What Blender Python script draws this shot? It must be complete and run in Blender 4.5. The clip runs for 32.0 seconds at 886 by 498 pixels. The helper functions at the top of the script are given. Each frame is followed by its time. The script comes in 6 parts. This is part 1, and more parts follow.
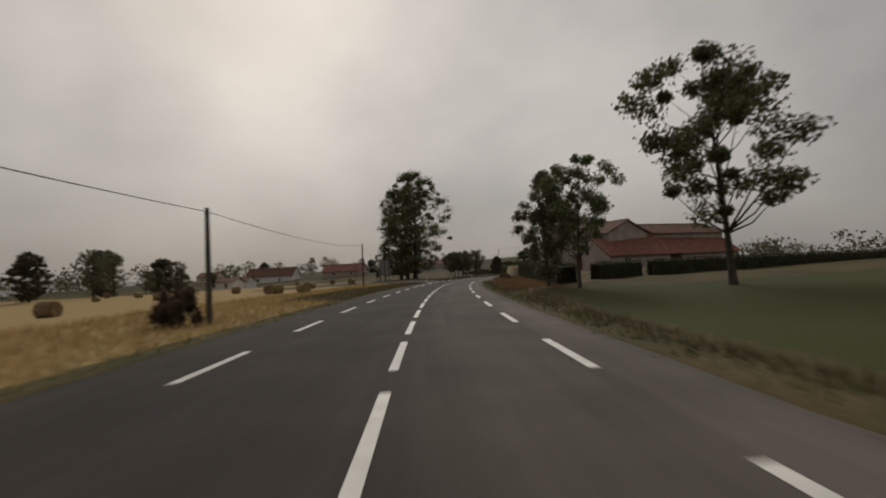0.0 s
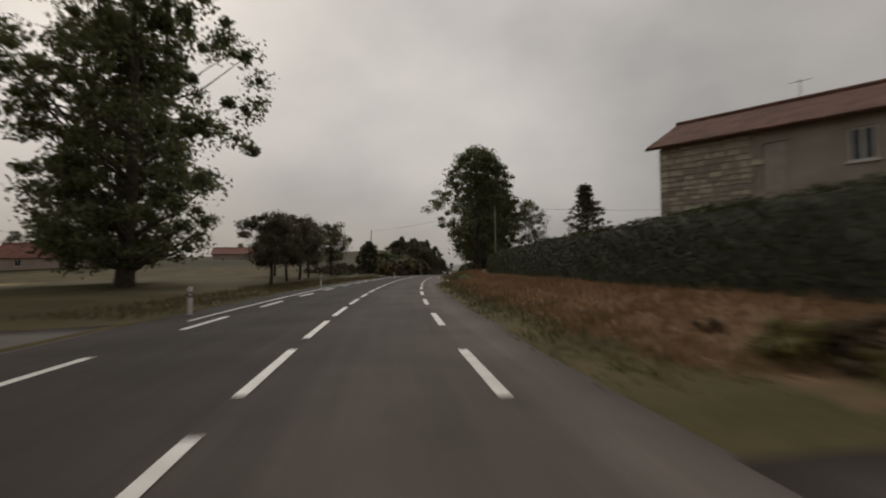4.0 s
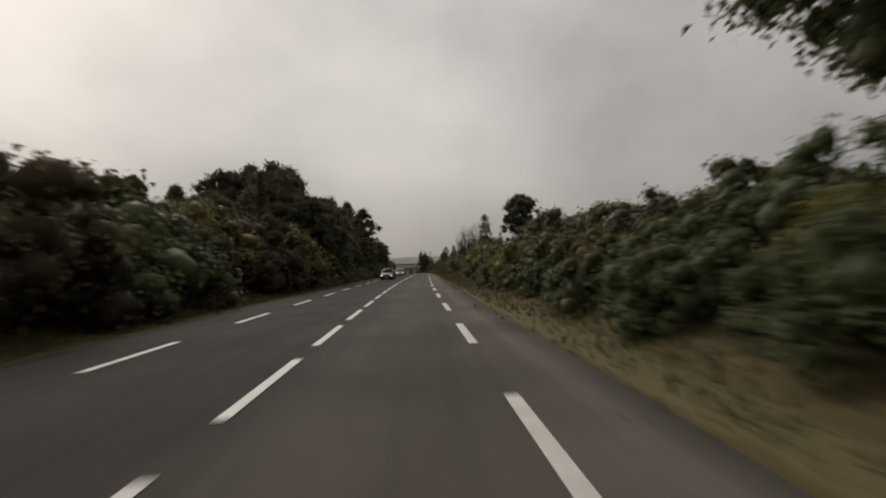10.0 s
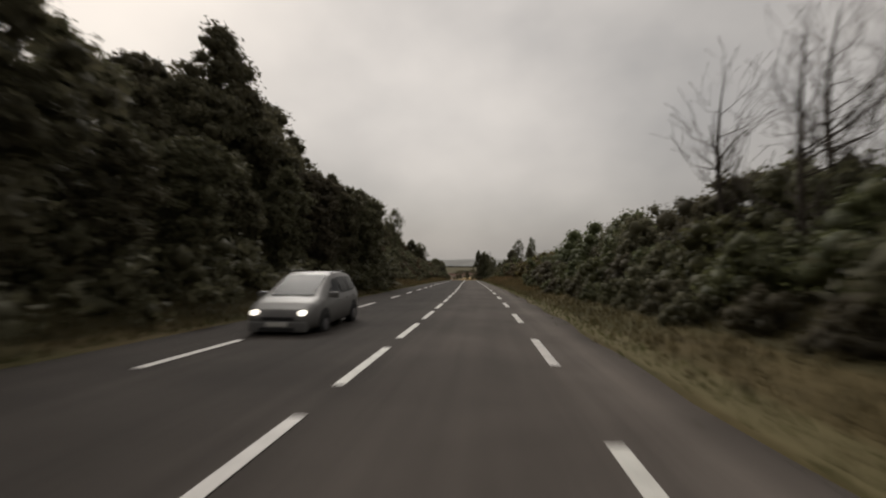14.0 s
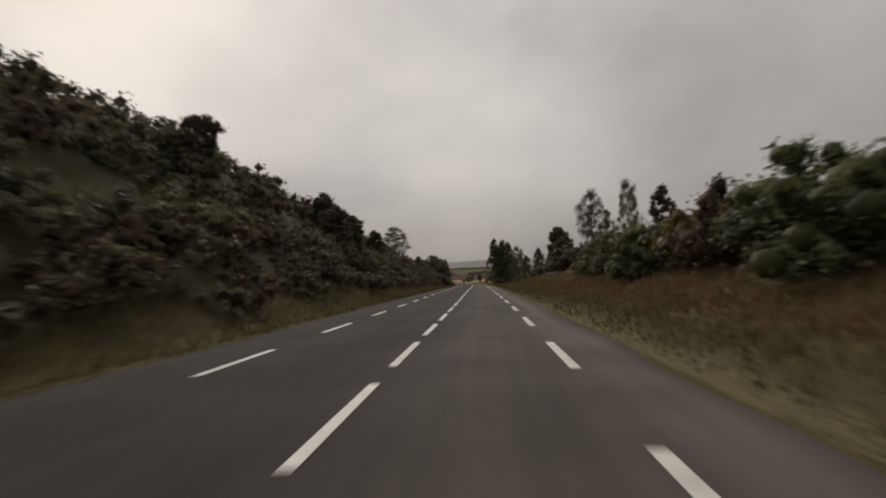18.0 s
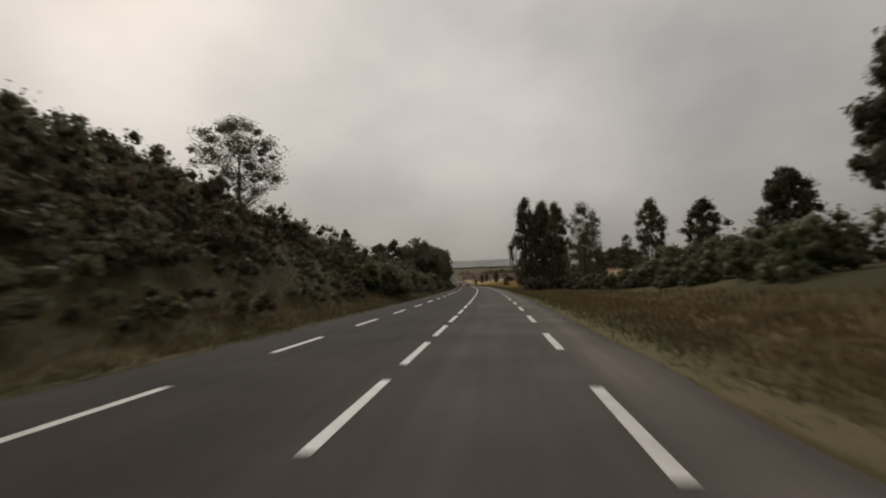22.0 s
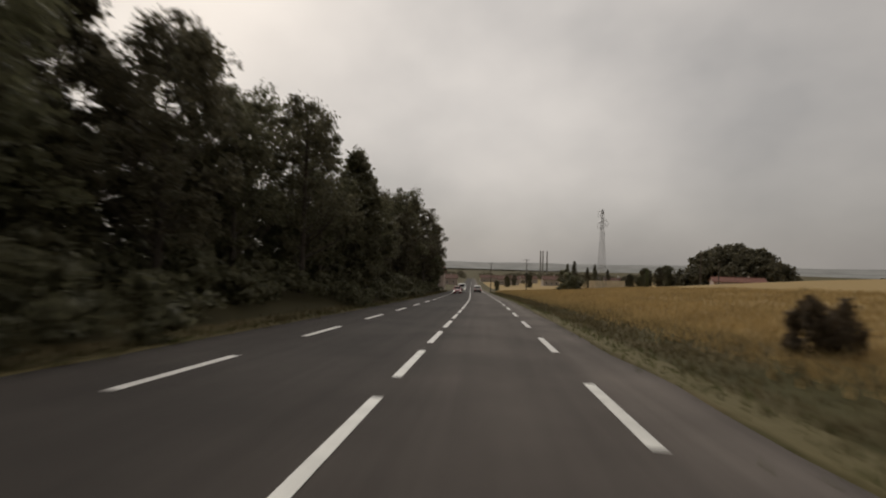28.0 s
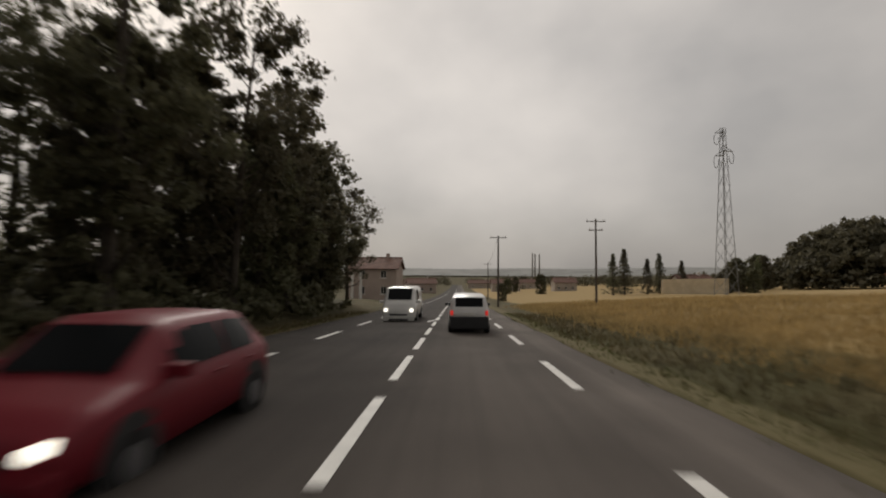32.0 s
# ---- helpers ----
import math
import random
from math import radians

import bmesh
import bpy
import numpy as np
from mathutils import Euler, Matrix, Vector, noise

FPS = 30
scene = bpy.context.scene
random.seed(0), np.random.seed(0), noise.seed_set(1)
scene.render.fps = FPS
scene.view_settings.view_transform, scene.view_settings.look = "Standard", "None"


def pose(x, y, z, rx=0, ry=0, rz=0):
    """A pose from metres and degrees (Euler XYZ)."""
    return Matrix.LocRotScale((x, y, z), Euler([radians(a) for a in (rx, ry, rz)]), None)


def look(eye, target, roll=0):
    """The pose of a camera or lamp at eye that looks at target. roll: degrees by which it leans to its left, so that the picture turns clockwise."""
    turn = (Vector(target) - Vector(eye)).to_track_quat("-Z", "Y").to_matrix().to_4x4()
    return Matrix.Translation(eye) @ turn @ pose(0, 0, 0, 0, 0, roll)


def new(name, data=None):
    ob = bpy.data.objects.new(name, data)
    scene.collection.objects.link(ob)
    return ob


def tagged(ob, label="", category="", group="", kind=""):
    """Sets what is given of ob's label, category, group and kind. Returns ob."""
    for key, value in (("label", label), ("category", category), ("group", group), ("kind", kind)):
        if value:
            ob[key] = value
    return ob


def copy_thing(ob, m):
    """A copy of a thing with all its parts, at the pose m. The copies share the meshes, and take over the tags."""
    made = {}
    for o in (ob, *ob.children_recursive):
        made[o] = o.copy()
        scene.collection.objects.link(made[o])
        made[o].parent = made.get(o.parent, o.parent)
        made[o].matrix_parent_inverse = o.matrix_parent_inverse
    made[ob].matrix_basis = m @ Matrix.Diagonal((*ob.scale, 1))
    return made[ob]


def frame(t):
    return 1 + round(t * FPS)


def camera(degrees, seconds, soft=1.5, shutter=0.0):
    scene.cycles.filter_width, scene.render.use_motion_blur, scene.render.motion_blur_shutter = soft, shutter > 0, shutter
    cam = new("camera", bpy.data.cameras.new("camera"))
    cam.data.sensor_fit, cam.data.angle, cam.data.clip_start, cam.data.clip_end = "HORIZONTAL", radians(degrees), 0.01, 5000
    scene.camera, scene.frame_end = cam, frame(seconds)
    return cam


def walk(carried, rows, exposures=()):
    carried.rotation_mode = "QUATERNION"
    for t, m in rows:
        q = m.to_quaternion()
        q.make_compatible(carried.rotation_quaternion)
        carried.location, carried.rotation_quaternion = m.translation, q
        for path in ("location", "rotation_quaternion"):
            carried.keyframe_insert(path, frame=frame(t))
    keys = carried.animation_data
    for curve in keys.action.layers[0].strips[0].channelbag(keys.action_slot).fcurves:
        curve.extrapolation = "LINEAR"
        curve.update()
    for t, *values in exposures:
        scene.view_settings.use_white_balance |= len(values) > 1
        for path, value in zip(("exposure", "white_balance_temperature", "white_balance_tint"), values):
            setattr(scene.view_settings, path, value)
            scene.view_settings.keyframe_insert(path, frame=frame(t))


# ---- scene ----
cam = camera(86.7, 32.0, soft=2.0, shutter=0.4)

# seconds, place in metres, heading, tilt and lean in degrees
PATH = [
    (0.00, 0.563, 1.030, 1.463, -2.74, 2.90, 2.80),
    (0.50, 0.706, 10.312, 1.463, -4.72, 1.74, 2.68),
    (1.00, 1.025, 19.592, 1.463, -6.20, 3.45, 1.83),
    (1.50, 1.639, 29.205, 1.461, -9.32, 3.45, 0.49),
    (2.00, 2.453, 39.065, 1.460, -11.05, 4.85, 0.96),
    (2.50, 3.508, 49.056, 1.458, -13.92, 2.14, 1.66),
    (3.00, 4.865, 59.196, 1.457, -17.00, 1.74, 1.16),
    (3.50, 6.754, 69.477, 1.453, -19.17, 1.73, 1.22),
    (4.00, 9.095, 79.831, 1.449, -20.74, 2.03, 0.78),
    (5.00, 14.711, 100.602, 1.436, -23.56, 2.10, 0.14),
    (5.75, 19.772, 116.009, 1.387, -25.25, 2.16, -0.35),
    (6.50, 25.307, 131.122, 1.301, -27.71, 1.45, -0.26),
    (7.00, 29.179, 140.968, 1.224, -26.71, 2.25, -1.16),
    (7.50, 33.181, 150.586, 1.132, -27.54, 2.72, -0.68),
    (8.00, 37.283, 160.025, 1.026, -26.38, 2.59, -0.40),
    (8.50, 41.374, 169.389, 0.907, -26.50, 0.90, 1.43),
    (9.00, 45.544, 178.702, 0.774, -26.32, -0.69, 2.26),
    (9.50, 49.682, 188.077, 0.626, -26.30, 1.40, 2.31),
    (10.00, 53.901, 197.530, 0.464, -27.97, 0.99, 2.16),
    (10.50, 58.306, 207.050, 0.287, -24.72, -0.47, 0.07),
    (11.00, 62.759, 216.652, 0.097, -23.96, -0.33, -0.23),
    (11.50, 67.241, 226.304, -0.103, -24.32, 0.24, 1.32),
    (12.00, 71.806, 235.932, -0.315, -24.78, -0.39, 0.18),
    (12.50, 76.437, 245.520, -0.537, -25.34, -1.43, 0.41),
    (13.00, 81.121, 255.160, -0.771, -23.60, 0.63, -0.27),
    (13.50, 85.865, 264.926, -1.019, -22.29, 0.20, 0.59),
    (14.00, 90.622, 274.725, -1.279, -20.88, 1.46, -0.26),
    (15.00, 99.825, 294.195, -1.825, -19.39, 1.29, 0.43),
    (15.75, 106.415, 308.725, -2.257, -19.08, 1.16, 0.95),
    (16.50, 112.808, 323.233, -2.709, -19.28, 1.44, 1.61),
    (17.00, 116.936, 332.672, -3.015, -18.85, 1.22, 1.85),
    (17.50, 121.326, 342.500, -3.342, -18.21, 1.99, 1.59),
    (18.00, 125.565, 351.854, -3.666, -19.34, 1.84, 2.57),
    (18.50, 129.585, 360.921, -3.984, -19.53, 1.54, 2.36),
    (19.00, 133.631, 370.081, -4.314, -19.73, 2.45, 2.15),
    (19.50, 137.838, 379.699, -4.668, -20.13, 1.15, 0.52),
    (20.00, 142.032, 389.430, -5.035, -18.93, 1.54, -1.41),
    (20.50, 146.185, 398.829, -5.401, -18.22, 0.93, -2.50),
    (21.00, 150.295, 408.101, -5.771, -19.12, 1.41, -1.00),
    (21.50, 154.477, 417.470, -6.154, -18.87, 0.92, 1.44),
    (22.00, 158.686, 426.871, -6.547, -17.33, 1.82, 1.97),
    (22.50, 162.643, 436.283, -6.941, -16.70, 3.47, 1.71),
    (23.00, 166.532, 445.619, -7.340, -18.57, 2.92, 1.96),
    (23.50, 170.353, 454.906, -7.742, -21.95, 3.03, 2.18),
    (24.00, 174.099, 464.203, -8.145, -20.62, 2.83, -0.30),
    (24.50, 177.942, 473.500, -8.555, -20.77, 0.79, -0.16),
    (25.00, 181.767, 482.883, -8.969, -19.52, 1.45, 0.18),
    (26.00, 189.438, 501.932, -9.816, -16.88, 1.59, -0.45),
    (26.75, 195.034, 516.433, -10.463, -15.06, 1.70, -0.93),
    (27.50, 200.450, 531.003, -11.116, -15.92, 2.58, -1.13),
    (28.00, 203.972, 540.696, -11.552, -14.32, 1.88, -1.73),
    (28.50, 207.313, 550.395, -11.986, -15.38, 1.23, -1.14),
    (29.00, 210.636, 560.113, -12.423, -16.23, 1.58, -0.05),
    (29.50, 213.991, 569.892, -12.865, -16.63, 1.48, 0.81),
    (30.00, 217.283, 579.676, -13.310, -16.63, 3.09, 0.56),
    (30.50, 220.520, 589.365, -13.752, -16.64, 0.76, -0.37),
    (31.00, 223.658, 598.989, -14.193, -16.26, 0.73, -0.50),
    (31.50, 226.772, 608.567, -14.630, -15.42, 1.73, -0.65),
    (32.00, 229.852, 618.129, -15.064, -15.98, 2.93, -0.39),
]
walk(cam, [(t, pose(x, y, z, 90 + pitch, roll, yaw)) for t, x, y, z, yaw, pitch, roll in PATH],
     exposures=[(0.0, -0.06, 6500, 10), (4.0, 0.07, 6500, 10), (8.0, 0.22, 6500, 10), (9.0, 0.27, 6500, 10), (10.0, 0.22, 6500, 10), (12.0, 0.19, 6500, 10), (14.0, 0.28, 6500, 10), (17.0, 0.14, 6500, 10), (20.0, 0.15, 6500, 10), (23.0, 0.10, 6500, 10), (25.0, 0.22, 6500, 10), (28.0, 0.20, 6500, 10), (32.0, 0.27, 6500, 10)])

# ---- light: an overcast sky and a weak, very wide sun ----
world = bpy.data.worlds.new("overcast_sky")
scene.world = world
world.use_nodes = True
wn, wl = world.node_tree.nodes, world.node_tree.links
wn.clear()
w_out = wn.new("ShaderNodeOutputWorld")
w_bg = wn.new("ShaderNodeBackground")
sky = wn.new("ShaderNodeTexSky")
sky.sky_type = "NISHITA"
sky.sun_disc = False
sky.sun_elevation, sky.sun_rotation = radians(38), radians(-20)
sky.dust_density = 4.0
w_tc = wn.new("ShaderNodeTexCoord")
w_map = wn.new("ShaderNodeMapping")
w_map.inputs["Scale"].default_value = (1.0, 1.0, 1.4)
w_noise = wn.new("ShaderNodeTexNoise")
w_noise.inputs["Scale"].default_value = 2.1
w_noise.inputs["Detail"].default_value = 5.0
w_noise.inputs["Roughness"].default_value = 0.45
w_ramp = wn.new("ShaderNodeValToRGB")
w_ramp.color_ramp.elements[0].position, w_ramp.color_ramp.elements[0].color = 0.32, (3.45, 3.25, 3.04, 1)
w_ramp.color_ramp.elements[1].position, w_ramp.color_ramp.elements[1].color = 0.70, (5.85, 5.40, 4.92, 1)
# cloud is brighter round the veiled sun, greyer away from it and near the horizon
w_dot = wn.new("ShaderNodeVectorMath")
w_dot.operation = "DOT_PRODUCT"
w_dot.inputs[1].default_value = Vector((0.06, 0.80, 0.58)).normalized()
w_glow = wn.new("ShaderNodeMapRange")
w_glow.inputs["From Min"].default_value, w_glow.inputs["From Max"].default_value = 0.35, 0.99
w_glow.inputs["To Min"].default_value, w_glow.inputs["To Max"].default_value = 0.66, 1.22
w_sep = wn.new("ShaderNodeSeparateXYZ")
w_hor = wn.new("ShaderNodeMapRange")
w_hor.inputs["From Min"].default_value, w_hor.inputs["From Max"].default_value = 0.0, 0.28
w_hor.inputs["To Min"].default_value, w_hor.inputs["To Max"].default_value = 0.72, 1.0
w_m1 = wn.new("ShaderNodeMath")
w_m1.operation = "MULTIPLY"
w_m2 = wn.new("ShaderNodeVectorMath")
w_m2.operation = "SCALE"
w_mix = wn.new("ShaderNodeMixRGB")
w_mix.inputs["Fac"].default_value = 0.93
wl.new(w_tc.outputs["Generated"], w_map.inputs["Vector"])
wl.new(w_map.outputs["Vector"], w_noise.inputs["Vector"])
wl.new(w_noise.outputs["Fac"], w_ramp.inputs["Fac"])
wl.new(w_tc.outputs["Generated"], w_dot.inputs[0])
wl.new(w_dot.outputs["Value"], w_glow.inputs["Value"])
wl.new(w_tc.outputs["Generated"], w_sep.inputs["Vector"])
wl.new(w_sep.outputs["Z"], w_hor.inputs["Value"])
wl.new(w_glow.outputs["Result"], w_m1.inputs[0])
wl.new(w_hor.outputs["Result"], w_m1.inputs[1])
wl.new(w_ramp.outputs["Color"], w_m2.inputs[0])
wl.new(w_m1.outputs["Value"], w_m2.inputs["Scale"])
wl.new(sky.outputs["Color"], w_mix.inputs["Color1"])
wl.new(w_m2.outputs["Vector"], w_mix.inputs["Color2"])
wl.new(w_mix.outputs["Color"], w_bg.inputs["Color"])
w_bg.inputs["Strength"].default_value = 0.10
wl.new(w_bg.outputs["Background"], w_out.inputs["Surface"])

sun = new("sun", bpy.data.lights.new("sun", "SUN"))
sun.data.energy, sun.data.angle, sun.data.color = 1.4, radians(25), (1.0, 0.95, 0.88)
sun.matrix_world = look((0, 0, 60), (-4, -60, 60 - 47))

# ---- the line of the road: bend in 1/km every 15 m, fall in degrees ----
KAPPA = [-2.218, -2.307, -2.127, -1.812, -2.586, -3.208, -4.249, -3.418, -2.514, -1.987, -1.700, -1.648, -1.294, -0.751, -0.568, 0.414, -0.535, -0.845, -0.231, -0.166, 0.065, 0.633, 0.983, 0.686, 0.338, -0.075, -0.586, 0.335, 0.704, -0.034, -0.165, -0.131, 0.108, 0.740, 0.707, 0.478, 0.189, 1.048, 0.817, 0.569, 0.305, 0.136, 0.688, 0.797, 0.461, 0.134, -0.092, -0.085, -0.074, -0.067, -0.062, -0.060]
S_GRID = np.arange(-15.0, 745.0, 1.0)
FALL_S = (-20, 90, 200, 330, 480, 560, 640, 760)
FALL = [radians(a) for a in (0, 0, -0.9, -1.6, -2.3, -2.4, -2.5, -2.3)]
_k = np.interp(S_GRID, np.arange(-15.0, 760.0, 15.0), np.array(KAPPA) / 1000)
ROAD_H = np.concatenate([[0], np.cumsum((_k[1:] + _k[:-1]) / 2)])
ROAD_H -= np.interp(0, S_GRID, ROAD_H)
_m = (ROAD_H[1:] + ROAD_H[:-1]) / 2
ROAD_X = np.concatenate([[0], np.cumsum(-np.sin(_m))])
ROAD_Y = np.concatenate([[0], np.cumsum(np.cos(_m))])
ROAD_X -= np.interp(0, S_GRID, ROAD_X)
ROAD_Y -= np.interp(0, S_GRID, ROAD_Y)
ROAD_Z = np.concatenate([[0], np.cumsum(np.interp((S_GRID[1:] + S_GRID[:-1]) / 2, FALL_S, FALL))])
ROAD_Z -= np.interp(0, S_GRID, ROAD_Z)
MEAN_H = radians(-20)
LANE_R, LANE_L = 2.98, 3.40      # painted edge lines, right and left of the centre line
EDGE_R, EDGE_L = 4.35, 5.5      # where the asphalt ends
CROWN = 0.013


def smooth(v, lo, hi):
    u = np.clip((np.asarray(v, float) - lo) / (hi - lo), 0, 1)
    return u * u * (3 - 2 * u)


def road_xy(s, lat):
    """World x and y of the point s metres along the road and lat metres right of its centre line."""
    s, lat = np.broadcast_arrays(np.asarray(s, float), np.asarray(lat, float))
    sc = np.clip(s, S_GRID[0], S_GRID[-1])
    over = s - sc
    h = np.interp(sc, S_GRID, ROAD_H)
    x = np.interp(sc, S_GRID, ROAD_X) - np.sin(h) * over
    y = np.interp(sc, S_GRID, ROAD_Y) + np.cos(h) * over
    w = smooth(np.abs(lat), 12, 90)
    hn = h * (1 - w) + MEAN_H * w
    return x + lat * np.cos(hn), y + lat * np.sin(hn)


def road_z(s):
    s = np.asarray(s, float)
    z = np.interp(s, S_GRID, ROAD_Z)
    z = np.where(s > S_GRID[-1], ROAD_Z[-1] - 9.0 * (1 - np.exp(-(s - S_GRID[-1]) / 230.0)), z)
    return z


def heading(s):
    return float(np.interp(s, S_GRID, ROAD_H))


# height of the land over the road, at distances from the centre line, along the road
PROF_S = (-60, 22, 34, 69, 72, 82, 86, 150, 175, 205, 250, 300, 345, 420, 455, 490, 520, 570, 660, 760, 1400)
RIGHT_LAT = (4.35, 5.2, 7.0, 9.5, 14, 25, 60, 140)
RIGHT_H = (
    (-.06, -.10, -.55, -.35, 0.0, 0.2, 0.8, 2.0),
    (-.06, -.10, -.50, -.35, -.2, 0.1, 0.9, 2.0),
    (-.06, -.05, 0.12, 0.35, 0.2, 0.4, 1.2, 2.0),
    (-.06, -.05, 0.18, 0.55, 0.8, 0.9, 1.2, 2.0),
    (-.09, -.09, -.08, -.02, 0.5, 0.9, 1.2, 2.0),
    (-.09, -.09, -.08, -.02, 0.5, 0.9, 1.2, 2.0),
    (-.06, -.05, 0.15, 0.60, 0.9, 1.0, 1.2, 2.0),
    (-.06, 0.00, 0.25, 0.60, 0.8, 1.0, 1.2, 2.0),
    (-.06, 0.05, 0.40, 1.00, 1.3, 1.3, 1.5, 2.0),
    (-.06, 0.00, 0.40, 1.10, 1.8, 2.2, 2.5, 3.0),
    (-.06, -.06, 0.35, 1.10, 2.2, 3.0, 3.5, 3.5),
    (-.06, -.08, 0.20, 1.00, 2.4, 3.5, 4.0, 4.0),
    (-.06, -.10, 0.20, 1.10, 3.0, 4.6, 5.0, 5.0),
    (-.06, -.10, 0.20, 1.10, 2.8, 4.0, 4.4, 5.0),
    (-.06, -.10, 0.10, 0.90, 2.5, 3.6, 4.2, 5.0),
    (-.06, -.10, -.15, 0.15, 1.0, 1.7, 2.8, 5.0),
    (-.06, -.10, -.25, -.20, 0.0, 0.4, 2.0, 5.0),
    (-.06, -.10, -.25, 0.00, 0.5, 1.4, 3.5, 6.0),
    (-.06, -.10, -.15, 0.20, 0.8, 1.7, 4.5, 8.4),
    (-.06, -.10, -.20, -.10, 0.0, 0.3, 1.7, 4.6),
    (-.06, -.10, -.20, -.20, 0.0, 0.0, 0.0, 0.0),
)
LEFT_LAT = (5.5, 6.2, 7.2, 9.0, 14, 22, 40, 140)
LEFT_H = (
    (-.06, -.10, -.20, -.10, 0.0, -.2, -.7, -2.),
    (-.06, -.10, -.20, -.10, 0.0, -.2, -.7, -2.),
    (-.06, -.10, -.20, -.10, 0.0, -.2, -.7, -2.),
    (-.06, -.10, -.20, -.10, 0.0, -.1, -.5, -2.),
    (-.06, -.05, -.05, 0.00, 0.0, -.1, -.4, -2.),
    (-.12, -.12, -.12, -.10, -.1, -.1, -.3, -1.),
    (-.06, -.05, -.05, 0.00, 0.1, 0.0, -.2, -1.),
    (-.06, -.10, -.15, 0.00, 0.3, 0.5, 0.3, -1.5),
    (-.06, -.10, -.12, 0.05, 0.9, 3.6, 3.7, 1.5),
    (-.06, -.10, -.10, 0.20, 0.9, 2.6, 3.8, 4.2),
    (-.06, -.10, -.10, 0.30, 1.2, 2.4, 4.0, 5.0),
    (-.06, -.10, 0.00, 0.50, 2.4, 5.0, 8.0, 7.0),
    (-.06, -.10, 0.10, 0.90, 4.6, 10.5, 15., 11.),
    (-.06, -.10, 0.20, 1.10, 5.2, 12.5, 19., 17.),
    (-.06, -.10, 0.20, 1.00, 4.2, 9.8, 15.5, 17.5),
    (-.06, -.10, 0.10, 0.80, 4.3, 9.4, 15., 17.),
    (-.06, -.10, 0.00, 0.60, 2.7, 6.2, 11., 13.),
    (-.06, -.10, 0.00, 0.60, 1.6, 2.8, 5.0, 7.0),
    (-.06, -.10, 0.00, 0.60, 1.6, 2.2, 3.0, 4.0),
    (-.06, -.10, -.20, -.20, 0.0, 0.0, 0.0, 0.0),
    (-.06, -.10, -.20, -.20, 0.0, 0.0, 0.0, 0.0),
)


def bilinear(s, a, lats, table):
    tab = np.array(table)
    cols = np.stack([np.interp(s, PROF_S, tab[:, j]) for j in range(len(lats))], -1)
    j = np.clip(np.searchsorted(lats, a) - 1, 0, len(lats) - 2)
    lo, hi = np.array(lats)[j], np.array(lats)[j + 1]
    u = np.clip((a - lo) / (hi - lo), 0, 1)
    return np.take_along_axis(cols, j[..., None], -1)[..., 0] * (1 - u) + np.take_along_axis(cols, (j + 1)[..., None], -1)[..., 0] * u


BAY_S, BAY_W = (122, 130, 138, 143.8, 148.4, 151, 158), (0, 1.6, 1.6, 1.25, 0.8, 0.25, 0)   # a bus bay widens the right side


def land(s, lat):
    """Height of the ground in the world."""
    s, lat = np.broadcast_arrays(np.asarray(s, float), np.asarray(lat, float))
    a = np.abs(lat)
    bay = np.interp(s, BAY_S, BAY_W)
    ar = np.maximum(a - bay, EDGE_R)
    side = np.where(lat > 0, bilinear(s, ar, RIGHT_LAT, RIGHT_H), bilinear(s, a, LEFT_LAT, LEFT_H))
    edge = np.where(lat > 0, EDGE_R + bay, EDGE_L)
    on_road = -CROWN * a - 0.05
    z = road_z(s)
    far = smooth(a, 150, 900)
    rough = 0.10 * np.sin(s * 0.31 + lat * 0.5) * np.sin(lat * 0.43 - s * 0.17) * smooth(a, 6.5, 12)
    zz = z + np.where(a <= edge, on_road, side + rough)
    return zz * (1 - far) + (-16.0 + 3.0 * np.sin(s * 0.004) * np.sin(lat * 0.003)) * far


def spot(s, lat, up=0.0):
    """A place on the ground as a vector."""
    x, y = road_xy(s, lat)
    return Vector((float(x), float(y), float(land(s, lat)) + up))


def stand(s, lat, turn=0.0, sink=0.0):
    """A pose on the ground, its y axis along the road, turned by so many degrees."""
    p = spot(s, lat)
    return pose(p.x, p.y, p.z - sink, 0, 0, math.degrees(heading(s)) + turn)


# ---- meshes ----
def part(name, bm, material=None, parent=None, label="", smooth_shade=False):
    """Links a bmesh, or a mesh, as one object."""
    if isinstance(bm, bpy.types.Mesh):
        me = bm
    else:
        me = bpy.data.meshes.new(name)
        bm.to_mesh(me)
        bm.free()
    if material is not None and not me.materials:
        me.materials.append(material)
    if smooth_shade:
        me.polygons.foreach_set("use_smooth", np.ones(len(me.polygons), bool))
    ob = new(name, me)
    if parent is not None:
        ob.parent = parent
    if label:
        ob["label"] = label
    return ob


def quick_mesh(name, verts, faces, material=None, smooth_shade=False):
    """A mesh from arrays: verts (n, 3), faces (m, 3 or 4)."""
    me = bpy.data.meshes.new(name)
    verts, faces = np.asarray(verts, np.float32), np.asarray(faces, np.int32)
    me.vertices.add(len(verts))
    me.vertices.foreach_set("co", verts.ravel())
    k = faces.shape[1]
    me.loops.add(faces.size)
    me.loops.foreach_set("vertex_index", faces.ravel())
    me.polygons.add(len(faces))
    me.polygons.foreach_set("loop_start", np.arange(0, faces.size, k, dtype=np.int32))
    if smooth_shade:
        me.polygons.foreach_set("use_smooth", np.ones(len(faces), bool))
    me.update(calc_edges=True)
    if material is not None:
        me.materials.append(material)
    return me


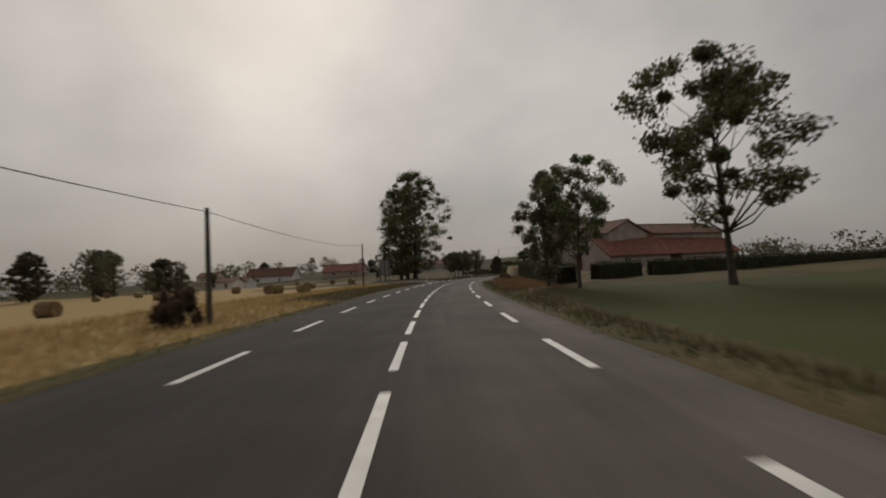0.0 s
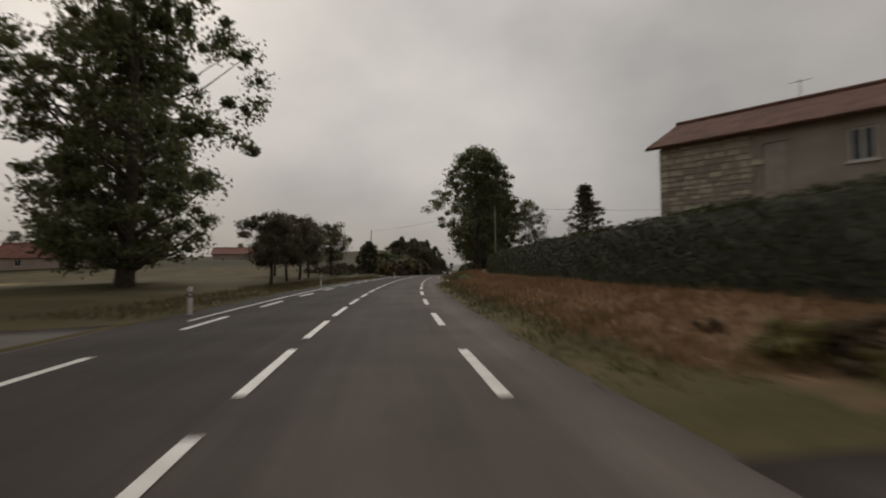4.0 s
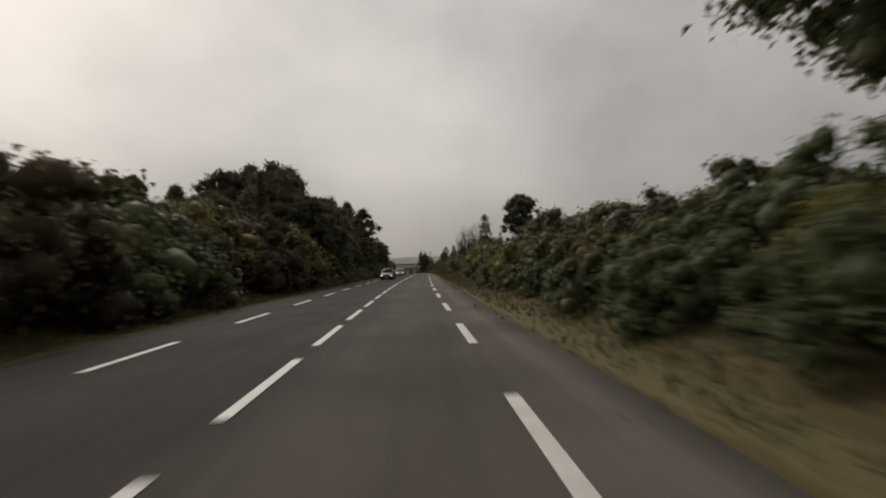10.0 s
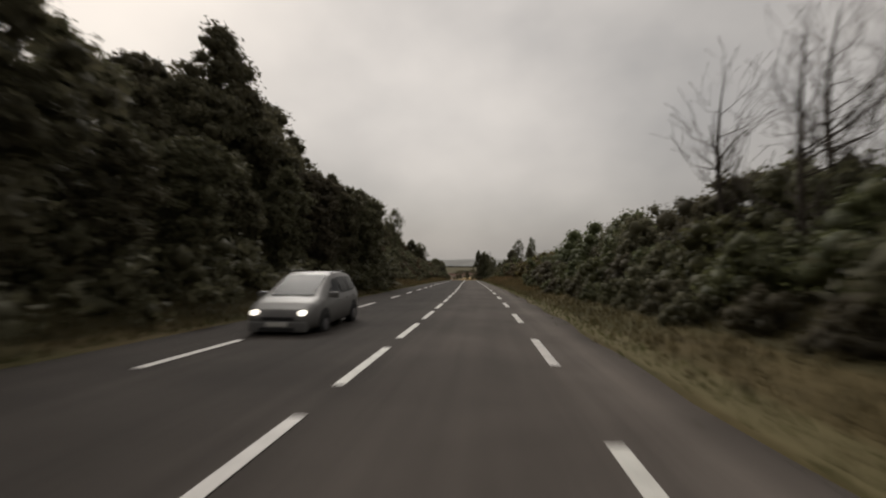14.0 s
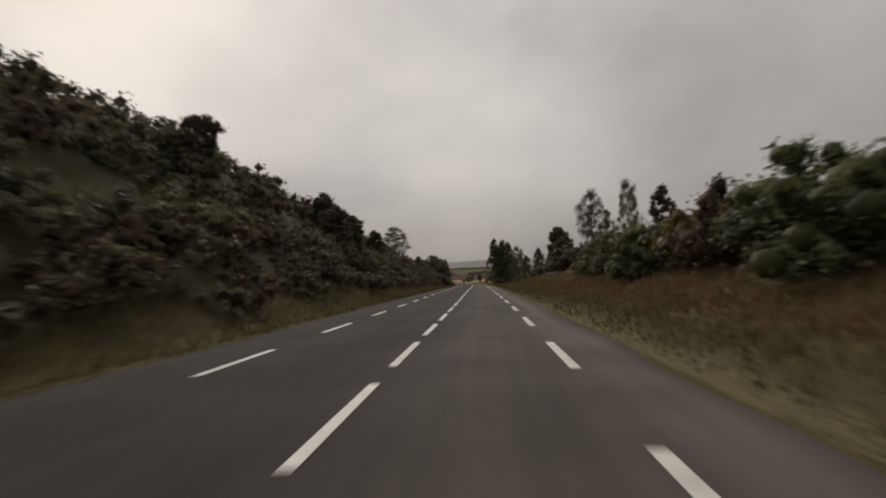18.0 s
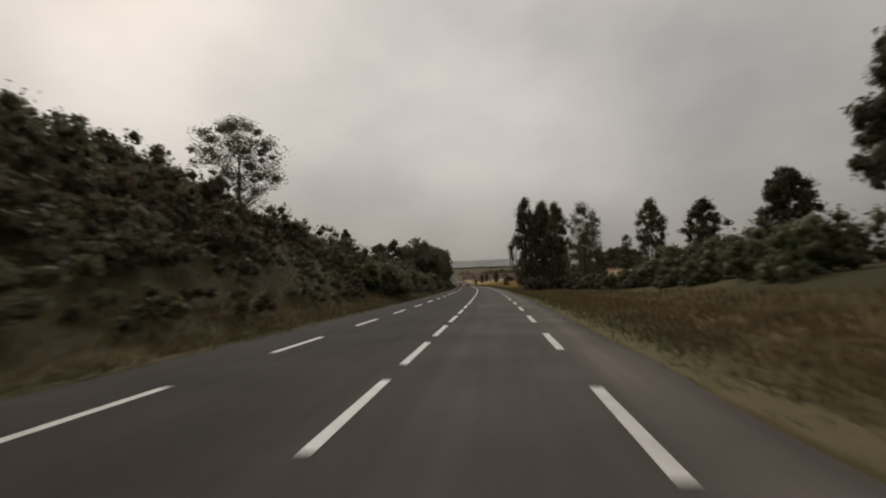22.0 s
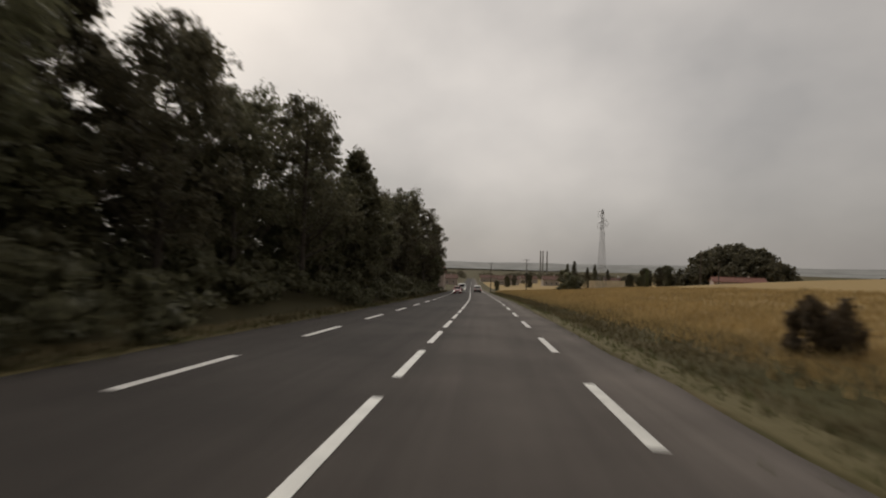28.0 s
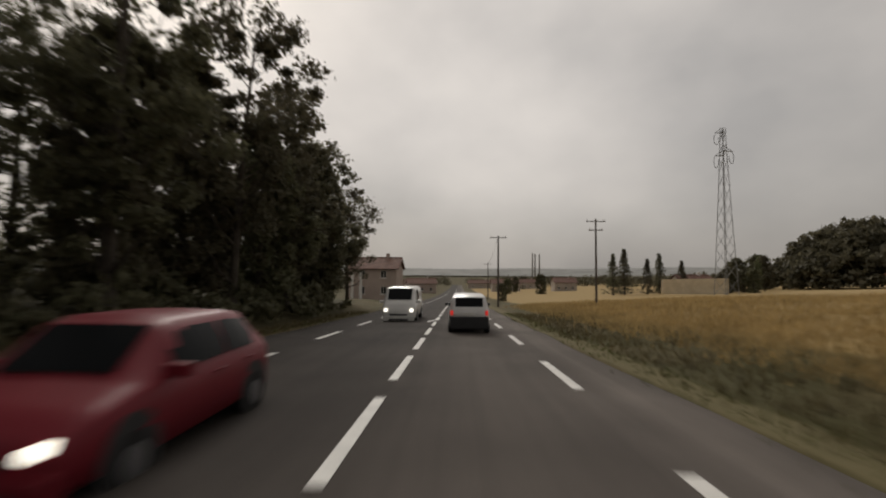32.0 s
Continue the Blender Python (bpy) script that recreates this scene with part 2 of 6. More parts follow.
def box(bm, x0, y0, z0, x1, y1, z1, bevel=0.0):
    """A bevelled block in bm."""
    m = Matrix.Translation(((x0 + x1) / 2, (y0 + y1) / 2, (z0 + z1) / 2)) @ Matrix.Diagonal((x1 - x0, y1 - y0, z1 - z0, 1))
    r = bmesh.ops.create_cube(bm, size=1, matrix=m)
    if bevel > 0:
        es = list({e for v in r["verts"] for e in v.link_edges})
        bmesh.ops.bevel(bm, geom=es, offset=bevel, segments=2, affect="EDGES", profile=0.6)
    return bm


def tube_arrays(points, radii, sides=7):
    """Verts and quads of a tapering tube through points."""
    points = np.asarray(points, float)
    n = len(points)
    t = np.gradient(points, axis=0)
    t /= np.linalg.norm(t, axis=1, keepdims=True) + 1e-9
    ref = np.array([0.31, 0.95, 0.05])
    u = np.cross(t, ref)
    u /= np.linalg.norm(u, axis=1, keepdims=True) + 1e-9
    v = np.cross(t, u)
    a = np.linspace(0, 2 * np.pi, sides, endpoint=False)
    ring = u[:, None] * np.cos(a)[None, :, None] + v[:, None] * np.sin(a)[None, :, None]
    verts = (points[:, None] + ring * np.asarray(radii, float)[:, None, None]).reshape(-1, 3)
    i, j = np.meshgrid(np.arange(n - 1), np.arange(sides), indexing="ij")
    k = (j + 1) % sides
    faces = np.stack([i * sides + j, i * sides + k, (i + 1) * sides + k, (i + 1) * sides + j], -1).reshape(-1, 4)
    return verts, faces


def join_arrays(pieces):
    vs, fs, off = [], [], 0
    for v, f in pieces:
        vs.append(v)
        fs.append(f + off)
        off += len(v)
    return np.concatenate(vs), np.concatenate(fs)


# ---- materials ----
def material(name, base, rough=0.8, metal=0.0, var=0.25, scale=1.0, fine=0.0, bump=0.0, island=0.0, obj=0.0, second=None, spec=0.3, thin=0.0):
    """Paint with large stains (scale per metre), fine grain and relief; island and obj vary it piece by piece."""
    m = bpy.data.materials.new(name)
    m.use_nodes = True
    nt = m.node_tree
    bs = nt.nodes["Principled BSDF"]
    bs.inputs["Roughness"].default_value = rough
    bs.inputs["Metallic"].default_value = metal
    bs.inputs["Specular IOR Level"].default_value = spec
    tc = nt.nodes.new("ShaderNodeTexCoord")
    n1 = nt.nodes.new("ShaderNodeTexNoise")
    n1.inputs["Scale"].default_value = scale
    n1.inputs["Detail"].default_value = 4
    nt.links.new(tc.outputs["Object"], n1.inputs["Vector"])
    n2 = nt.nodes.new("ShaderNodeTexNoise")
    n2.inputs["Scale"].default_value = fine if fine else scale * 14
    n2.inputs["Detail"].default_value = 3
    nt.links.new(tc.outputs["Object"], n2.inputs["Vector"])
    mix = nt.nodes.new("ShaderNodeMixRGB")
    b2 = second if second else tuple(c * (1 - var) for c in base)
    mix.inputs["Color1"].default_value = (*base, 1)
    mix.inputs["Color2"].default_value = (*b2, 1)
    mr = nt.nodes.new("ShaderNodeMapRange")
    mr.inputs["From Min"].default_value, mr.inputs["From Max"].default_value = 0.38, 0.62
    nt.links.new(n1.outputs["Fac"], mr.inputs["Value"])
    nt.links.new(mr.outputs["Result"], mix.inputs["Fac"])
    hsv = nt.nodes.new("ShaderNodeHueSaturation")
    nt.links.new(mix.outputs["Color"], hsv.inputs["Color"])
    val = nt.nodes.new("ShaderNodeMath")
    val.operation = "MULTIPLY_ADD"
    val.inputs[1].default_value, val.inputs[2].default_value = var * 1.6, 1 - var * 0.8
    nt.links.new(n2.outputs["Fac"], val.inputs[0])
    last = val
    for amount, kind, sock in ((island, "ShaderNodeNewGeometry", "Random Per Island"), (obj, "ShaderNodeObjectInfo", "Random")):
        if amount:
            src = nt.nodes.new(kind)
            ma = nt.nodes.new("ShaderNodeMath")
            ma.operation = "MULTIPLY_ADD"
            ma.inputs[1].default_value, ma.inputs[2].default_value = amount, 1 - amount / 2
            nt.links.new(src.outputs[sock], ma.inputs[0])
            mu = nt.nodes.new("ShaderNodeMath")
            mu.operation = "MULTIPLY"
            nt.links.new(last.outputs[0], mu.inputs[0])
            nt.links.new(ma.outputs[0], mu.inputs[1])
            last = mu
            if kind == "ShaderNodeObjectInfo":
                hu = nt.nodes.new("ShaderNodeMath")
                hu.operation = "MULTIPLY_ADD"
                hu.inputs[1].default_value, hu.inputs[2].default_value = 0.05, 0.475
                nt.links.new(src.outputs[sock], hu.inputs[0])
                nt.links.new(hu.outputs[0], hsv.inputs["Hue"])
    nt.links.new(last.outputs[0], hsv.inputs["Value"])
    nt.links.new(hsv.outputs["Color"], bs.inputs["Base Color"])
    if thin:
        tr = nt.nodes.new("ShaderNodeBsdfTranslucent")
        ms = nt.nodes.new("ShaderNodeMixShader")
        ms.inputs["Fac"].default_value = thin
        nt.links.new(hsv.outputs["Color"], tr.inputs["Color"])
        nt.links.new(bs.outputs["BSDF"], ms.inputs[1])
        nt.links.new(tr.outputs["BSDF"], ms.inputs[2])
        nt.links.new(ms.outputs["Shader"], nt.nodes["Material Output"].inputs["Surface"])
    if bump:
        bp = nt.nodes.new("ShaderNodeBump")
        bp.inputs["Strength"].default_value = bump
        bp.inputs["Distance"].default_value = 0.03
        nt.links.new(n2.outputs["Fac"], bp.inputs["Height"])
        nt.links.new(bp.outputs["Normal"], bs.inputs["Normal"])
    return m

M_SHOULDER = material("shoulder_asphalt", (0.105, 0.091, 0.079), 0.85, var=0.26, scale=0.5, fine=45, bump=0.35)


def lane_light_and_wear(m, stops):
    """Left-lane shade and right-lane glare put in the colour, with polished wheel tracks and long streaks, by the
    strip's own 'across' attribute.
    """
    nt = m.node_tree
    bs = nt.nodes["Principled BSDF"]
    src = bs.inputs["Base Color"].links[0].from_socket
    at = nt.nodes.new("ShaderNodeAttribute")
    at.attribute_name = "across"
    al = nt.nodes.new("ShaderNodeAttribute")
    al.attribute_name = "along"
    cv = nt.nodes.new("ShaderNodeCombineXYZ")
    nt.links.new(at.outputs["Fac"], cv.inputs[0])
    sc = nt.nodes.new("ShaderNodeMath")
    sc.operation = "MULTIPLY"
    sc.inputs[1].default_value = 0.035
    nt.links.new(al.outputs["Fac"], sc.inputs[0])
    nt.links.new(sc.outputs[0], cv.inputs[1])
    no = nt.nodes.new("ShaderNodeTexNoise")
    no.inputs["Scale"].default_value, no.inputs["Detail"].default_value = 2.6, 5
    nt.links.new(cv.outputs[0], no.inputs["Vector"])
    wob = nt.nodes.new("ShaderNodeMath")
    wob.operation = "MULTIPLY_ADD"
    wob.inputs[1].default_value = 0.7
    nt.links.new(no.outputs["Fac"], wob.inputs[0])
    nt.links.new(at.outputs["Fac"], wob.inputs[2])
    mr = nt.nodes.new("ShaderNodeMapRange")
    mr.inputs["From Min"].default_value, mr.inputs["From Max"].default_value = -5.65, 6.35
    nt.links.new(wob.outputs[0], mr.inputs["Value"])
    rp = nt.nodes.new("ShaderNodeValToRGB")
    el = rp.color_ramp.elements
    while len(el) < len(stops):
        el.new(0.5)
    for e, (lat, v) in zip(el, stops):
        e.position, e.color = (lat + 6) / 12, (v, v, v, 1)
    nt.links.new(mr.outputs["Result"], rp.inputs["Fac"])
    st = nt.nodes.new("ShaderNodeMath")
    st.operation = "MULTIPLY_ADD"
    st.inputs[1].default_value, st.inputs[2].default_value = 0.5, 0.75
    nt.links.new(no.outputs["Fac"], st.inputs[0])
    m1 = nt.nodes.new("ShaderNodeMath")
    m1.operation = "MULTIPLY"
    nt.links.new(rp.outputs["Color"], m1.inputs[0])
    nt.links.new(st.outputs[0], m1.inputs[1])
    vm = nt.nodes.new("ShaderNodeVectorMath")
    vm.operation = "SCALE"
    nt.links.new(src, vm.inputs[0])
    nt.links.new(m1.outputs[0], vm.inputs["Scale"])
    nt.links.new(vm.outputs["Vector"], bs.inputs["Base Color"])


M_ROAD = material("road_asphalt", (0.077, 0.066, 0.058), 0.92, var=0.24, scale=0.35, fine=55, bump=0.3, spec=0.12)
# left stops hold painted shade, right ones glare; the shoulder is paler asphalt
lane_light_and_wear(M_ROAD, ((-5.5, 0.74), (-3.6, 0.60), (-2.5, 0.66), (-1.6, 0.59), (-0.6, 0.68), (0.1, 0.84), (0.75, 1.10), (1.5, 1.27), (2.3, 1.20), (2.9, 1.30), (3.7, 1.80), (5.8, 2.30)))
M_PAINT = material("road_paint", (0.62, 0.60, 0.56), 0.6, var=0.22, scale=2.0, fine=40, obj=0.12)


def land_material():
    """Rough verge grass; the land's own cover attributes mix in lawn, straw and bare bank."""
    m = material("rough_grass", (0.095, 0.074, 0.036), 0.95, var=0.35, scale=0.22, fine=5.0, bump=0.8, second=(0.062, 0.056, 0.024), spec=0.1)
    nt = m.node_tree
    bs = nt.nodes["Principled BSDF"]
    src = bs.inputs["Base Color"].links[0].from_socket
    tc = nt.nodes.new("ShaderNodeTexCoord")
    noi = nt.nodes.new("ShaderNodeTexNoise")
    noi.inputs["Scale"].default_value, noi.inputs["Detail"].default_value = 0.9, 6
    nt.links.new(tc.outputs["Object"], noi.inputs["Vector"])
    fin = nt.nodes.new("ShaderNodeTexNoise")
    fin.inputs["Scale"].default_value, fin.inputs["Detail"].default_value = 7.0, 4
    nt.links.new(tc.outputs["Object"], fin.inputs["Vector"])
    for name, c1, c2 in (("lawn", (0.060, 0.068, 0.022), (0.044, 0.050, 0.017)), ("straw", (0.330, 0.235, 0.105), (0.250, 0.180, 0.082)),
                         ("bank", (0.200, 0.125, 0.072), (0.138, 0.090, 0.052)), ("scrub", (0.040, 0.038, 0.018), (0.062, 0.050, 0.024)),
                         ("mown", (0.140, 0.115, 0.060), (0.100, 0.088, 0.044))):
        at = nt.nodes.new("ShaderNodeAttribute")
        at.attribute_name = name
        ad = nt.nodes.new("ShaderNodeMath")
        ad.operation = "MULTIPLY_ADD"
        ad.inputs[1].default_value, ad.inputs[2].default_value = 0.8, -0.4
        nt.links.new(noi.outputs["Fac"], ad.inputs[0])
        su = nt.nodes.new("ShaderNodeMath")
        su.operation = "ADD"
        nt.links.new(at.outputs["Fac"], su.inputs[0])
        nt.links.new(ad.outputs[0], su.inputs[1])
        mr = nt.nodes.new("ShaderNodeMapRange")
        mr.inputs["From Min"].default_value, mr.inputs["From Max"].default_value = 0.35, 0.65
        nt.links.new(su.outputs[0], mr.inputs["Value"])
        cm = nt.nodes.new("ShaderNodeMixRGB")
        cm.inputs["Color1"].default_value, cm.inputs["Color2"].default_value = (*c1, 1), (*c2, 1)
        nt.links.new(fin.outputs["Fac"], cm.inputs["Fac"])
        mx = nt.nodes.new("ShaderNodeMixRGB")
        nt.links.new(mr.outputs["Result"], mx.inputs["Fac"])
        nt.links.new(src, mx.inputs["Color1"])
        nt.links.new(cm.outputs["Color"], mx.inputs["Color2"])
        src = mx.outputs["Color"]
    nt.links.new(src, bs.inputs["Base Color"])
    return m


M_LAND = land_material()


def build_ground():
    ss = np.concatenate([np.array([-900, -500, -250, -120]), np.arange(-60, 780, 2.5), np.arange(790, 1200, 20), np.array([1300, 1500, 1900, 2500, 3300, 4200])])
    near = np.array([0, 2, 3.5, 4.34, 4.37, 4.7, 5.2, 5.49, 5.52, 5.9, 6.2, 6.5, 7.2, 8, 9, 10, 11.5, 13, 15, 17, 20, 23, 27, 32, 38, 45, 55, 70, 90, 120, 160, 220, 320, 500, 800, 1300, 2000, 2800])
    lats = np.concatenate([-near[:0:-1], near])
    S, L = np.meshgrid(ss, lats, indexing="ij")
    x, y = road_xy(S, L)
    z = land(S, L)
    a = np.abs(L)
    verts = np.stack([x, y, z], -1).reshape(-1, 3)
    n, m = S.shape
    i, j = np.meshgrid(np.arange(n - 1), np.arange(m - 1), indexing="ij")
    faces = np.stack([i * m + j, i * m + j + 1, (i + 1) * m + j + 1, (i + 1) * m + j], -1).reshape(-1, 4)
    me = quick_mesh("ground", verts, faces, M_LAND, True)
    R = L > 0

    def span(s0, s1, soft=4.0):
        return smooth(S, s0 - soft, s0 + soft) * (1 - smooth(S, s1 - soft, s1 + soft))

    cover = {
        "lawn": np.where(R, span(-900, 31, 2) * smooth(a, 7.2, 8.6), 0),
        "straw": np.where(R, span(548, 1200, 6) * smooth(a, 8.5, 11), np.maximum(span(-900, 34, 6) * smooth(a, 6.4, 7.6), span(-900, 140, 15) * smooth(a, 10.5, 13) * (1 - span(80, 200, 4) * (1 - smooth(a, 32, 50))))),
        "bank": np.where(R, span(33, 62, 3) * smooth(a, 5.6, 6.4) * (1 - smooth(a, 10, 13)) + span(85, 124, 3) * smooth(a, 5.4, 6.4) * (1 - smooth(a, 11, 13)) * 0.9 + span(124, 168, 4) * smooth(a, 8.4, 9.6) * (1 - smooth(a, 11, 13)) + span(160, 204, 4) * smooth(a, 4.9, 5.9) * (1 - smooth(a, 11, 13)) * 1.2
                         + span(300, 420, 20) * smooth(a, 6, 7.5) * (1 - smooth(a, 9, 11)) * 0.42 + span(440, 500, 10) * smooth(a, 6, 7.5) * (1 - smooth(a, 9, 11)) * 0.45,
                         span(160, 230, 6) * smooth(a, 5.5, 6.5) * (1 - smooth(a, 8, 10)) * 0.5),
        "scrub": np.where(R, np.maximum(np.maximum(span(204, 246, 5) * smooth(a, 5.6, 6.6), span(292, 345, 5) * smooth(a, 6.3, 7.3)), span(200, 480, 10) * smooth(a, 9.5, 11.5)), np.maximum(span(165, 720, 10) * smooth(a, 9.0, 11), span(250, 700, 10) * smooth(a, 6.4, 7.6) * 0.95) * (1 - 0.32 * span(474, 505, 5))),
        "mown": np.where(R, np.maximum(span(205, 900, 5) * smooth(a, 4.3, 4.5) * (1 - smooth(a, 5.0, 5.6)), span(122, 162, 4) * (1 - smooth(a, 8.2, 9.5))), span(560, 900, 10) * smooth(a, 4.1, 4.3) * (1 - smooth(a, 5.0, 6.0)) * 0.8),
    }
    for name, v in cover.items():
        at = me.attributes.new(name, "FLOAT", "POINT")
        at.data.foreach_set("value", np.clip(v, 0, 1).astype(np.float32).ravel())
    return tagged(part("ground", me, None), "rolling grass and field land along the road", "ground", kind="structure")


ground = build_ground()


def strip(name, s0, s1, lat0, lat1, mat, up=0.0, step=2.5, thick=0.12, cols=5):
    """A paved strip between two lines beside the road; lat0 and lat1 may be functions of s."""
    n = max(2, int((s1 - s0) / step) + 1)
    s = np.linspace(s0, s1, n)
    f0 = lat0(s) if callable(lat0) else np.full(n, lat0)
    f1 = lat1(s) if callable(lat1) else np.full(n, lat1)
    f0, f1 = np.broadcast_to(f0, n), np.broadcast_to(f1, n)
    rows = []
    for u in np.linspace(0, 1, cols):
        lat = f0 * (1 - u) + f1 * u
        x, y = road_xy(s, lat)
        rows.append(np.stack([x, y, road_z(s) - CROWN * np.abs(lat) + up], -1))
    top = np.stack(rows, 1)
    skirt0, skirt1 = top[:, :1] - (0, 0, thick), top[:, -1:] - (0, 0, thick)
    g = np.concatenate([skirt0, top, skirt1], 1)
    m = g.shape[1]
    i, j = np.meshgrid(np.arange(n - 1), np.arange(m - 1), indexing="ij")
    faces = np.stack([i * m + j, i * m + j + 1, (i + 1) * m + j + 1, (i + 1) * m + j], -1).reshape(-1, 4)
    me = quick_mesh(name, g.reshape(-1, 3), faces, mat)
    us = np.concatenate([[0], np.linspace(0, 1, cols), [1]])
    for key, val in (("across", f0[:, None] * (1 - us) + f1[:, None] * us), ("along", np.repeat(s[:, None], m, 1))):
        me.attributes.new(key, "FLOAT", "POINT").data.foreach_set("value", val.astype(np.float32).ravel())
    return part(name, me, None)


def wavy_edge(s):
    return EDGE_R + np.interp(s, BAY_S, BAY_W) + 0.10 * np.sin(s * 0.7) * np.sin(s * 0.23) + 0.05 * np.sin(s * 2.9)


def left_edge(s):
    return -EDGE_L - 0.06 * np.sin(s * 0.6) * np.sin(s * 0.19) - 0.04 * np.sin(s * 2.3)


road = tagged(strip("road", -60, 1150, left_edge, wavy_edge, M_ROAD, cols=15, step=1.6), "worn grey-brown asphalt country road with two lanes", "road", kind="structure")


def mark_mesh(name, length, width):
    bm = bmesh.new()
    box(bm, -width / 2, 0, 0.0, width / 2, length, 0.006, 0)
    me = bpy.data.meshes.new(name)
    bm.to_mesh(me)
    bm.free()
    me.materials.append(M_PAINT)
    return me


def lay_mark(name, me, s, lat):
    p0, p1 = road_xy(s, lat), road_xy(s + 3, lat)
    za, zb = float(road_z(s)), float(road_z(s + 3))
    ob = new(name, me)
    ob.matrix_world = pose(float(p0[0]), float(p0[1]), za - CROWN * abs(lat) + 0.004, math.degrees((zb - za) / 3), 0,
                           math.degrees(math.atan2(-(float(p1[0]) - float(p0[0])), float(p1[1]) - float(p0[1]))))
    ob.parent = road
    ob.matrix_parent_inverse = Matrix()
    return ob


centre_mark, edge_mark = mark_mesh("centre_dash", 3.0, 0.15), mark_mesh("edge_dash", 3.0, 0.17)
for i in range(-8, 225):
    lay_mark("centre_dash", centre_mark, 3.98 + i * 13 / 3, 0)
for i in range(-6, 140):
    lay_mark("edge_dash", edge_mark, 1.44 + i * 6.5, LANE_R)
    s_left = i * 6.5 + (1.95 if i < 20 else 0.51 if i < 49 else 1.60 if i < 84 else 2.42)
    lay_mark("edge_dash", edge_mark, s_left, -LANE_L)


def patch(name, corner, mat, up=0.045, n=10, m=14):
    """A paved piece draped on the land: corner(u, v) gives s and lat."""
    u, v = np.meshgrid(np.linspace(0, 1, n), np.linspace(0, 1, m), indexing="ij")
    s, lat = corner(u, v)
    x, y = road_xy(s, lat)
    z = np.maximum(land(s, lat) + up, np.where(np.abs(lat) < 6, road_z(s) - CROWN * np.abs(lat) - 0.004, -99))
    top = np.stack([x, y, z], -1)
    verts = np.concatenate([top.reshape(-1, 3), top.reshape(-1, 3) - (0, 0, 0.2)])
    i, j = np.meshgrid(np.arange(n - 1), np.arange(m - 1), indexing="ij")
    q = np.stack([i * m + j, i * m + j + 1, (i + 1) * m + j + 1, (i + 1) * m + j], -1).reshape(-1, 4)
    rim = [k for k in range(m)] + [k * m + m - 1 for k in range(1, n)] + [(n - 1) * m + k for k in range(m - 2, -1, -1)] + [k * m for k in range(n - 2, 0, -1)]
    side = np.array([(rim[k], rim[(k + 1) % len(rim)], rim[(k + 1) % len(rim)] + n * m, rim[k] + n * m) for k in range(len(rim))])
    return part(name, quick_mesh(name, verts, np.concatenate([q, side]), mat), None)


drive = tagged(patch("driveway", lambda u, v: (70.5 + (73.5 - 70.5) * v + (84.0 - 70.5 - 3.5 * v) * u + 1.2 * v * (1 - u), 4.2 + v * 7.6 + 0.0 * u), M_SHOULDER),
               "worn asphalt driveway apron before a gate", "driveway", kind="structure")
side_road = tagged(patch("side_road", lambda u, v: ((80.5 + 5 * (1 - np.exp(-25 * v)) + 10 * v) * (1 - u) + (95.0 - 3 * (1 - np.exp(-25 * v)) + 7 * v) * u + 16 * v * v, -5.35 - 46 * v), M_SHOULDER, n=8, m=24),
                   "paler asphalt side road joining the main road", "road", kind="structure")
tagged(patch("farm_lane", lambda u, v: (170.5 + 2.5 * v + (180.5 - 170.5 - 5 * v) * u, -5.35 - 6.5 * v), M_SHOULDER, n=6, m=10),
       "asphalt mouth of a farm lane", "road", kind="structure")


def line_mesh(name, s0, s1, lat, width=0.12):
    return strip(name, s0, s1, lambda s: (lat(s) if callable(lat) else lat) - width / 2, lambda s: (lat(s) if callable(lat) else lat) + width / 2, M_PAINT, up=0.004, step=1.0, thick=0.003)


for s0, s1, lat in ((58, 79.4, -4.15), (95, 169.5, -4.15), (181, 206, -4.15)):
    line_mesh("edge_line", s0, s1, lat).parent = road
line_mesh("bay_line", 124, 158, lambda s: EDGE_R - 0.42 + np.interp(s, BAY_S, BAY_W)).parent = road
line_mesh("crooked_dash", 687.4, 690.4, lambda s: -0.40 + (s - 687.4) * 0.17, 0.16).parent = road
give_way = mark_mesh("give_way_dash", 0.5, 0.28)
for i in range(8):
    lay_mark("give_way_dash", give_way, 80.2 + i * 1.05, -4.35)
for i in range(5):
    lay_mark("give_way_dash", give_way, 171.5 + i * 1.6, -4.45)

M_BARK = material("bark", (0.085, 0.070, 0.055), 0.95, var=0.4, scale=3, fine=25, bump=0.9)
M_LEAF = material("leaf_green", (0.128, 0.134, 0.062), 0.68, var=0.25, scale=0.5, fine=3, island=0.7, obj=0.35, thin=0.4, spec=0.35)
M_LEAF_DARK = material("leaf_dark", (0.134, 0.124, 0.076), 0.68, var=0.25, scale=0.5, fine=3, island=0.5, obj=0.4, thin=0.4, spec=0.2)
M_LEAF_PALE = material("leaf_pale", (0.142, 0.142, 0.080), 0.68, var=0.25, scale=0.5, fine=3, island=0.7, obj=0.3, thin=0.4, spec=0.35)
M_LEAF_YELLOW = material("leaf_yellow_green", (0.175, 0.148, 0.048), 0.65, var=0.3, scale=0.5, fine=3, island=0.7, obj=0.4, thin=0.4, spec=0.35)
M_LEAF_BROWN = material("leaf_brown", (0.125, 0.094, 0.056), 0.8, var=0.3, scale=0.5, fine=3, island=0.7, obj=0.4, thin=0.4, spec=0.35)


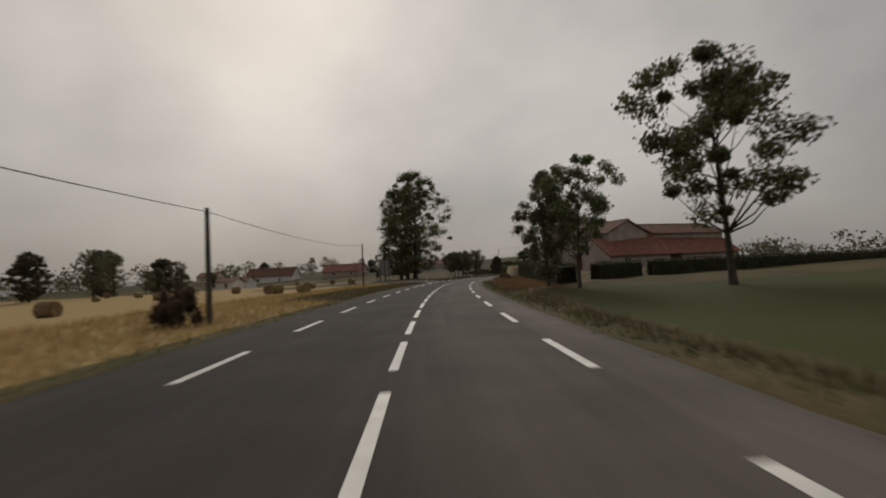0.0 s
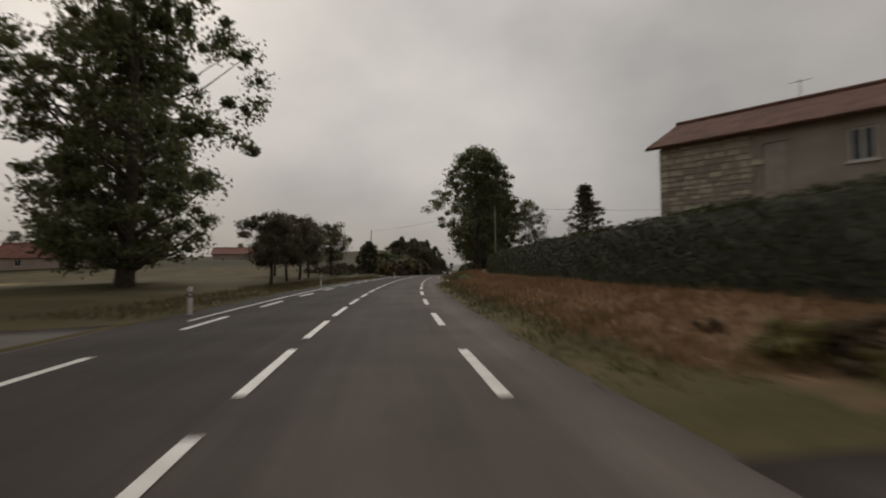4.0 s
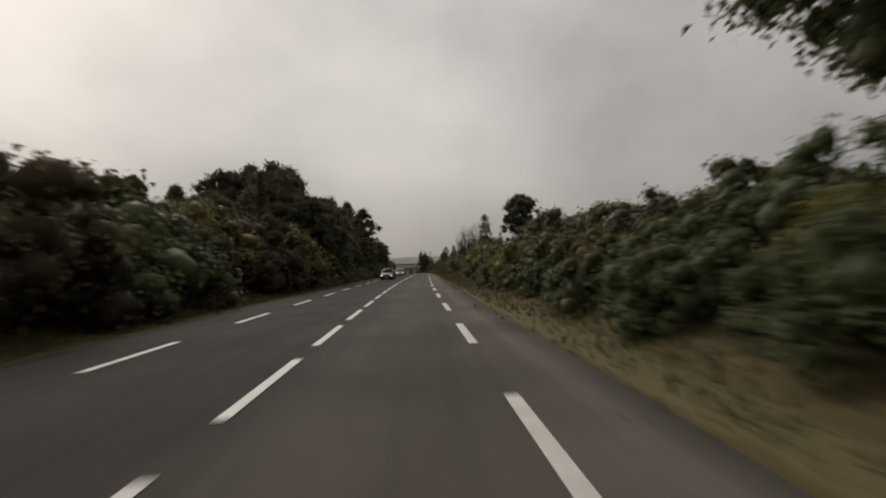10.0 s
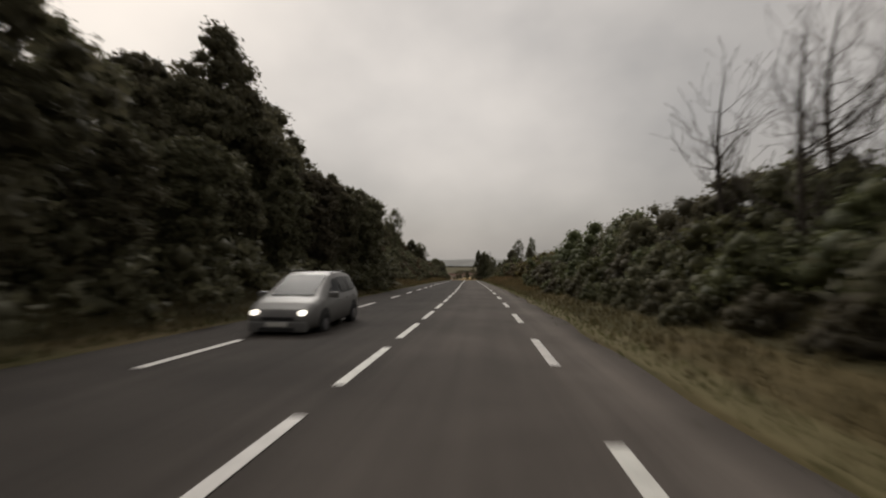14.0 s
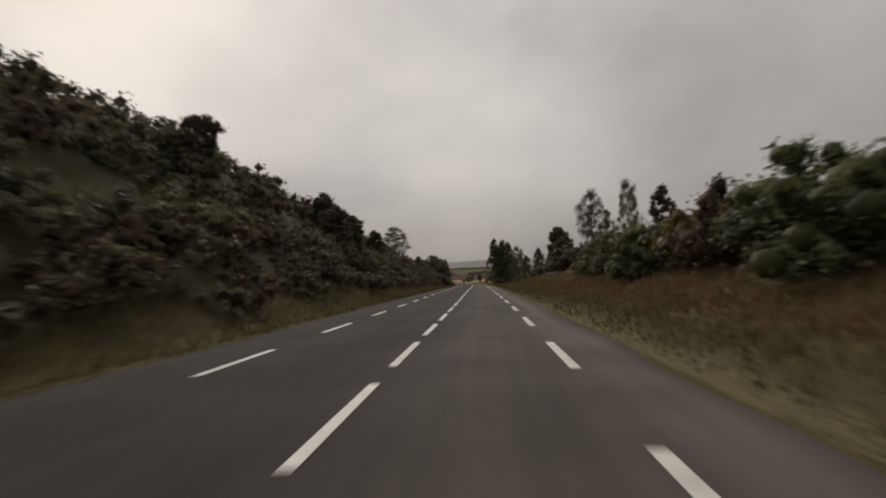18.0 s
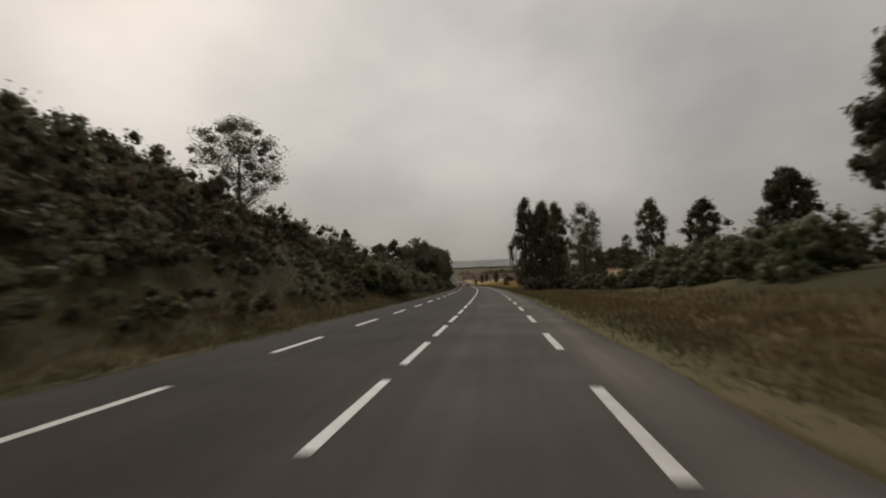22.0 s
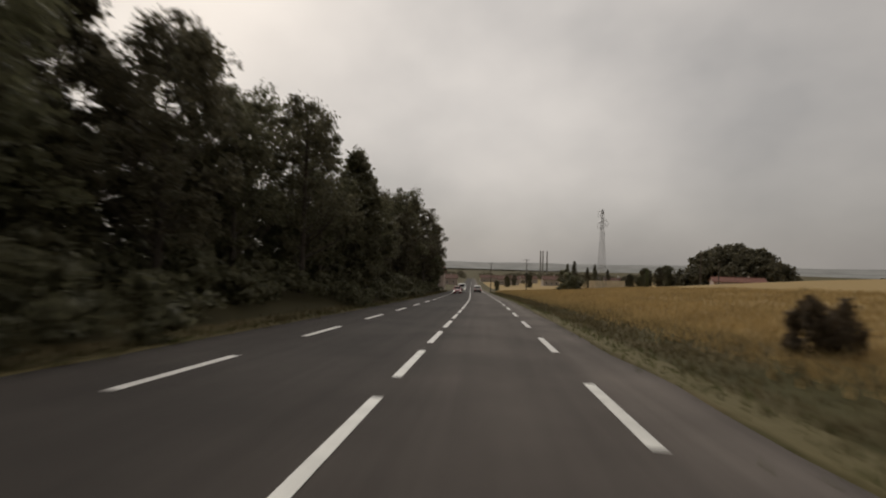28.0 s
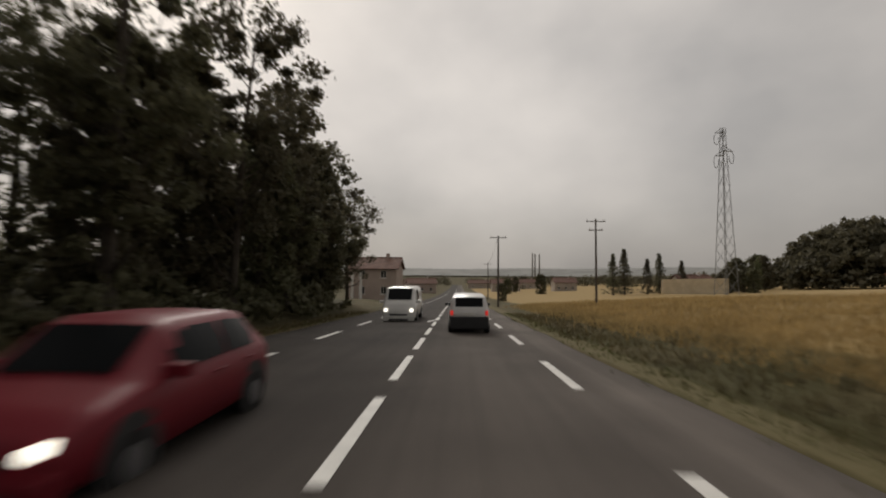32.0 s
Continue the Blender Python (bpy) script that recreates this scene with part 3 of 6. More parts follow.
def leaf_arrays(rng, centres, radii, per, size, flat=0.0, inner=0.0):
    """Small pointed leaves strewn through balls; most of them face outwards and up."""
    n = len(centres) * per
    c = np.repeat(centres, per, 0)
    r = np.repeat(radii, per, 0)
    d = rng.normal(size=(n, 3))
    d /= np.linalg.norm(d, axis=1, keepdims=True)
    stray = 1 + 0.45 * (rng.random(n) < 0.3) * rng.random(n)
    p = c + d * (r * stray * (inner + (1 - inner) * rng.random(n) ** 0.45))[:, None] * np.array([1, 1, 1 - flat])
    k = d * 0.7 + rng.normal(size=(n, 3)) * 0.75 + np.array([0, 0, 0.45])
    k /= np.linalg.norm(k, axis=1, keepdims=True)
    a = np.cross(k, rng.normal(size=(n, 3)))
    a /= np.linalg.norm(a, axis=1, keepdims=True)
    b = np.cross(k, a)
    sz = size * (0.6 + 0.8 * rng.random(n))[:, None]
    v = np.stack([p - a * sz * 0.55, p + a * sz * 0.35 + b * sz * 0.40, p + a * sz * 0.40 - b * sz * 0.36], 1).reshape(-1, 3)
    return v, np.arange(n * 3).reshape(-1, 3)


OCTA_V = np.array([(1, 0, 0), (-1, 0, 0), (0, 1, 0), (0, -1, 0), (0, 0, 1), (0, 0, -1)], float)
OCTA_F = np.array([(0, 2, 4), (2, 1, 4), (1, 3, 4), (3, 0, 4), (2, 0, 5), (1, 2, 5), (3, 1, 5), (0, 3, 5)])


def split_faces(v, f):
    """Each triangle into four, the new corners on the ball."""
    v, out, mid = [tuple(q) for q in v], [], {}

    def half(a, b):
        key = (min(a, b), max(a, b))
        if key not in mid:
            m = np.array(v[a]) + np.array(v[b])
            v.append(tuple(m / np.linalg.norm(m)))
            mid[key] = len(v) - 1
        return mid[key]

    for a, b, c in f:
        x, y, z = half(a, b), half(b, c), half(c, a)
        out += [(a, x, z), (x, b, y), (z, y, c), (x, y, z)]
    return np.array(v), np.array(out)


LUMP_V, LUMP_F = split_faces(OCTA_V, OCTA_F)


def lump_arrays(rng, centres, radii, fine=True):
    """Dense ragged twig masses inside the foliage."""
    bv, bf = (LUMP_V, LUMP_F) if fine else (OCTA_V, OCTA_F)
    n, m = len(centres), len(bv)
    v = bv[None] * (radii[:, None] * (0.65 + 0.6 * rng.random((n, m))))[..., None] + centres[:, None]
    f = bf[None] + (np.arange(n) * m)[:, None, None]
    return v.reshape(-1, 3), f.reshape(-1, 3)


def tree_parts(seed, height, base, width, shape="round", clumps=40, per=60, leaf=0.34, clump_r=0.16, trunk_r=0.22, limbs=14, lean=0.0, bare=False, core=0.0):
    """Trunk-and-limb arrays and leaf arrays of a tree. base: height of the crown's foot; width: the crown's breadth."""
    rng = np.random.default_rng(seed)
    zs = np.linspace(-0.4, height * 0.93, 9)
    bend = rng.normal(size=2) * 0.02 * height
    tx = lean * zs + bend[0] * np.sin(zs / height * 3)
    ty = bend[1] * np.sin(zs / height * 2.5)
    tr = trunk_r * np.clip(1 - zs / height, 0.04, 1) ** 0.8
    tr[0] *= 1.5
    wood = [tube_arrays(np.stack([tx, ty, zs], 1), tr, 8)]
    u = rng.random(clumps) ** (0.85 if shape != "flame" else 0.9)
    if shape == "round":
        prof = np.sqrt(np.clip(1 - (2 * u - 0.9) ** 2 / 1.25, 0.03, 1))
    elif shape == "flame":
        prof = np.clip(np.sin(np.pi * np.clip(u * 0.88 + 0.12, 0, 1)) ** 0.7, 0.1, 1)
    elif shape == "cone":
        prof = np.clip(1 - u, 0.04, 1) ** 0.9
    else:
        prof = np.clip(0.45 + 0.9 * u - 1.1 * np.clip(u - 0.6, 0, 1) * 1.6, 0.2, 1)
    ang = rng.random(clumps) * 2 * np.pi
    rad = width / 2 * prof * (0.25 + 0.75 * rng.random(clumps) ** 0.5) * (0.75 + 0.35 * np.sin(ang * 2 + seed) * np.cos(u * 7 + seed))
    cz = base + (height - base) * u
    if shape == "cone":
        # whorls of drooping boughs
        tier = np.clip(np.floor(u * 13) / 13 + rng.normal(size=clumps) * 0.022, 0, 1)
        out = 0.25 + 0.75 * rng.random(clumps)
        ang = np.round(ang / 0.63 + tier * 40) * 0.63 + rng.normal(size=clumps) * 0.05
        rad = width / 2 * np.clip(1 - tier, 0.03, 1) ** 0.85 * out * (0.85 + 0.3 * np.sin(ang * 3 + tier * 17))
        cz = base + (height - base) * tier + 0.18 * (1 - out) + 0.25 * out ** 2 * 0.4
    cx = np.interp(cz, zs, tx) + rad * np.cos(ang)
    cy = np.interp(cz, zs, ty) + rad * np.sin(ang)
    centres = np.stack([cx, cy, cz], 1)
    order = rng.permutation(clumps)[:limbs]
    for i in order:
        h0 = max(base * 0.75, cz[i] - rad[i] * 0.8 - 0.3)
        h0 = min(h0, height * 0.85)
        p0 = np.array([np.interp(h0, zs, tx), np.interp(h0, zs, ty), h0])
        mid = p0 * 0.5 + centres[i] * 0.5 + rng.normal(size=3) * 0.15 + (0, 0, -0.1 * rad[i])
        r0 = float(np.interp(h0, zs, tr)) * 0.45
        wood.append(tube_arrays(np.stack([p0, mid, centres[i]]), (r0, r0 * 0.6, r0 * 0.18), 5))
        if bare:
            for _ in range(7):
                q = p0 * 0.4 + centres[i] * 0.6 + rng.normal(size=3) * 0.1
                e = centres[i] + rng.normal(size=3) * np.array([0.5, 0.5, 0.8]) * width * 0.13 + (0, 0, 0.4)
                wood.append(tube_arrays(np.stack([q, (q + e) / 2 + rng.normal(size=3) * 0.1, e]), (r0 * 0.3, r0 * 0.2, 0.008), 4))
    wv, wf = wood[0]
    bv, bf = join_arrays(wood[1:])
    cr = clump_r * width * (0.4 + 1.1 * rng.random(clumps) ** 1.4)
    lv, lf = leaf_arrays(rng, centres, cr, int(per * 2.3), leaf * 0.66, 0.25, 0.2 if core else 0.0)
    if core:
        lv, lf = join_arrays([(lv, lf), lump_arrays(rng, centres, cr * core)])
    return (wv, wf), (bv, bf), (lv, lf)


def make_tree(name, label, category, mat, group="", wood_mat=None, **kw):
    """One tree: an empty at its foot with trunk and crown."""
    wood, boughs, leaves = tree_parts(**kw)
    top = tagged(new(name), label, category, group)
    part("trunk", quick_mesh("trunk", *wood, wood_mat or M_BARK, True), None, top)
    part("branchwork", quick_mesh("branchwork", *boughs, wood_mat or M_BARK, True), None, top)["kind"] = "stuff"
    if not kw.get("bare"):
        part("crown", quick_mesh("crown", *leaves, mat), None, top)
    return top


def shrub_arrays(seed, wide, high, clumps=26, per=46, leaf=0.26, core=0.55, fine=True):
    rng = np.random.default_rng(seed)
    a = rng.random(clumps) * 2 * np.pi
    u = rng.random(clumps) ** 0.8
    r = wide / 2 * np.sqrt(np.clip(1 - (u * 0.92) ** 2, 0.02, 1)) * rng.random(clumps) ** 0.4
    c = np.stack([r * np.cos(a), r * np.sin(a), high * (0.08 + 0.80 * u) * (0.8 + 0.3 * np.sin(a * 3 + seed))], 1)
    cr = (0.08 + 0.14 * rng.random(clumps)) * min(wide, high * 1.6)
    v, f = join_arrays([leaf_arrays(rng, c, cr, per, leaf, 0.2, 0.3), lump_arrays(rng, c, cr * core, fine)])
    v[:, 2] = np.maximum(v[:, 2], -0.1)
    # stems
    wood = []
    for i in range(7):
        q = c[i]
        wood.append(tube_arrays(np.array([[q[0] * 0.15, q[1] * 0.15, -0.2], [q[0] * 0.5, q[1] * 0.5, q[2] * 0.55], q]), (0.035, 0.025, 0.008), 4))
    return join_arrays(wood), (v, f)


def make_shrub(name, label, mat, seed, wide, high, group="", **kw):
    wood, leaves = shrub_arrays(seed, wide, high, **kw)
    top = tagged(new(name), label, "shrub", group)
    part("stem", quick_mesh("stem", *wood, M_BARK), None, top)["kind"] = "stuff"
    part("foliage", quick_mesh("foliage", *leaves, mat), None, top)
    return top


# ---- walls, houses, signs, poles and cars ----
M_RENDER = material("cream_render", (0.64, 0.55, 0.40), 0.92, var=0.12, scale=0.7, fine=30, bump=0.3, second=(0.55, 0.465, 0.33))
M_WALL = material("grey_render", (0.42, 0.37, 0.325), 0.95, var=0.18, scale=0.6, fine=18, bump=0.4, second=(0.33, 0.285, 0.245))
M_MORTAR = material("stone_mortar", (0.38, 0.335, 0.27), 0.95, var=0.25, scale=1.5, fine=20, bump=0.6)
M_STONE = material("wall_stone", (0.52, 0.465, 0.375), 0.9, var=0.3, scale=3, fine=25, bump=0.7, obj=0.6)
M_TILE = material("roof_tile_brown", (0.155, 0.078, 0.055), 0.85, var=0.35, scale=1.2, fine=12, bump=0.4)
M_TILE_RED = material("roof_tile_red", (0.215, 0.092, 0.066), 0.85, var=0.3, scale=1.2, fine=12, bump=0.4)
M_WHITE = material("white_frame", (0.70, 0.68, 0.64), 0.5, var=0.08, scale=2)
M_GREY_PAINT = material("grey_metal", (0.22, 0.22, 0.22), 0.5, metal=0.3, var=0.15, scale=2)
M_DARK = material("dark_metal", (0.030, 0.028, 0.028), 0.5, var=0.2, scale=2)
M_GATE = material("gate_paint", (0.070, 0.060, 0.056), 0.55, var=0.2, scale=2)
M_WOOD_DARK = material("shutter_wood", (0.085, 0.045, 0.034), 0.8, var=0.3, scale=4, fine=30, bump=0.4)
M_POLE = material("pole_wood", (0.110, 0.092, 0.076), 0.9, var=0.35, scale=2, fine=20, bump=0.5)
M_CONCRETE = material("pole_concrete", (0.27, 0.25, 0.22), 0.9, var=0.2, scale=2, fine=25, bump=0.4)
M_PALE = material("pale_concrete", (0.42, 0.385, 0.34), 0.9, var=0.2, scale=2, fine=25, bump=0.4)
M_BLUE = material("sign_blue", (0.035, 0.055, 0.24), 0.45, var=0.1, scale=2)
M_BALE = material("straw_bale", (0.235, 0.165, 0.085), 0.95, var=0.35, scale=3, fine=18, bump=1.0, obj=0.3)
M_RED_WALL = material("red_door", (0.16, 0.035, 0.028), 0.7, var=0.2, scale=2)
M_PINK = material("pink_render", (0.43, 0.35, 0.30), 0.9, var=0.12, scale=0.5, fine=8)


def glass(name, tint=(0.02, 0.022, 0.024), rough=0.05):
    m = material(name, tint, rough, var=0.05, scale=1, spec=0.6)
    return m


M_PANE = glass("window_pane")
M_CAR_GLASS = glass("car_glass", (0.008, 0.009, 0.010), 0.22)
M_CAR_GLASS.node_tree.nodes["Principled BSDF"].inputs["Specular IOR Level"].default_value = 0.06


def lamp_glow(name, color, power):
    m = material(name, color, 0.3, var=0.05)
    bs = m.node_tree.nodes["Principled BSDF"]
    bs.inputs["Emission Color"].default_value = (*color, 1)
    bs.inputs["Emission Strength"].default_value = power
    return m


def cells(x0, x1, z0, z1, holes):
    xs = sorted({x0, x1, *[h[0] for h in holes], *[h[1] for h in holes]})
    zs = sorted({z0, z1, *[h[2] for h in holes], *[h[3] for h in holes]})
    for a, b in zip(xs, xs[1:]):
        for c, d in zip(zs, zs[1:]):
            if not any(h[0] <= (a + b) / 2 <= h[1] and h[2] <= (c + d) / 2 <= h[3] for h in holes):
                yield a, b, c, d


def front_wall(bm, x0, x1, y0, y1, z0, z1, holes=()):
    for a, b, c, d in cells(x0, x1, z0, z1, holes):
        box(bm, a, y0, c, b, y1, d)


def gable_shell(name, x0, x1, y0, y1, z0, eave, ridge, mat, parent, holes=(), thick=0.35):
    """Four walls with gables at both ends; the front wall at y0 has openings."""
    bm = bmesh.new()
    front_wall(bm, x0, x1, y0, y0 + thick, z0, eave, holes)
    bmesh.ops.remove_doubles(bm, verts=bm.verts[:], dist=1e-4)
    part(name, bm, mat, parent)
    bm = bmesh.new()
    box(bm, x0, y1 - thick, z0, x1, y1, eave)
    part("back_wall", bm, mat, parent)
    for xa in (x0, x1 - thick):
        bm = bmesh.new()
        box(bm, xa, y0 + thick, z0, xa + thick, y1 - thick, eave)
        part("end_wall", bm, mat, parent)
        bm = bmesh.new()
        ym = (y0 + y1) / 2
        vs = [bm.verts.new(p) for p in ((xa, y0, eave), (xa, y1, eave), (xa, ym, ridge), (xa + thick, y0, eave), (xa + thick, y1, eave), (xa + thick, ym, ridge))]
        for f in ((0, 2, 1), (3, 4, 5), (0, 3, 5, 2), (1, 2, 5, 4), (0, 1, 4, 3)):
            bm.faces.new([vs[i] for i in f])
        part("gable", bm, mat, parent)


def roof_sheet(a, b, c, d, pitch=0.21, amp=0.045, thick=0.10):
    """Arrays of a corrugated tile slope: a-b is the eave, d-c the ridge."""
    a, b, c, d = [np.array(p, float) for p in (a, b, c, d)]
    n = int(max(np.linalg.norm(b - a), np.linalg.norm(c - d)) / pitch) * 4 + 1
    nrm = np.cross(b - a, d - a)
    nrm /= np.linalg.norm(nrm)
    t = np.linspace(0, 1, n)
    rows = []
    for k, v in enumerate(np.linspace(0, 1, 7)):
        p = (a + (b - a) * t[:, None]) * (1 - v) + (d + (c - d) * t[:, None]) * v
        wave = amp * np.abs(np.sin(np.linspace(0, np.pi * (n - 1) / 4, n)))
        rows.append(p + nrm * (wave + 0.02 * (k % 2))[:, None])
    g = np.stack(rows, 0)
    m = g.shape[1]
    i, j = np.meshgrid(np.arange(6), np.arange(m - 1), indexing="ij")
    f = np.stack([i * m + j, i * m + j + 1, (i + 1) * m + j + 1, (i + 1) * m + j], -1).reshape(-1, 4)
    v = g.reshape(-1, 3)
    low = np.stack([a, b, c, d]) - nrm * thick
    v = np.concatenate([v, low, np.stack([a, b, c, d])])
    o = len(g.reshape(-1, 3))
    f = np.concatenate([f, [[o, o + 3, o + 2, o + 1], [o, o + 1, o + 5, o + 4], [o + 1, o + 2, o + 6, o + 5], [o + 2, o + 3, o + 7, o + 6], [o + 3, o, o + 4, o + 7]]])
    return v, f


def gable_roof(x0, x1, y0, y1, eave, ridge, mat, parent, over=0.45):
    ym = (y0 + y1) / 2
    k = (ridge - eave) / (ym - y0)
    ye, ze = y0 - over, eave - over * k
    up = 0.12
    pieces = [roof_sheet((x0 - over, ye, ze + up), (x1 + over, ye, ze + up), (x1 + over, ym, ridge + up), (x0 - over, ym, ridge + up)),
              roof_sheet((x1 + over, y1 + over, ze + up), (x0 - over, y1 + over, ze + up), (x0 - over, ym, ridge + up), (x1 + over, ym, ridge + up))]
    r = part("roof", quick_mesh("roof", *join_arrays(pieces), mat), None, parent)
    v, f = tube_arrays([(x0 - over, ym, ridge + up + 0.04), ((x0 + x1) / 2, ym, ridge + up + 0.05), (x1 + over, ym, ridge + up + 0.04)], (0.13, 0.13, 0.13), 8)
    part("ridge_tiles", quick_mesh("ridge_tiles", v, f, mat, True), None, r)
    return r


def window(parent, x0, x1, z0, z1, y, shutters=False):
    """A casement in a hole of the front wall at depth y."""
    w = 0.07
    bm = bmesh.new()
    for a in ((x0, x0 + w, z0, z1), (x1 - w, x1, z0, z1), (x0 + w, x1 - w, z0, z0 + w), (x0 + w, x1 - w, z1 - w, z1), ((x0 + x1) / 2 - 0.035, (x0 + x1) / 2 + 0.035, z0 + w, z1 - w)):
        box(bm, a[0], y + 0.10, a[2], a[1], y + 0.16, a[3])
    win = part("window", bm, M_WHITE, parent, "white-framed window")
    bm = bmesh.new()
    box(bm, x0 + w, y + 0.125, z0 + w, x1 - w, y + 0.135, z1 - w)
    part("pane", bm, M_PANE, win)
    bm = bmesh.new()
    box(bm, x0 - 0.1, y - 0.10, z0 - 0.08, x1 + 0.1, y + 0.18, z0, 0.01)
    part("sill", bm, M_WHITE, win)
    # added near-black sheet stands in for the shade of the unlit room
    bm = bmesh.new()
    box(bm, x0, y + 0.34, z0, x1, y + 0.36, z1)
    part("room_shade_sheet", bm, M_DARK, win)
    return win


def frame_at(s0, lat0, s1, lat1, up):
    """A pose at (s0, lat0) whose x axis points to (s1, lat1), raised over the road there."""
    xa, ya = [float(q) for q in road_xy(s0, lat0)]
    xb, yb = [float(q) for q in road_xy(s1, lat1)]
    return pose(xa, ya, float(road_z(s0)) + up, 0, 0, math.degrees(math.atan2(yb - ya, xb - xa)))


def stone_house():
    h = tagged(new("stone_house"), "old two-storey stone and grey-rendered farmhouse with brown tiled roofs", "house")
    F = -0.6
    # wing with bare stone at its end
    holes = [(3.7, 4.5, 3.2, 4.95), (6.2, 6.9, 3.85, 5.0), (9.1, 9.7, 3.9, 4.95)]
    gable_shell("wing_wall", 0, 11.7, 0, 7.2, F, 5.5, 7.15, M_WALL, h, holes)
    gable_roof(0, 11.2, 0, 7.2, 5.5, 7.15, M_TILE, h)
    for x0, x1, z0, z1 in holes[1:]:
        window(h, x0, x1, z0, z1, 0)
    bm = bmesh.new()
    box(bm, 3.7, 0.08, 3.2, 4.5, 0.22, 4.95, 0.01)
    part("blocked_opening", bm, M_PALE, h, "walled-up pale opening")
    # facing stones on the wing
    bm = bmesh.new()
    for a, b, c, d in cells(-0.01, 3.5, F, 5.3, []):
        box(bm, a, -0.03, c, b, -0.004, d)
    bmesh.ops.remove_doubles(bm, verts=bm.verts[:], dist=1e-4)
    facing = part("stone_facing", bm, M_MORTAR, h, "coursed rubble stone facing")
    rng = random.Random(4)
    meshes = []
    for k in range(5):
        bm = bmesh.new()
        box(bm, -0.5, -0.5, -0.5, 0.5, 0.5, 0.5)
        bmesh.ops.bevel(bm, geom=bm.edges[:], offset=0.12, segments=1, affect="EDGES")
        for v in bm.verts:
            v.co += Vector((rng.uniform(-0.07, 0.07), rng.uniform(-0.05, 0.05), rng.uniform(-0.07, 0.07)))
        me = bpy.data.meshes.new("stone")
        bm.to_mesh(me)
        bm.free()
        me.materials.append(M_STONE)
        meshes.append(me)
    z = 0.2
    while z < 5.2:
        hgt = rng.uniform(0.16, 0.27)
        x = 0.0
        while x < 3.3:
            w = rng.uniform(0.25, 0.6)
            ob = new("stone", rng.choice(meshes))
            ob.parent = facing
            ob.location = (x + w / 2, -0.03, z + hgt / 2)
            ob.scale = (w * 0.95, 0.10, hgt * 0.92)
            x += w + 0.02
        z += hgt + 0.02
    # taller block with a hipped roof
    holes = [(13.3, 14.4, 4.5, 5.8)]
    bm = bmesh.new()
    front_wall(bm, 11.75, 16.68, -2.4, -2.05, F, 7.05, holes)
    bmesh.ops.remove_doubles(bm, verts=bm.verts[:], dist=1e-4)
    part("tower_wall", bm, M_WALL, h)
    for q in ((11.75, 6.4, F, 16.68, 6.75, 7.05), (11.75, -2.05, F, 12.1, 6.4, 7.05), (16.33, -2.05, F, 16.68, 6.4, 7.05)):
        bm = bmesh.new()
        box(bm, *q)
        part("tower_side", bm, M_WALL, h)
    window(h, *holes[0], -2.4)
    e, o = 7.02, 0.6
    A, B, C, D = (11.75 - o, -2.4 - o, e), (16.68 + o, -2.4 - o, e), (16.68 + o, 6.75 + o, e), (11.75 - o, 6.75 + o, e)
    P, Q = (14.2, 1.0, 8.45), (14.22, 3.4, 8.45)
    pieces = [roof_sheet(A, B, P, P), roof_sheet(B, C, Q, P), roof_sheet(C, D, Q, Q), roof_sheet(D, A, P, Q)]
    part("hip_roof", quick_mesh("hip_roof", *join_arrays(pieces), M_TILE), None, h)
    # wing with shutters, standing forward
    holes = [(17.6, 19.9, 2.2, 4.6)]
    gable_shell("far_wing_wall", 16.72, 22.6, -4.9, 4.0, F, 5.5, 7.5, M_WALL, h, holes)
    gable_roof(17.0, 22.5, -4.9, 4.0, 5.5, 7.5, M_TILE, h)
    for q in range(2):
        bm = bmesh.new()
        box(bm, 17.62 + q * 1.15, -4.79, 2.2, 18.73 + q * 1.15, -4.76, 4.6, 0.005)
        shutter = part("shutter", bm, M_WOOD_DARK, h, "brown wooden shutter, closed")
        for k in range(4):
            bm = bmesh.new()
            box(bm, 17.62 + q * 1.15 + k * 0.278, -4.84, 2.22, 17.62 + q * 1.15 + k * 0.278 + 0.265, -4.792, 4.58, 0.008)
            part("board", bm, M_WOOD_DARK, shutter)
    # porch with a red door below the tower
    bm = bmesh.new()
    box(bm, 12.2, -4.1, 2.35, 16.5, -2.42, 2.5, 0.02)
    part("porch_roof", bm, M_TILE_RED, h)
    for x in (12.4, 16.3):
        bm = bmesh.new()
        box(bm, x - 0.12, -4.0, F, x + 0.12, -3.76, 2.35, 0.01)
        part("porch_post", bm, M_WALL, h)
    bm = bmesh.new()
    box(bm, 12.8, -2.47, F, 15.6, -2.405, 2.2, 0.01)
    part("door", bm, M_RED_WALL, h, "dark red door under the porch")
    # aerial
    for x, zt in ((4.5, 8.2),):
        ym = 3.6 if x < 10 else 4.3
        v1 = tube_arrays([(x, ym, 7.3), (x, ym, zt)], (0.02, 0.015), 5)
        v2 = tube_arrays([(x - 0.4, ym, zt - 0.1), (x + 0.4, ym, zt - 0.1)], (0.012, 0.012), 4)
        part("aerial", quick_mesh("aerial", *join_arrays([v1, v2]), M_GREY_PAINT), None, h)
    h.matrix_basis = frame_at(100.2, 13.2, 83.0, 26.5, 0.95)
    return h


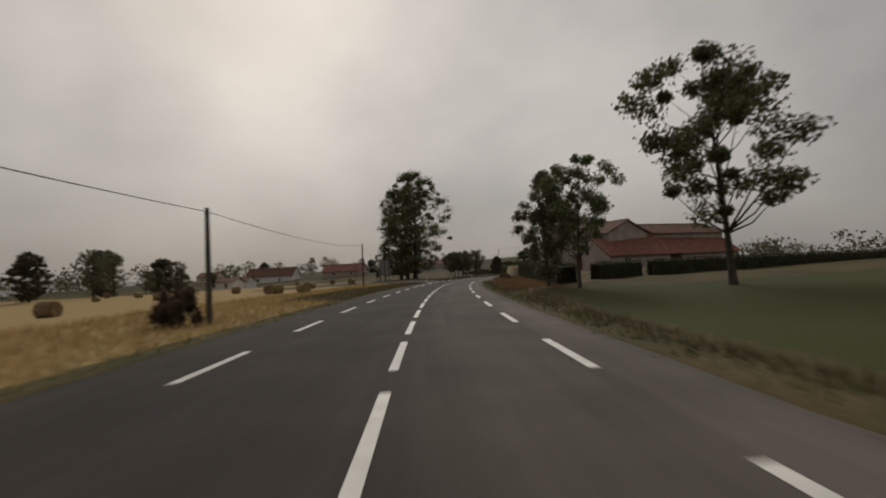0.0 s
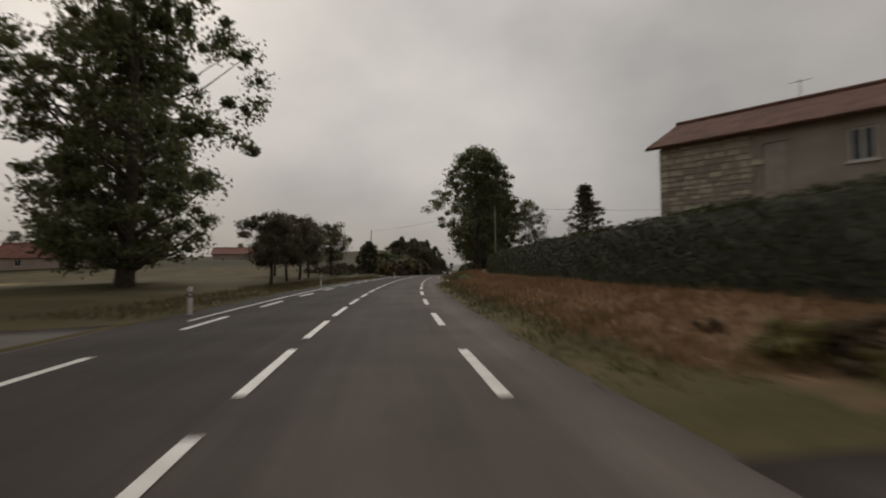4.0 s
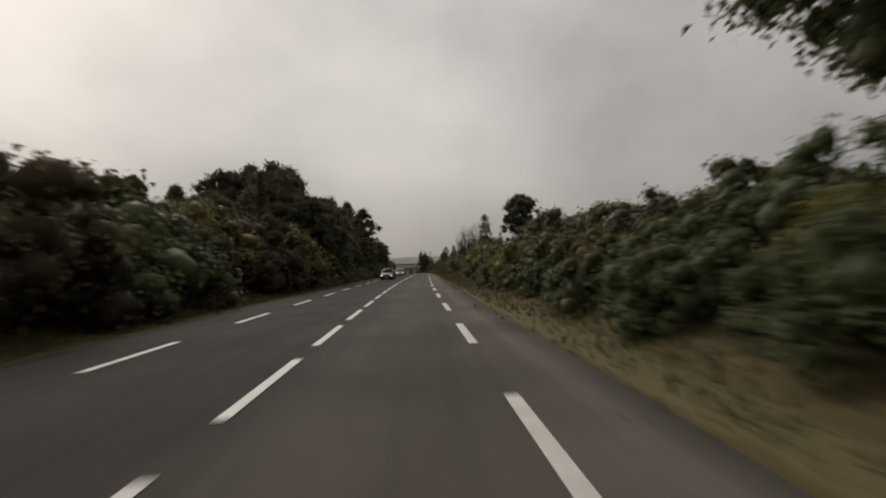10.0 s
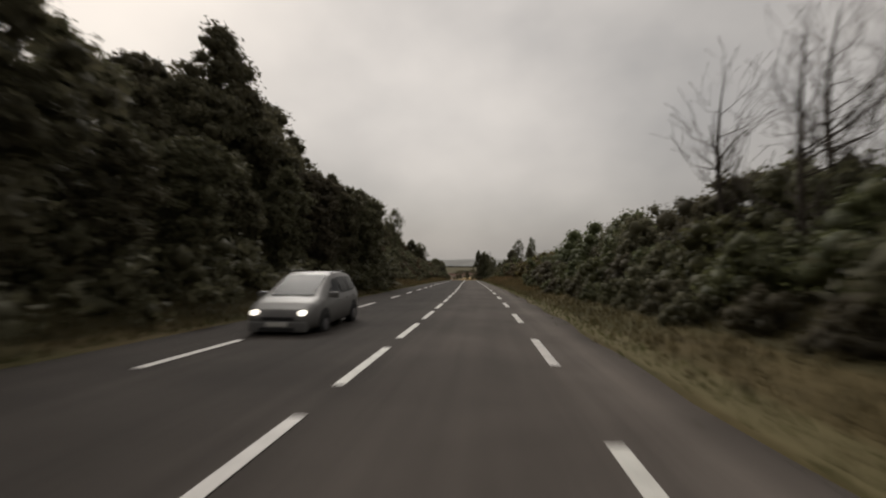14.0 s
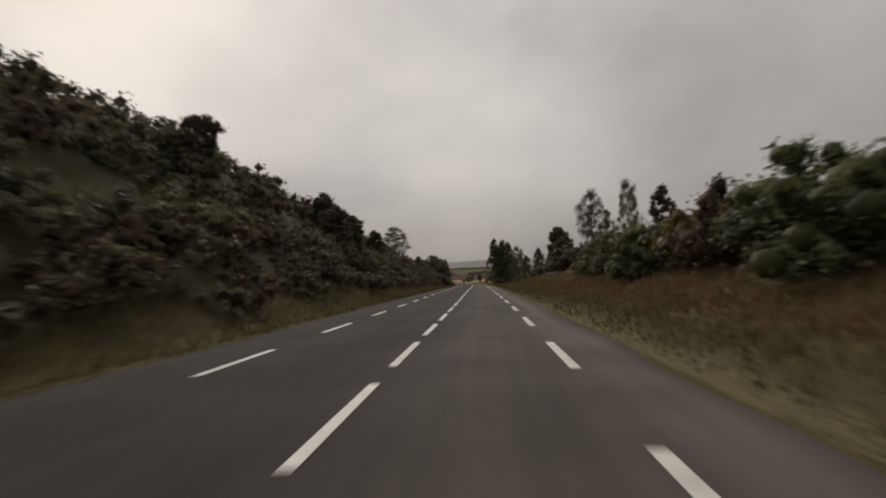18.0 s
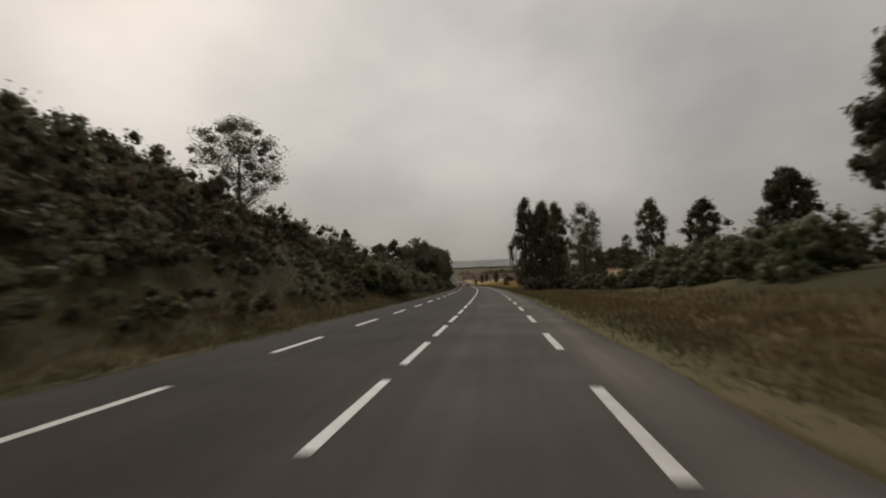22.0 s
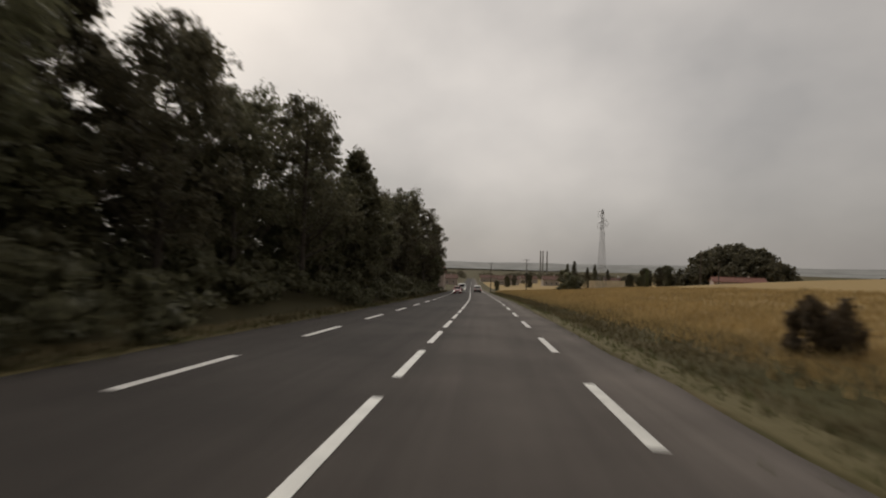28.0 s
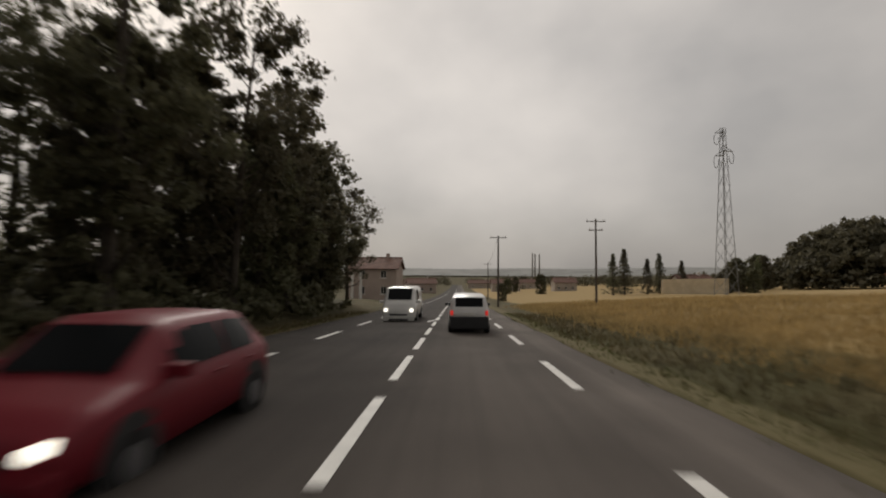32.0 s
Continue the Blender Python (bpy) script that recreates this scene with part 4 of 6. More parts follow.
def barn():
    """A long lean-to against the farmhouse, and the house wing behind it."""
    h = tagged(new("barn"), "long low outbuilding with a red tiled lean-to roof", "barn")
    L, d, z0, z1 = 27.5, 4.6, 1.75, 5.1
    bm = bmesh.new()
    front_wall(bm, 0, L, 0, 0.3, -0.8, z0, [(3, 4.2, 0.3, 1.3), (12, 14.5, -0.5, 1.5)])
    bmesh.ops.remove_doubles(bm, verts=bm.verts[:], dist=1e-4)
    part("barn_wall", bm, M_WALL, h)
    bm = bmesh.new()
    box(bm, 0, d - 0.3, -0.8, L, d, z1)
    part("back_wall", bm, M_WALL, h)
    for xa in (0.0, L - 0.3):
        bm = bmesh.new()
        vs = [bm.verts.new(p) for x in (xa, xa + 0.3) for p in ((x, 0.3, -0.8), (x, d - 0.3, -0.8), (x, d - 0.3, z1 - 0.2), (x, 0.3, z0 + 0.15))]
        for f in ((0, 1, 2, 3), (7, 6, 5, 4), (0, 4, 5, 1), (1, 5, 6, 2), (2, 6, 7, 3), (3, 7, 4, 0)):
            bm.faces.new([vs[i] for i in f])
        part("end_wall", bm, M_WALL, h)
    k = (z1 - z0) / d
    r = part("roof", quick_mesh("roof", *roof_sheet((-0.4, -0.5, z0 - 0.5 * k + 0.12), (L + 0.4, -0.5, z0 - 0.5 * k + 0.12), (L + 0.4, d + 0.1, z1 + 0.16), (-0.4, d + 0.1, z1 + 0.16)), M_TILE_RED), None, h)
    window(h, 3, 4.2, 0.3, 1.3, 0)
    bm = bmesh.new()
    box(bm, 12, 0.15, -0.8, 14.5, 0.22, 1.5, 0.01)
    part("barn_door", bm, M_WOOD_DARK, h, "dark wooden barn door")
    h.matrix_basis = frame_at(74.4, 22.9, 90.5, 43.7, 1.2)
    g = tagged(new("back_house"), "low house with a brown tiled roof behind the barn", "house")
    gable_shell("wall", 0, 15, 0, 8, -0.8, 4.2, 5.9, M_WALL, g)
    gable_roof(0, 15, 0, 8, 4.2, 5.9, M_TILE, g)
    v1 = tube_arrays([(6, 4, 5.8), (6, 4, 7.2)], (0.02, 0.015), 5)
    v2 = tube_arrays([(5.6, 4, 7.1), (6.4, 4, 7.1)], (0.012, 0.012), 4)
    part("aerial", quick_mesh("aerial", *join_arrays([v1, v2]), M_GREY_PAINT), None, g)
    g.matrix_basis = frame_at(85.5, 32.0, 94.0, 43.0, 2.1)


stone_house()
barn()


def ribbon_wall(name, label, pts, top, thick=0.28, foot=-0.3):
    """A rendered wall along points of (s, lat), its top at heights over the road."""
    n = len(pts)
    P = np.array([[*[float(q) for q in road_xy(s, l)], float(road_z(s))] for s, l in pts])
    t = np.gradient(P[:, :2], axis=0)
    t /= np.linalg.norm(t, axis=1, keepdims=True)
    nr = np.stack([-t[:, 1], t[:, 0]], 1) * thick / 2
    rows = []
    for i in range(n):
        for sgn in (1, -1):
            rows.append((*(P[i, :2] + sgn * nr[i]), P[i, 2] + foot))
            rows.append((*(P[i, :2] + sgn * nr[i]), P[i, 2] + top[i]))
    bm = bmesh.new()
    vs = [bm.verts.new(r) for r in rows]
    for i in range(n - 1):
        a, b = vs[i * 4:i * 4 + 4], vs[i * 4 + 4:i * 4 + 8]
        for q in ((a[0], b[0], b[1], a[1]), (a[2], a[3], b[3], b[2]), (a[1], b[1], b[3], a[3])):
            bm.faces.new(q)
    bm.faces.new((vs[0], vs[1], vs[3], vs[2]))
    e = vs[-4:]
    bm.faces.new((e[0], e[2], e[3], e[1]))
    bmesh.ops.recalc_face_normals(bm, faces=bm.faces[:])
    return tagged(part(name, bm, M_RENDER), label, "wall")


def arc(p, q, bulge, n=8):
    out = []
    for i in range(n):
        u = i / (n - 1)
        s, l = p[0] * (1 - u) + q[0] * u, p[1] * (1 - u) + q[1] * u
        out.append((s, l + bulge * 4 * u * (1 - u)))
    return out


ribbon_wall("garden_wall", "curved cream rendered wall beside the gate", arc((81.3, 9.7), (83.3, 7.75), -0.35), [2.05] * 8)
ribbon_wall("garden_wall", "low end of a cream rendered wall", [(83.32, 7.75), (83.8, 7.6), (84.5, 7.5)], [1.55] * 3)
ribbon_wall("garden_wall", "curved cream rendered wall beside the gate", arc((77.2, 10.8), (74.6, 8.9), -0.30), [1.78] * 8)
ribbon_wall("garden_wall", "cream rendered wall along the driveway", [(74.58, 8.9), (72.6, 8.75), (70.7, 8.7)], [1.70, 1.66, 1.62])


def gate_post(s, lat):
    bm = bmesh.new()
    box(bm, -0.24, -0.24, -0.4, 0.24, 0.24, 2.85, 0.02)
    box(bm, -0.29, -0.29, 2.85, 0.29, 0.29, 2.93, 0.02)
    g = tagged(part("gate_post", bm, M_RENDER), "tall cream rendered gate post with a flat cap", "post", "gate posts")
    p = spot(s, lat)
    g.matrix_basis = pose(p.x, p.y, float(road_z(s)) + 0.15, 0, 0, math.degrees(heading(s)) + 15)
    return g


gate_post(81.1, 9.95), gate_post(77.35, 10.95)


def metal_gate():
    g = tagged(new("metal_gate"), "closed dark metal double gate between cream posts", "gate")
    for k in range(2):
        x0, x1 = 0.28 + k * 1.64, 0.28 + k * 1.64 + 1.6
        bm = bmesh.new()
        for a in ((x0, x0 + 0.06, 0.1, 1.75), (x1 - 0.06, x1, 0.1, 1.75), (x0, x1, 0.1, 0.16), (x0, x1, 1.30, 1.36), (x0, x1, 1.69, 1.75)):
            box(bm, a[0], -0.025, a[2], a[1], 0.025, a[3])
        leaf = part("gate_leaf", bm, M_GATE, g)
        bm = bmesh.new()
        box(bm, x0 + 0.06, -0.01, 0.16, x1 - 0.06, 0.01, 1.30)
        part("panel", bm, M_GATE, leaf, "dark sheet panel")
        for i in range(9):
            bm = bmesh.new()
            x = x0 + 0.14 + i * 0.165
            box(bm, x, -0.01, 1.36, x + 0.02, 0.01, 1.69)
            part("bar", bm, M_GATE, leaf)
    bm = bmesh.new()
    box(bm, -0.2, -0.2, -0.3, 3.75, 0.15, 0.05, 0.02)
    part("threshold", bm, M_CONCRETE, g, "pale concrete threshold")
    g.matrix_basis = frame_at(81.1, 9.95, 77.35, 10.95, 0.18)


metal_gate()


def culvert_head():
    """Concrete grid and kerb over the ditch at the drive."""
    g = tagged(new("culvert_grate"), "concrete drain head with bars beside the driveway", "drain")
    for k in range(5):
        bm = bmesh.new()
        box(bm, -0.62 + 0.08 * k, k * 0.82, -0.25, 0.50 + 0.12 * k, k * 0.82 + 0.30, 0.13, 0.03)
        part("bar", bm, M_PALE, g)
    bm = bmesh.new()
    box(bm, -0.7, -0.2, -0.35, 1.1, 3.8, 0.0, 0.03)
    part("slab", bm, M_CONCRETE, g, "dark sunken concrete slab")
    g.matrix_basis = stand(67.0, 5.95, 0)


culvert_head()


def pole(s, lat, high, label, mat=None, arms=0, thick=0.13, lean=0.0):
    p = tagged(new("utility_pole"), label, "pole", "poles along the road")
    v, f = tube_arrays([(0, 0, -0.5), (lean * 0.5, 0, high / 2), (lean, 0, high)], (thick, thick * 0.85, thick * 0.65), 9)
    part("mast", quick_mesh("mast", v, f, mat or M_POLE, True), None, p)
    for k in range(arms):
        bm = bmesh.new()
        z = high - 0.25 - k * 0.9
        box(bm, -1.0 + 0.25 * k, -0.05, z - 0.05, 1.0 - 0.25 * k, 0.05, z + 0.05, 0.01)
        a = part("crossarm", bm, M_GREY_PAINT, p)
        for x in (-0.85 + 0.25 * k, 0.0, 0.85 - 0.25 * k):
            v, f = tube_arrays([(x, 0, z + 0.05), (x, 0, z + 0.12), (x, 0, z + 0.22)], (0.03, 0.06, 0.03), 7)
            part("insulator", quick_mesh("insulator", v, f, M_WHITE, True), None, a)
    p.matrix_basis = stand(s, lat)
    return p.matrix_basis @ Vector((lean, 0, high - 0.15))


def wire(a, b, sag=0.5):
    u = np.linspace(0, 1, 14)[:, None]
    pts = np.array(a) * (1 - u) + np.array(b) * u
    pts[:, 2] -= sag * 4 * (u * (1 - u))[:, 0]
    v, f = tube_arrays(pts, np.full(14, 0.018), 4)
    tagged(part("overhead_wire", quick_mesh("overhead_wire", v, f, M_DARK)), "thin dark overhead wire between poles", "wire", "overhead wires")


tops = [pole(s, l, h, "weathered wooden telephone pole in the field edge") for s, l, h in ((-26, -9.5, 5.0), (20, -8.4, 4.7), (65.5, -12.3, 6.0), (108, -25, 5.2), (160, -60, 6.0))]
for a, b in zip(tops, tops[1:]):
    wire(a, b, 0.55)
pr = pole(167.5, 13.9, 11.5, "tall pale pole beside the hedge", M_CONCRETE, thick=0.17)
pl = pole(188.0, -13.8, 9.6, "leaning weathered wooden pole above the bushes", lean=0.5)
pr2 = pole(149, 58, 9.0, "tall pale pole behind the hedge", M_CONCRETE, thick=0.15)
wire(pr, pl, 0.6), wire(pr, pr2, 0.8)
pole(712.0, 15.3, 8.8, "wooden pole with crossarms at the field", arms=2)
pt2 = pole(719.0, 5.9, 8.4, "wooden pole with a crossarm by the road", arms=1)
pt3 = pole(772.0, 8.0, 8.4, "wooden pole with a crossarm by the road", arms=1)
pt4 = pole(671.0, 42.0, 6.5, "thin wooden pole in the straw field")
pt5 = pole(705.0, 62.0, 6.5, "thin wooden pole in the straw field")
wire(pt2, pt3, 0.5), wire(pt4, pt5, 0.5)


def delineator(s, lat):
    d = tagged(new("delineator_post"), "white plastic roadside marker post with a black band", "marker post", "marker posts")
    bm = bmesh.new()
    box(bm, -0.06, -0.035, -0.2, 0.06, 0.035, 0.62, 0.012)
    part("post", bm, M_WHITE, d)
    bm = bmesh.new()
    box(bm, -0.061, -0.036, 0.62, 0.061, 0.036, 0.82, 0.012)
    band = part("band", bm, M_DARK, d, "black band")
    bm = bmesh.new()
    box(bm, -0.025, -0.04, 0.66, 0.025, -0.034, 0.79)
    part("reflector", bm, M_WHITE, band)
    bm = bmesh.new()
    box(bm, -0.06, -0.035, 0.82, 0.06, 0.035, 0.98, 0.012)
    part("cap", bm, M_WHITE, d)
    d.matrix_basis = stand(s, lat)


for s, l in ((77.6, -5.5), (97.1, -5.0), (118.5, -5.0), (167.8, -4.8), (201.5, -5.9), (214, -4.9)):
    delineator(s, l)


def give_way_sign():
    g = tagged(new("give_way_sign"), "grey back of a triangular road sign on a post", "road sign")
    v, f = tube_arrays([(0, 0, -0.3), (0, 0, 1.2), (0, 0, 2.35)], (0.03, 0.03, 0.03), 8)
    part("post", quick_mesh("post", v, f, M_GREY_PAINT, True), None, g)
    bm = bmesh.new()
    vs = [bm.verts.new(p) for p in ((-0.5, 0.05, 2.4), (0.5, 0.05, 2.4), (0, 0.05, 1.55))]
    r = bmesh.ops.extrude_face_region(bm, geom=[bm.faces.new(vs)])
    for e in r["geom"]:
        if isinstance(e, bmesh.types.BMVert):
            e.co.y += 0.02
    bmesh.ops.recalc_face_normals(bm, faces=bm.faces[:])
    part("plate", bm, M_GREY_PAINT, g)
    g.matrix_basis = stand(84.7, -7.8, 20)


give_way_sign()


def billboard():
    b = tagged(new("billboard"), "weathered grey back of a boarded billboard on posts", "billboard")
    for k in range(7):
        bm = bmesh.new()
        box(bm, -1.55 + k * 0.445, -0.03, 1.15, -1.55 + k * 0.445 + 0.43, 0.03, 4.4, 0.01)
        part("board", bm, M_GREY_PAINT, b)
    for x in (-1.3, 0.0, 1.3):
        bm = bmesh.new()
        box(bm, x - 0.06, -0.15, -0.4, x + 0.06, -0.035, 4.5, 0.01)
        part("post", bm, M_POLE, b)
    b.matrix_basis = stand(94.5, -18.3, -18) @ Matrix.Diagonal((0.85, 1, 1, 1))


billboard()


def bus_sign():
    g = tagged(new("bus_stop_sign"), "blue and white bus stop panel on a grey post", "road sign")
    bm = bmesh.new()
    box(bm, -0.05, -0.03, -0.3, 0.05, 0.03, 1.35, 0.01)
    part("post", bm, M_GREY_PAINT, g)
    bm = bmesh.new()
    box(bm, -0.26, -0.045, 1.30, 0.26, 0.045, 2.05, 0.015)
    pn = part("panel", bm, M_WHITE, g)
    for nm, z0, z1, x1, mt in (("blue_field", 1.68, 2.02, 0.22, M_BLUE), ("blue_band", 1.35, 1.50, 0.22, M_BLUE), ("text_bar", 1.58, 1.63, 0.21, M_DARK)):
        bm = bmesh.new()
        box(bm, -x1, -0.055, z0, x1, -0.045, z1)
        part(nm, bm, mt, pn)
    bm = bmesh.new()
    bmesh.ops.create_cone(bm, cap_ends=True, segments=18, radius1=0.30, radius2=0.26, depth=0.22)
    part("footing", bm, M_PALE, g, "round pale concrete footing")
    g.matrix_basis = stand(150.7, 6.1, 8) @ Matrix.Translation((0, 0, -0.04))
    n = tagged(new("notice_board"), "white notice board with dark pictures on a pole", "sign")
    bm = bmesh.new()
    box(bm, -0.32, -0.02, 1.15, 0.32, 0.02, 1.95, 0.01)
    bd = part("board", bm, M_WHITE, n)
    for z in (1.22, 1.56):
        bm = bmesh.new()
        box(bm, -0.16, -0.03, z, 0.16, -0.02, z + 0.27)
        part("picture", bm, M_RED_WALL if z > 1.4 else M_DARK, bd)
    bm = bmesh.new()
    box(bm, 0.36, -0.02, 1.20, 0.80, 0.02, 1.98, 0.01)
    bd2 = part("side_board", bm, M_DARK, n, "black board with white figures")
    bm = bmesh.new()
    box(bm, 0.50, -0.03, 1.65, 0.66, -0.02, 1.90)
    part("figure_bar", bm, M_WHITE, bd2)
    n.matrix_basis = stand(167.2, 13.7)


bus_sign()


def bale_mesh():
    bm = bmesh.new()
    bmesh.ops.create_cone(bm, cap_ends=True, segments=22, radius1=0.62, radius2=0.62, depth=1.2)
    es = [e for e in bm.edges if len(e.link_faces) == 2 and any(len(f.verts) > 4 for f in e.link_faces)]
    bmesh.ops.bevel(bm, geom=es, offset=0.10, segments=2, affect="EDGES")
    rng = random.Random(2)
    for v in bm.verts:
        v.co *= rng.uniform(0.96, 1.04)
    bmesh.ops.rotate(bm, verts=bm.verts[:], matrix=Matrix.Rotation(radians(90), 3, "Y"))
    me = bpy.data.meshes.new("hay_bale")
    bm.to_mesh(me)
    bm.free()
    me.materials.append(M_BALE)
    return me


bale = bale_mesh()
for k, (s, l) in enumerate(((32, -26), (64.7, -45.4), (78.5, -67), (60.5, -23.7), (52.3, -15.5), (76, -39.5), (55, -19.8), (77, -25.5), (72.5, -72), (83, -83), (82, -122), (110, -39),
                            (93.8, -25.5), (104, -50), (128, -62), (40, -58), (50, -90), (118, -95))):
    b = tagged(new("hay_bale", bale), "round straw bale lying on the stubble field", "hay bale", "round bales in the field")
    b.matrix_basis = stand(s, l, 37 * k) @ Matrix.Translation((0, 0, 0.56))


def simple_house(name, label, s, lat, wide, deep, eave, ridge, wall, roof, turn=0.0, windows=3, storeys=1):
    h = tagged(new(name), label, "house")
    holes = []
    for st in range(storeys):
        for i in range(windows):
            x = wide * (i + 0.6) / (windows + 0.2)
            holes.append((x - 0.5, x + 0.5, 0.9 + st * 2.7, 2.2 + st * 2.7))
    gable_shell("wall", 0, wide, 0, deep, -1.5, eave, ridge, wall, h, holes)
    gable_roof(0, wide, 0, deep, eave, ridge, roof, h)
    for q in holes:
        window(h, *q, 0)
    bm = bmesh.new()
    box(bm, wide * 0.7, deep * 0.5 - 0.3, ridge - 0.4, wide * 0.7 + 0.6, deep * 0.5 + 0.3, ridge + 0.9, 0.02)
    part("chimney", bm, wall, h)
    h.matrix_basis = stand(s, lat, turn)
    return h


simple_house("roadside_house", "pinkish rendered roadside house with white columns and tiled roof", 742, -17.2, 8.0, 9.0, 5.2, 7.0, M_PINK, M_TILE, 0, 2, 2)
simple_house("pink_house", "long low pink house on the hill", 757, 86, 16, 8, 2.9, 4.4, M_PINK, M_TILE_RED, -16, 6)
simple_house("white_villa", "pale villa with tiled roof behind a wall", 783, 56.5, 8, 7, 3.0, 4.6, M_WHITE, M_TILE, 0, 3)
ribbon_wall("garden_wall", "low white wall before the villa", [(770.5, 46.5), (770, 51), (769, 55), (767.5, 59)], [4.7, 4.8, 4.9, 5.0], 0.3, 1.5)
simple_house("far_house", "low farmhouse with a red roof across the field", 232, -74, 22, 8, 3.4, 5.4, M_PINK, M_TILE_RED, 20, 4)
for s, l, w, e, r, wall, roof, label in ((133, -101, 9, 2.8, 4.2, M_WHITE, M_TILE, "distant low white village house"), (143, -104, 9, 2.8, 4.4, M_WHITE, M_TILE, "distant low white village house"),
                                         (165, -113, 20, 3.2, 6.4, M_WHITE, M_TILE, "distant white village house under a wide dark roof"), (168, -79, 16, 2.6, 5.2, M_PINK, M_TILE_RED, "distant village house with a red roof"),
                                         (190, -165, 10, 3.0, 5.0, M_RENDER, M_TILE, "distant pale village house with a brown roof"), (240, -180, 12, 3.0, 5.0, M_RENDER, M_TILE, "distant pale village house with a brown roof")):
    simple_house("village_house", label, s, l, w, 8, e, r, wall, roof, 14, 2)
for s, l, w, t in ((860, -20, 12, 10), (900, 18, 14, 0), (930, -45, 16, -10), (960, 40, 14, 20), (1000, 8, 18, 0), (1010, -70, 20, 10), (880, 45, 10, 0)):
    simple_house("town_house", "pale house in the valley town", s, l, w, 9, 4.0, 6.0, M_WALL if w % 4 else M_PINK, M_TILE, t, 3)


def column_porch():
    for x in (0.0, 1.4):
        v, f = tube_arrays([(0, 0, -0.3), (0, 0, 2.0), (0, 0, 4.4)], (0.22, 0.20, 0.20), 10)
        c = tagged(part("column", quick_mesh("column", v, f, M_WHITE, True), None), "white round column before the roadside house", "column", "porch columns")
        c.matrix_basis = stand(740.6, -16.3 + x)


column_porch()


def pylon():
    """A lattice mast with three pairs of short arms."""
    p = tagged(new("pylon"), "grey steel lattice power pylon in the field", "pylon")
    H, n = 26.0, 11

    def half(z):
        return 0.92 * (1 - z / H) ** 1.15 + 0.24

    zs = np.linspace(0, H, n + 1)
    for sx, sy in ((1, 1), (1, -1), (-1, 1), (-1, -1)):
        v, f = tube_arrays([(sx * half(z), sy * half(z), z - 0.3 * (z == 0)) for z in zs], np.full(n + 1, 0.05), 4)
        part("leg", quick_mesh("leg", v, f, M_GREY_PAINT), None, p)
    for k in range(n):
        a, b = zs[k], zs[k + 1]
        for ax in (0, 1):
            for sg in (1, -1):
                for d in (1, -1):
                    q0, q1 = [d * half(a), sg * half(a), a], [-d * half(b), sg * half(b), b]
                    if ax:
                        q0[0], q0[1], q1[0], q1[1] = q0[1], q0[0], q1[1], q1[0]
                    part("brace", quick_mesh("brace", *tube_arrays([q0, q1], (0.022, 0.022), 4), M_GREY_PAINT), None, p)
    for z, w, sides in ((21.6, 1.5, (-1,)), (22.4, 1.7, (1,)), (25.2, 1.4, (-1,))):
        for sg in sides:
            pcs = [tube_arrays([(0, 0.2, z), (sg * w, 0, z - 0.1)], (0.06, 0.04), 4), tube_arrays([(0, -0.2, z), (sg * w, 0, z - 0.1)], (0.06, 0.04), 4),
                   tube_arrays([(0, 0, z + 0.8), (sg * w, 0, z - 0.1)], (0.05, 0.04), 4)]
            arm = part("arm", quick_mesh("arm", *join_arrays(pcs), M_GREY_PAINT), None, p)
            loop = [(sg * (w - 0.25 + 0.42 * math.sin(q)), 0, z - 1.05 + 0.95 * math.cos(q)) for q in np.linspace(0.2, 5.0, 12)]
            v, f = tube_arrays(loop, np.full(12, 0.045), 6)
            part("insulator", quick_mesh("insulator", v, f, M_DARK, True), None, arm)
    p.matrix_basis = stand(737.5, 42.3, 12)


pylon()
for s, l in ((1500, 131), (1510, 137), (1530, 148)):
    v, f = tube_arrays([(0, 0, -2), (0, 0, 25), (0, 0, 49)], (1.5, 1.3, 1.0), 14)
    c = tagged(part("factory_chimney", quick_mesh("factory_chimney", v, f, M_CONCRETE, True), None), "tall grey factory chimney in the distance", "chimney", "factory chimneys")
    c.matrix_basis = stand(s, l)


# ---- cars ----
M_TYRE = material("tyre", (0.018, 0.018, 0.018), 0.85, var=0.2, scale=4)
M_RIM = material("wheel_rim", (0.30, 0.30, 0.31), 0.35, metal=0.8, var=0.1, scale=5)
M_HEAD = lamp_glow("headlight_glass", (1.0, 0.93, 0.80), 1.5)
M_TAIL = lamp_glow("taillight_glass", (0.75, 0.05, 0.04), 0.35)
M_BUMPER = material("bumper_plastic", (0.035, 0.035, 0.036), 0.6, var=0.15, scale=3)


def car_paint(name, color, metal=0.3, rough=0.32, spec=0.5, coat=0.5):
    m = material(name, color, rough, metal=metal, var=0.06, scale=1.5, spec=spec)
    m.node_tree.nodes["Principled BSDF"].inputs["Coat Weight"].default_value = coat
    return m


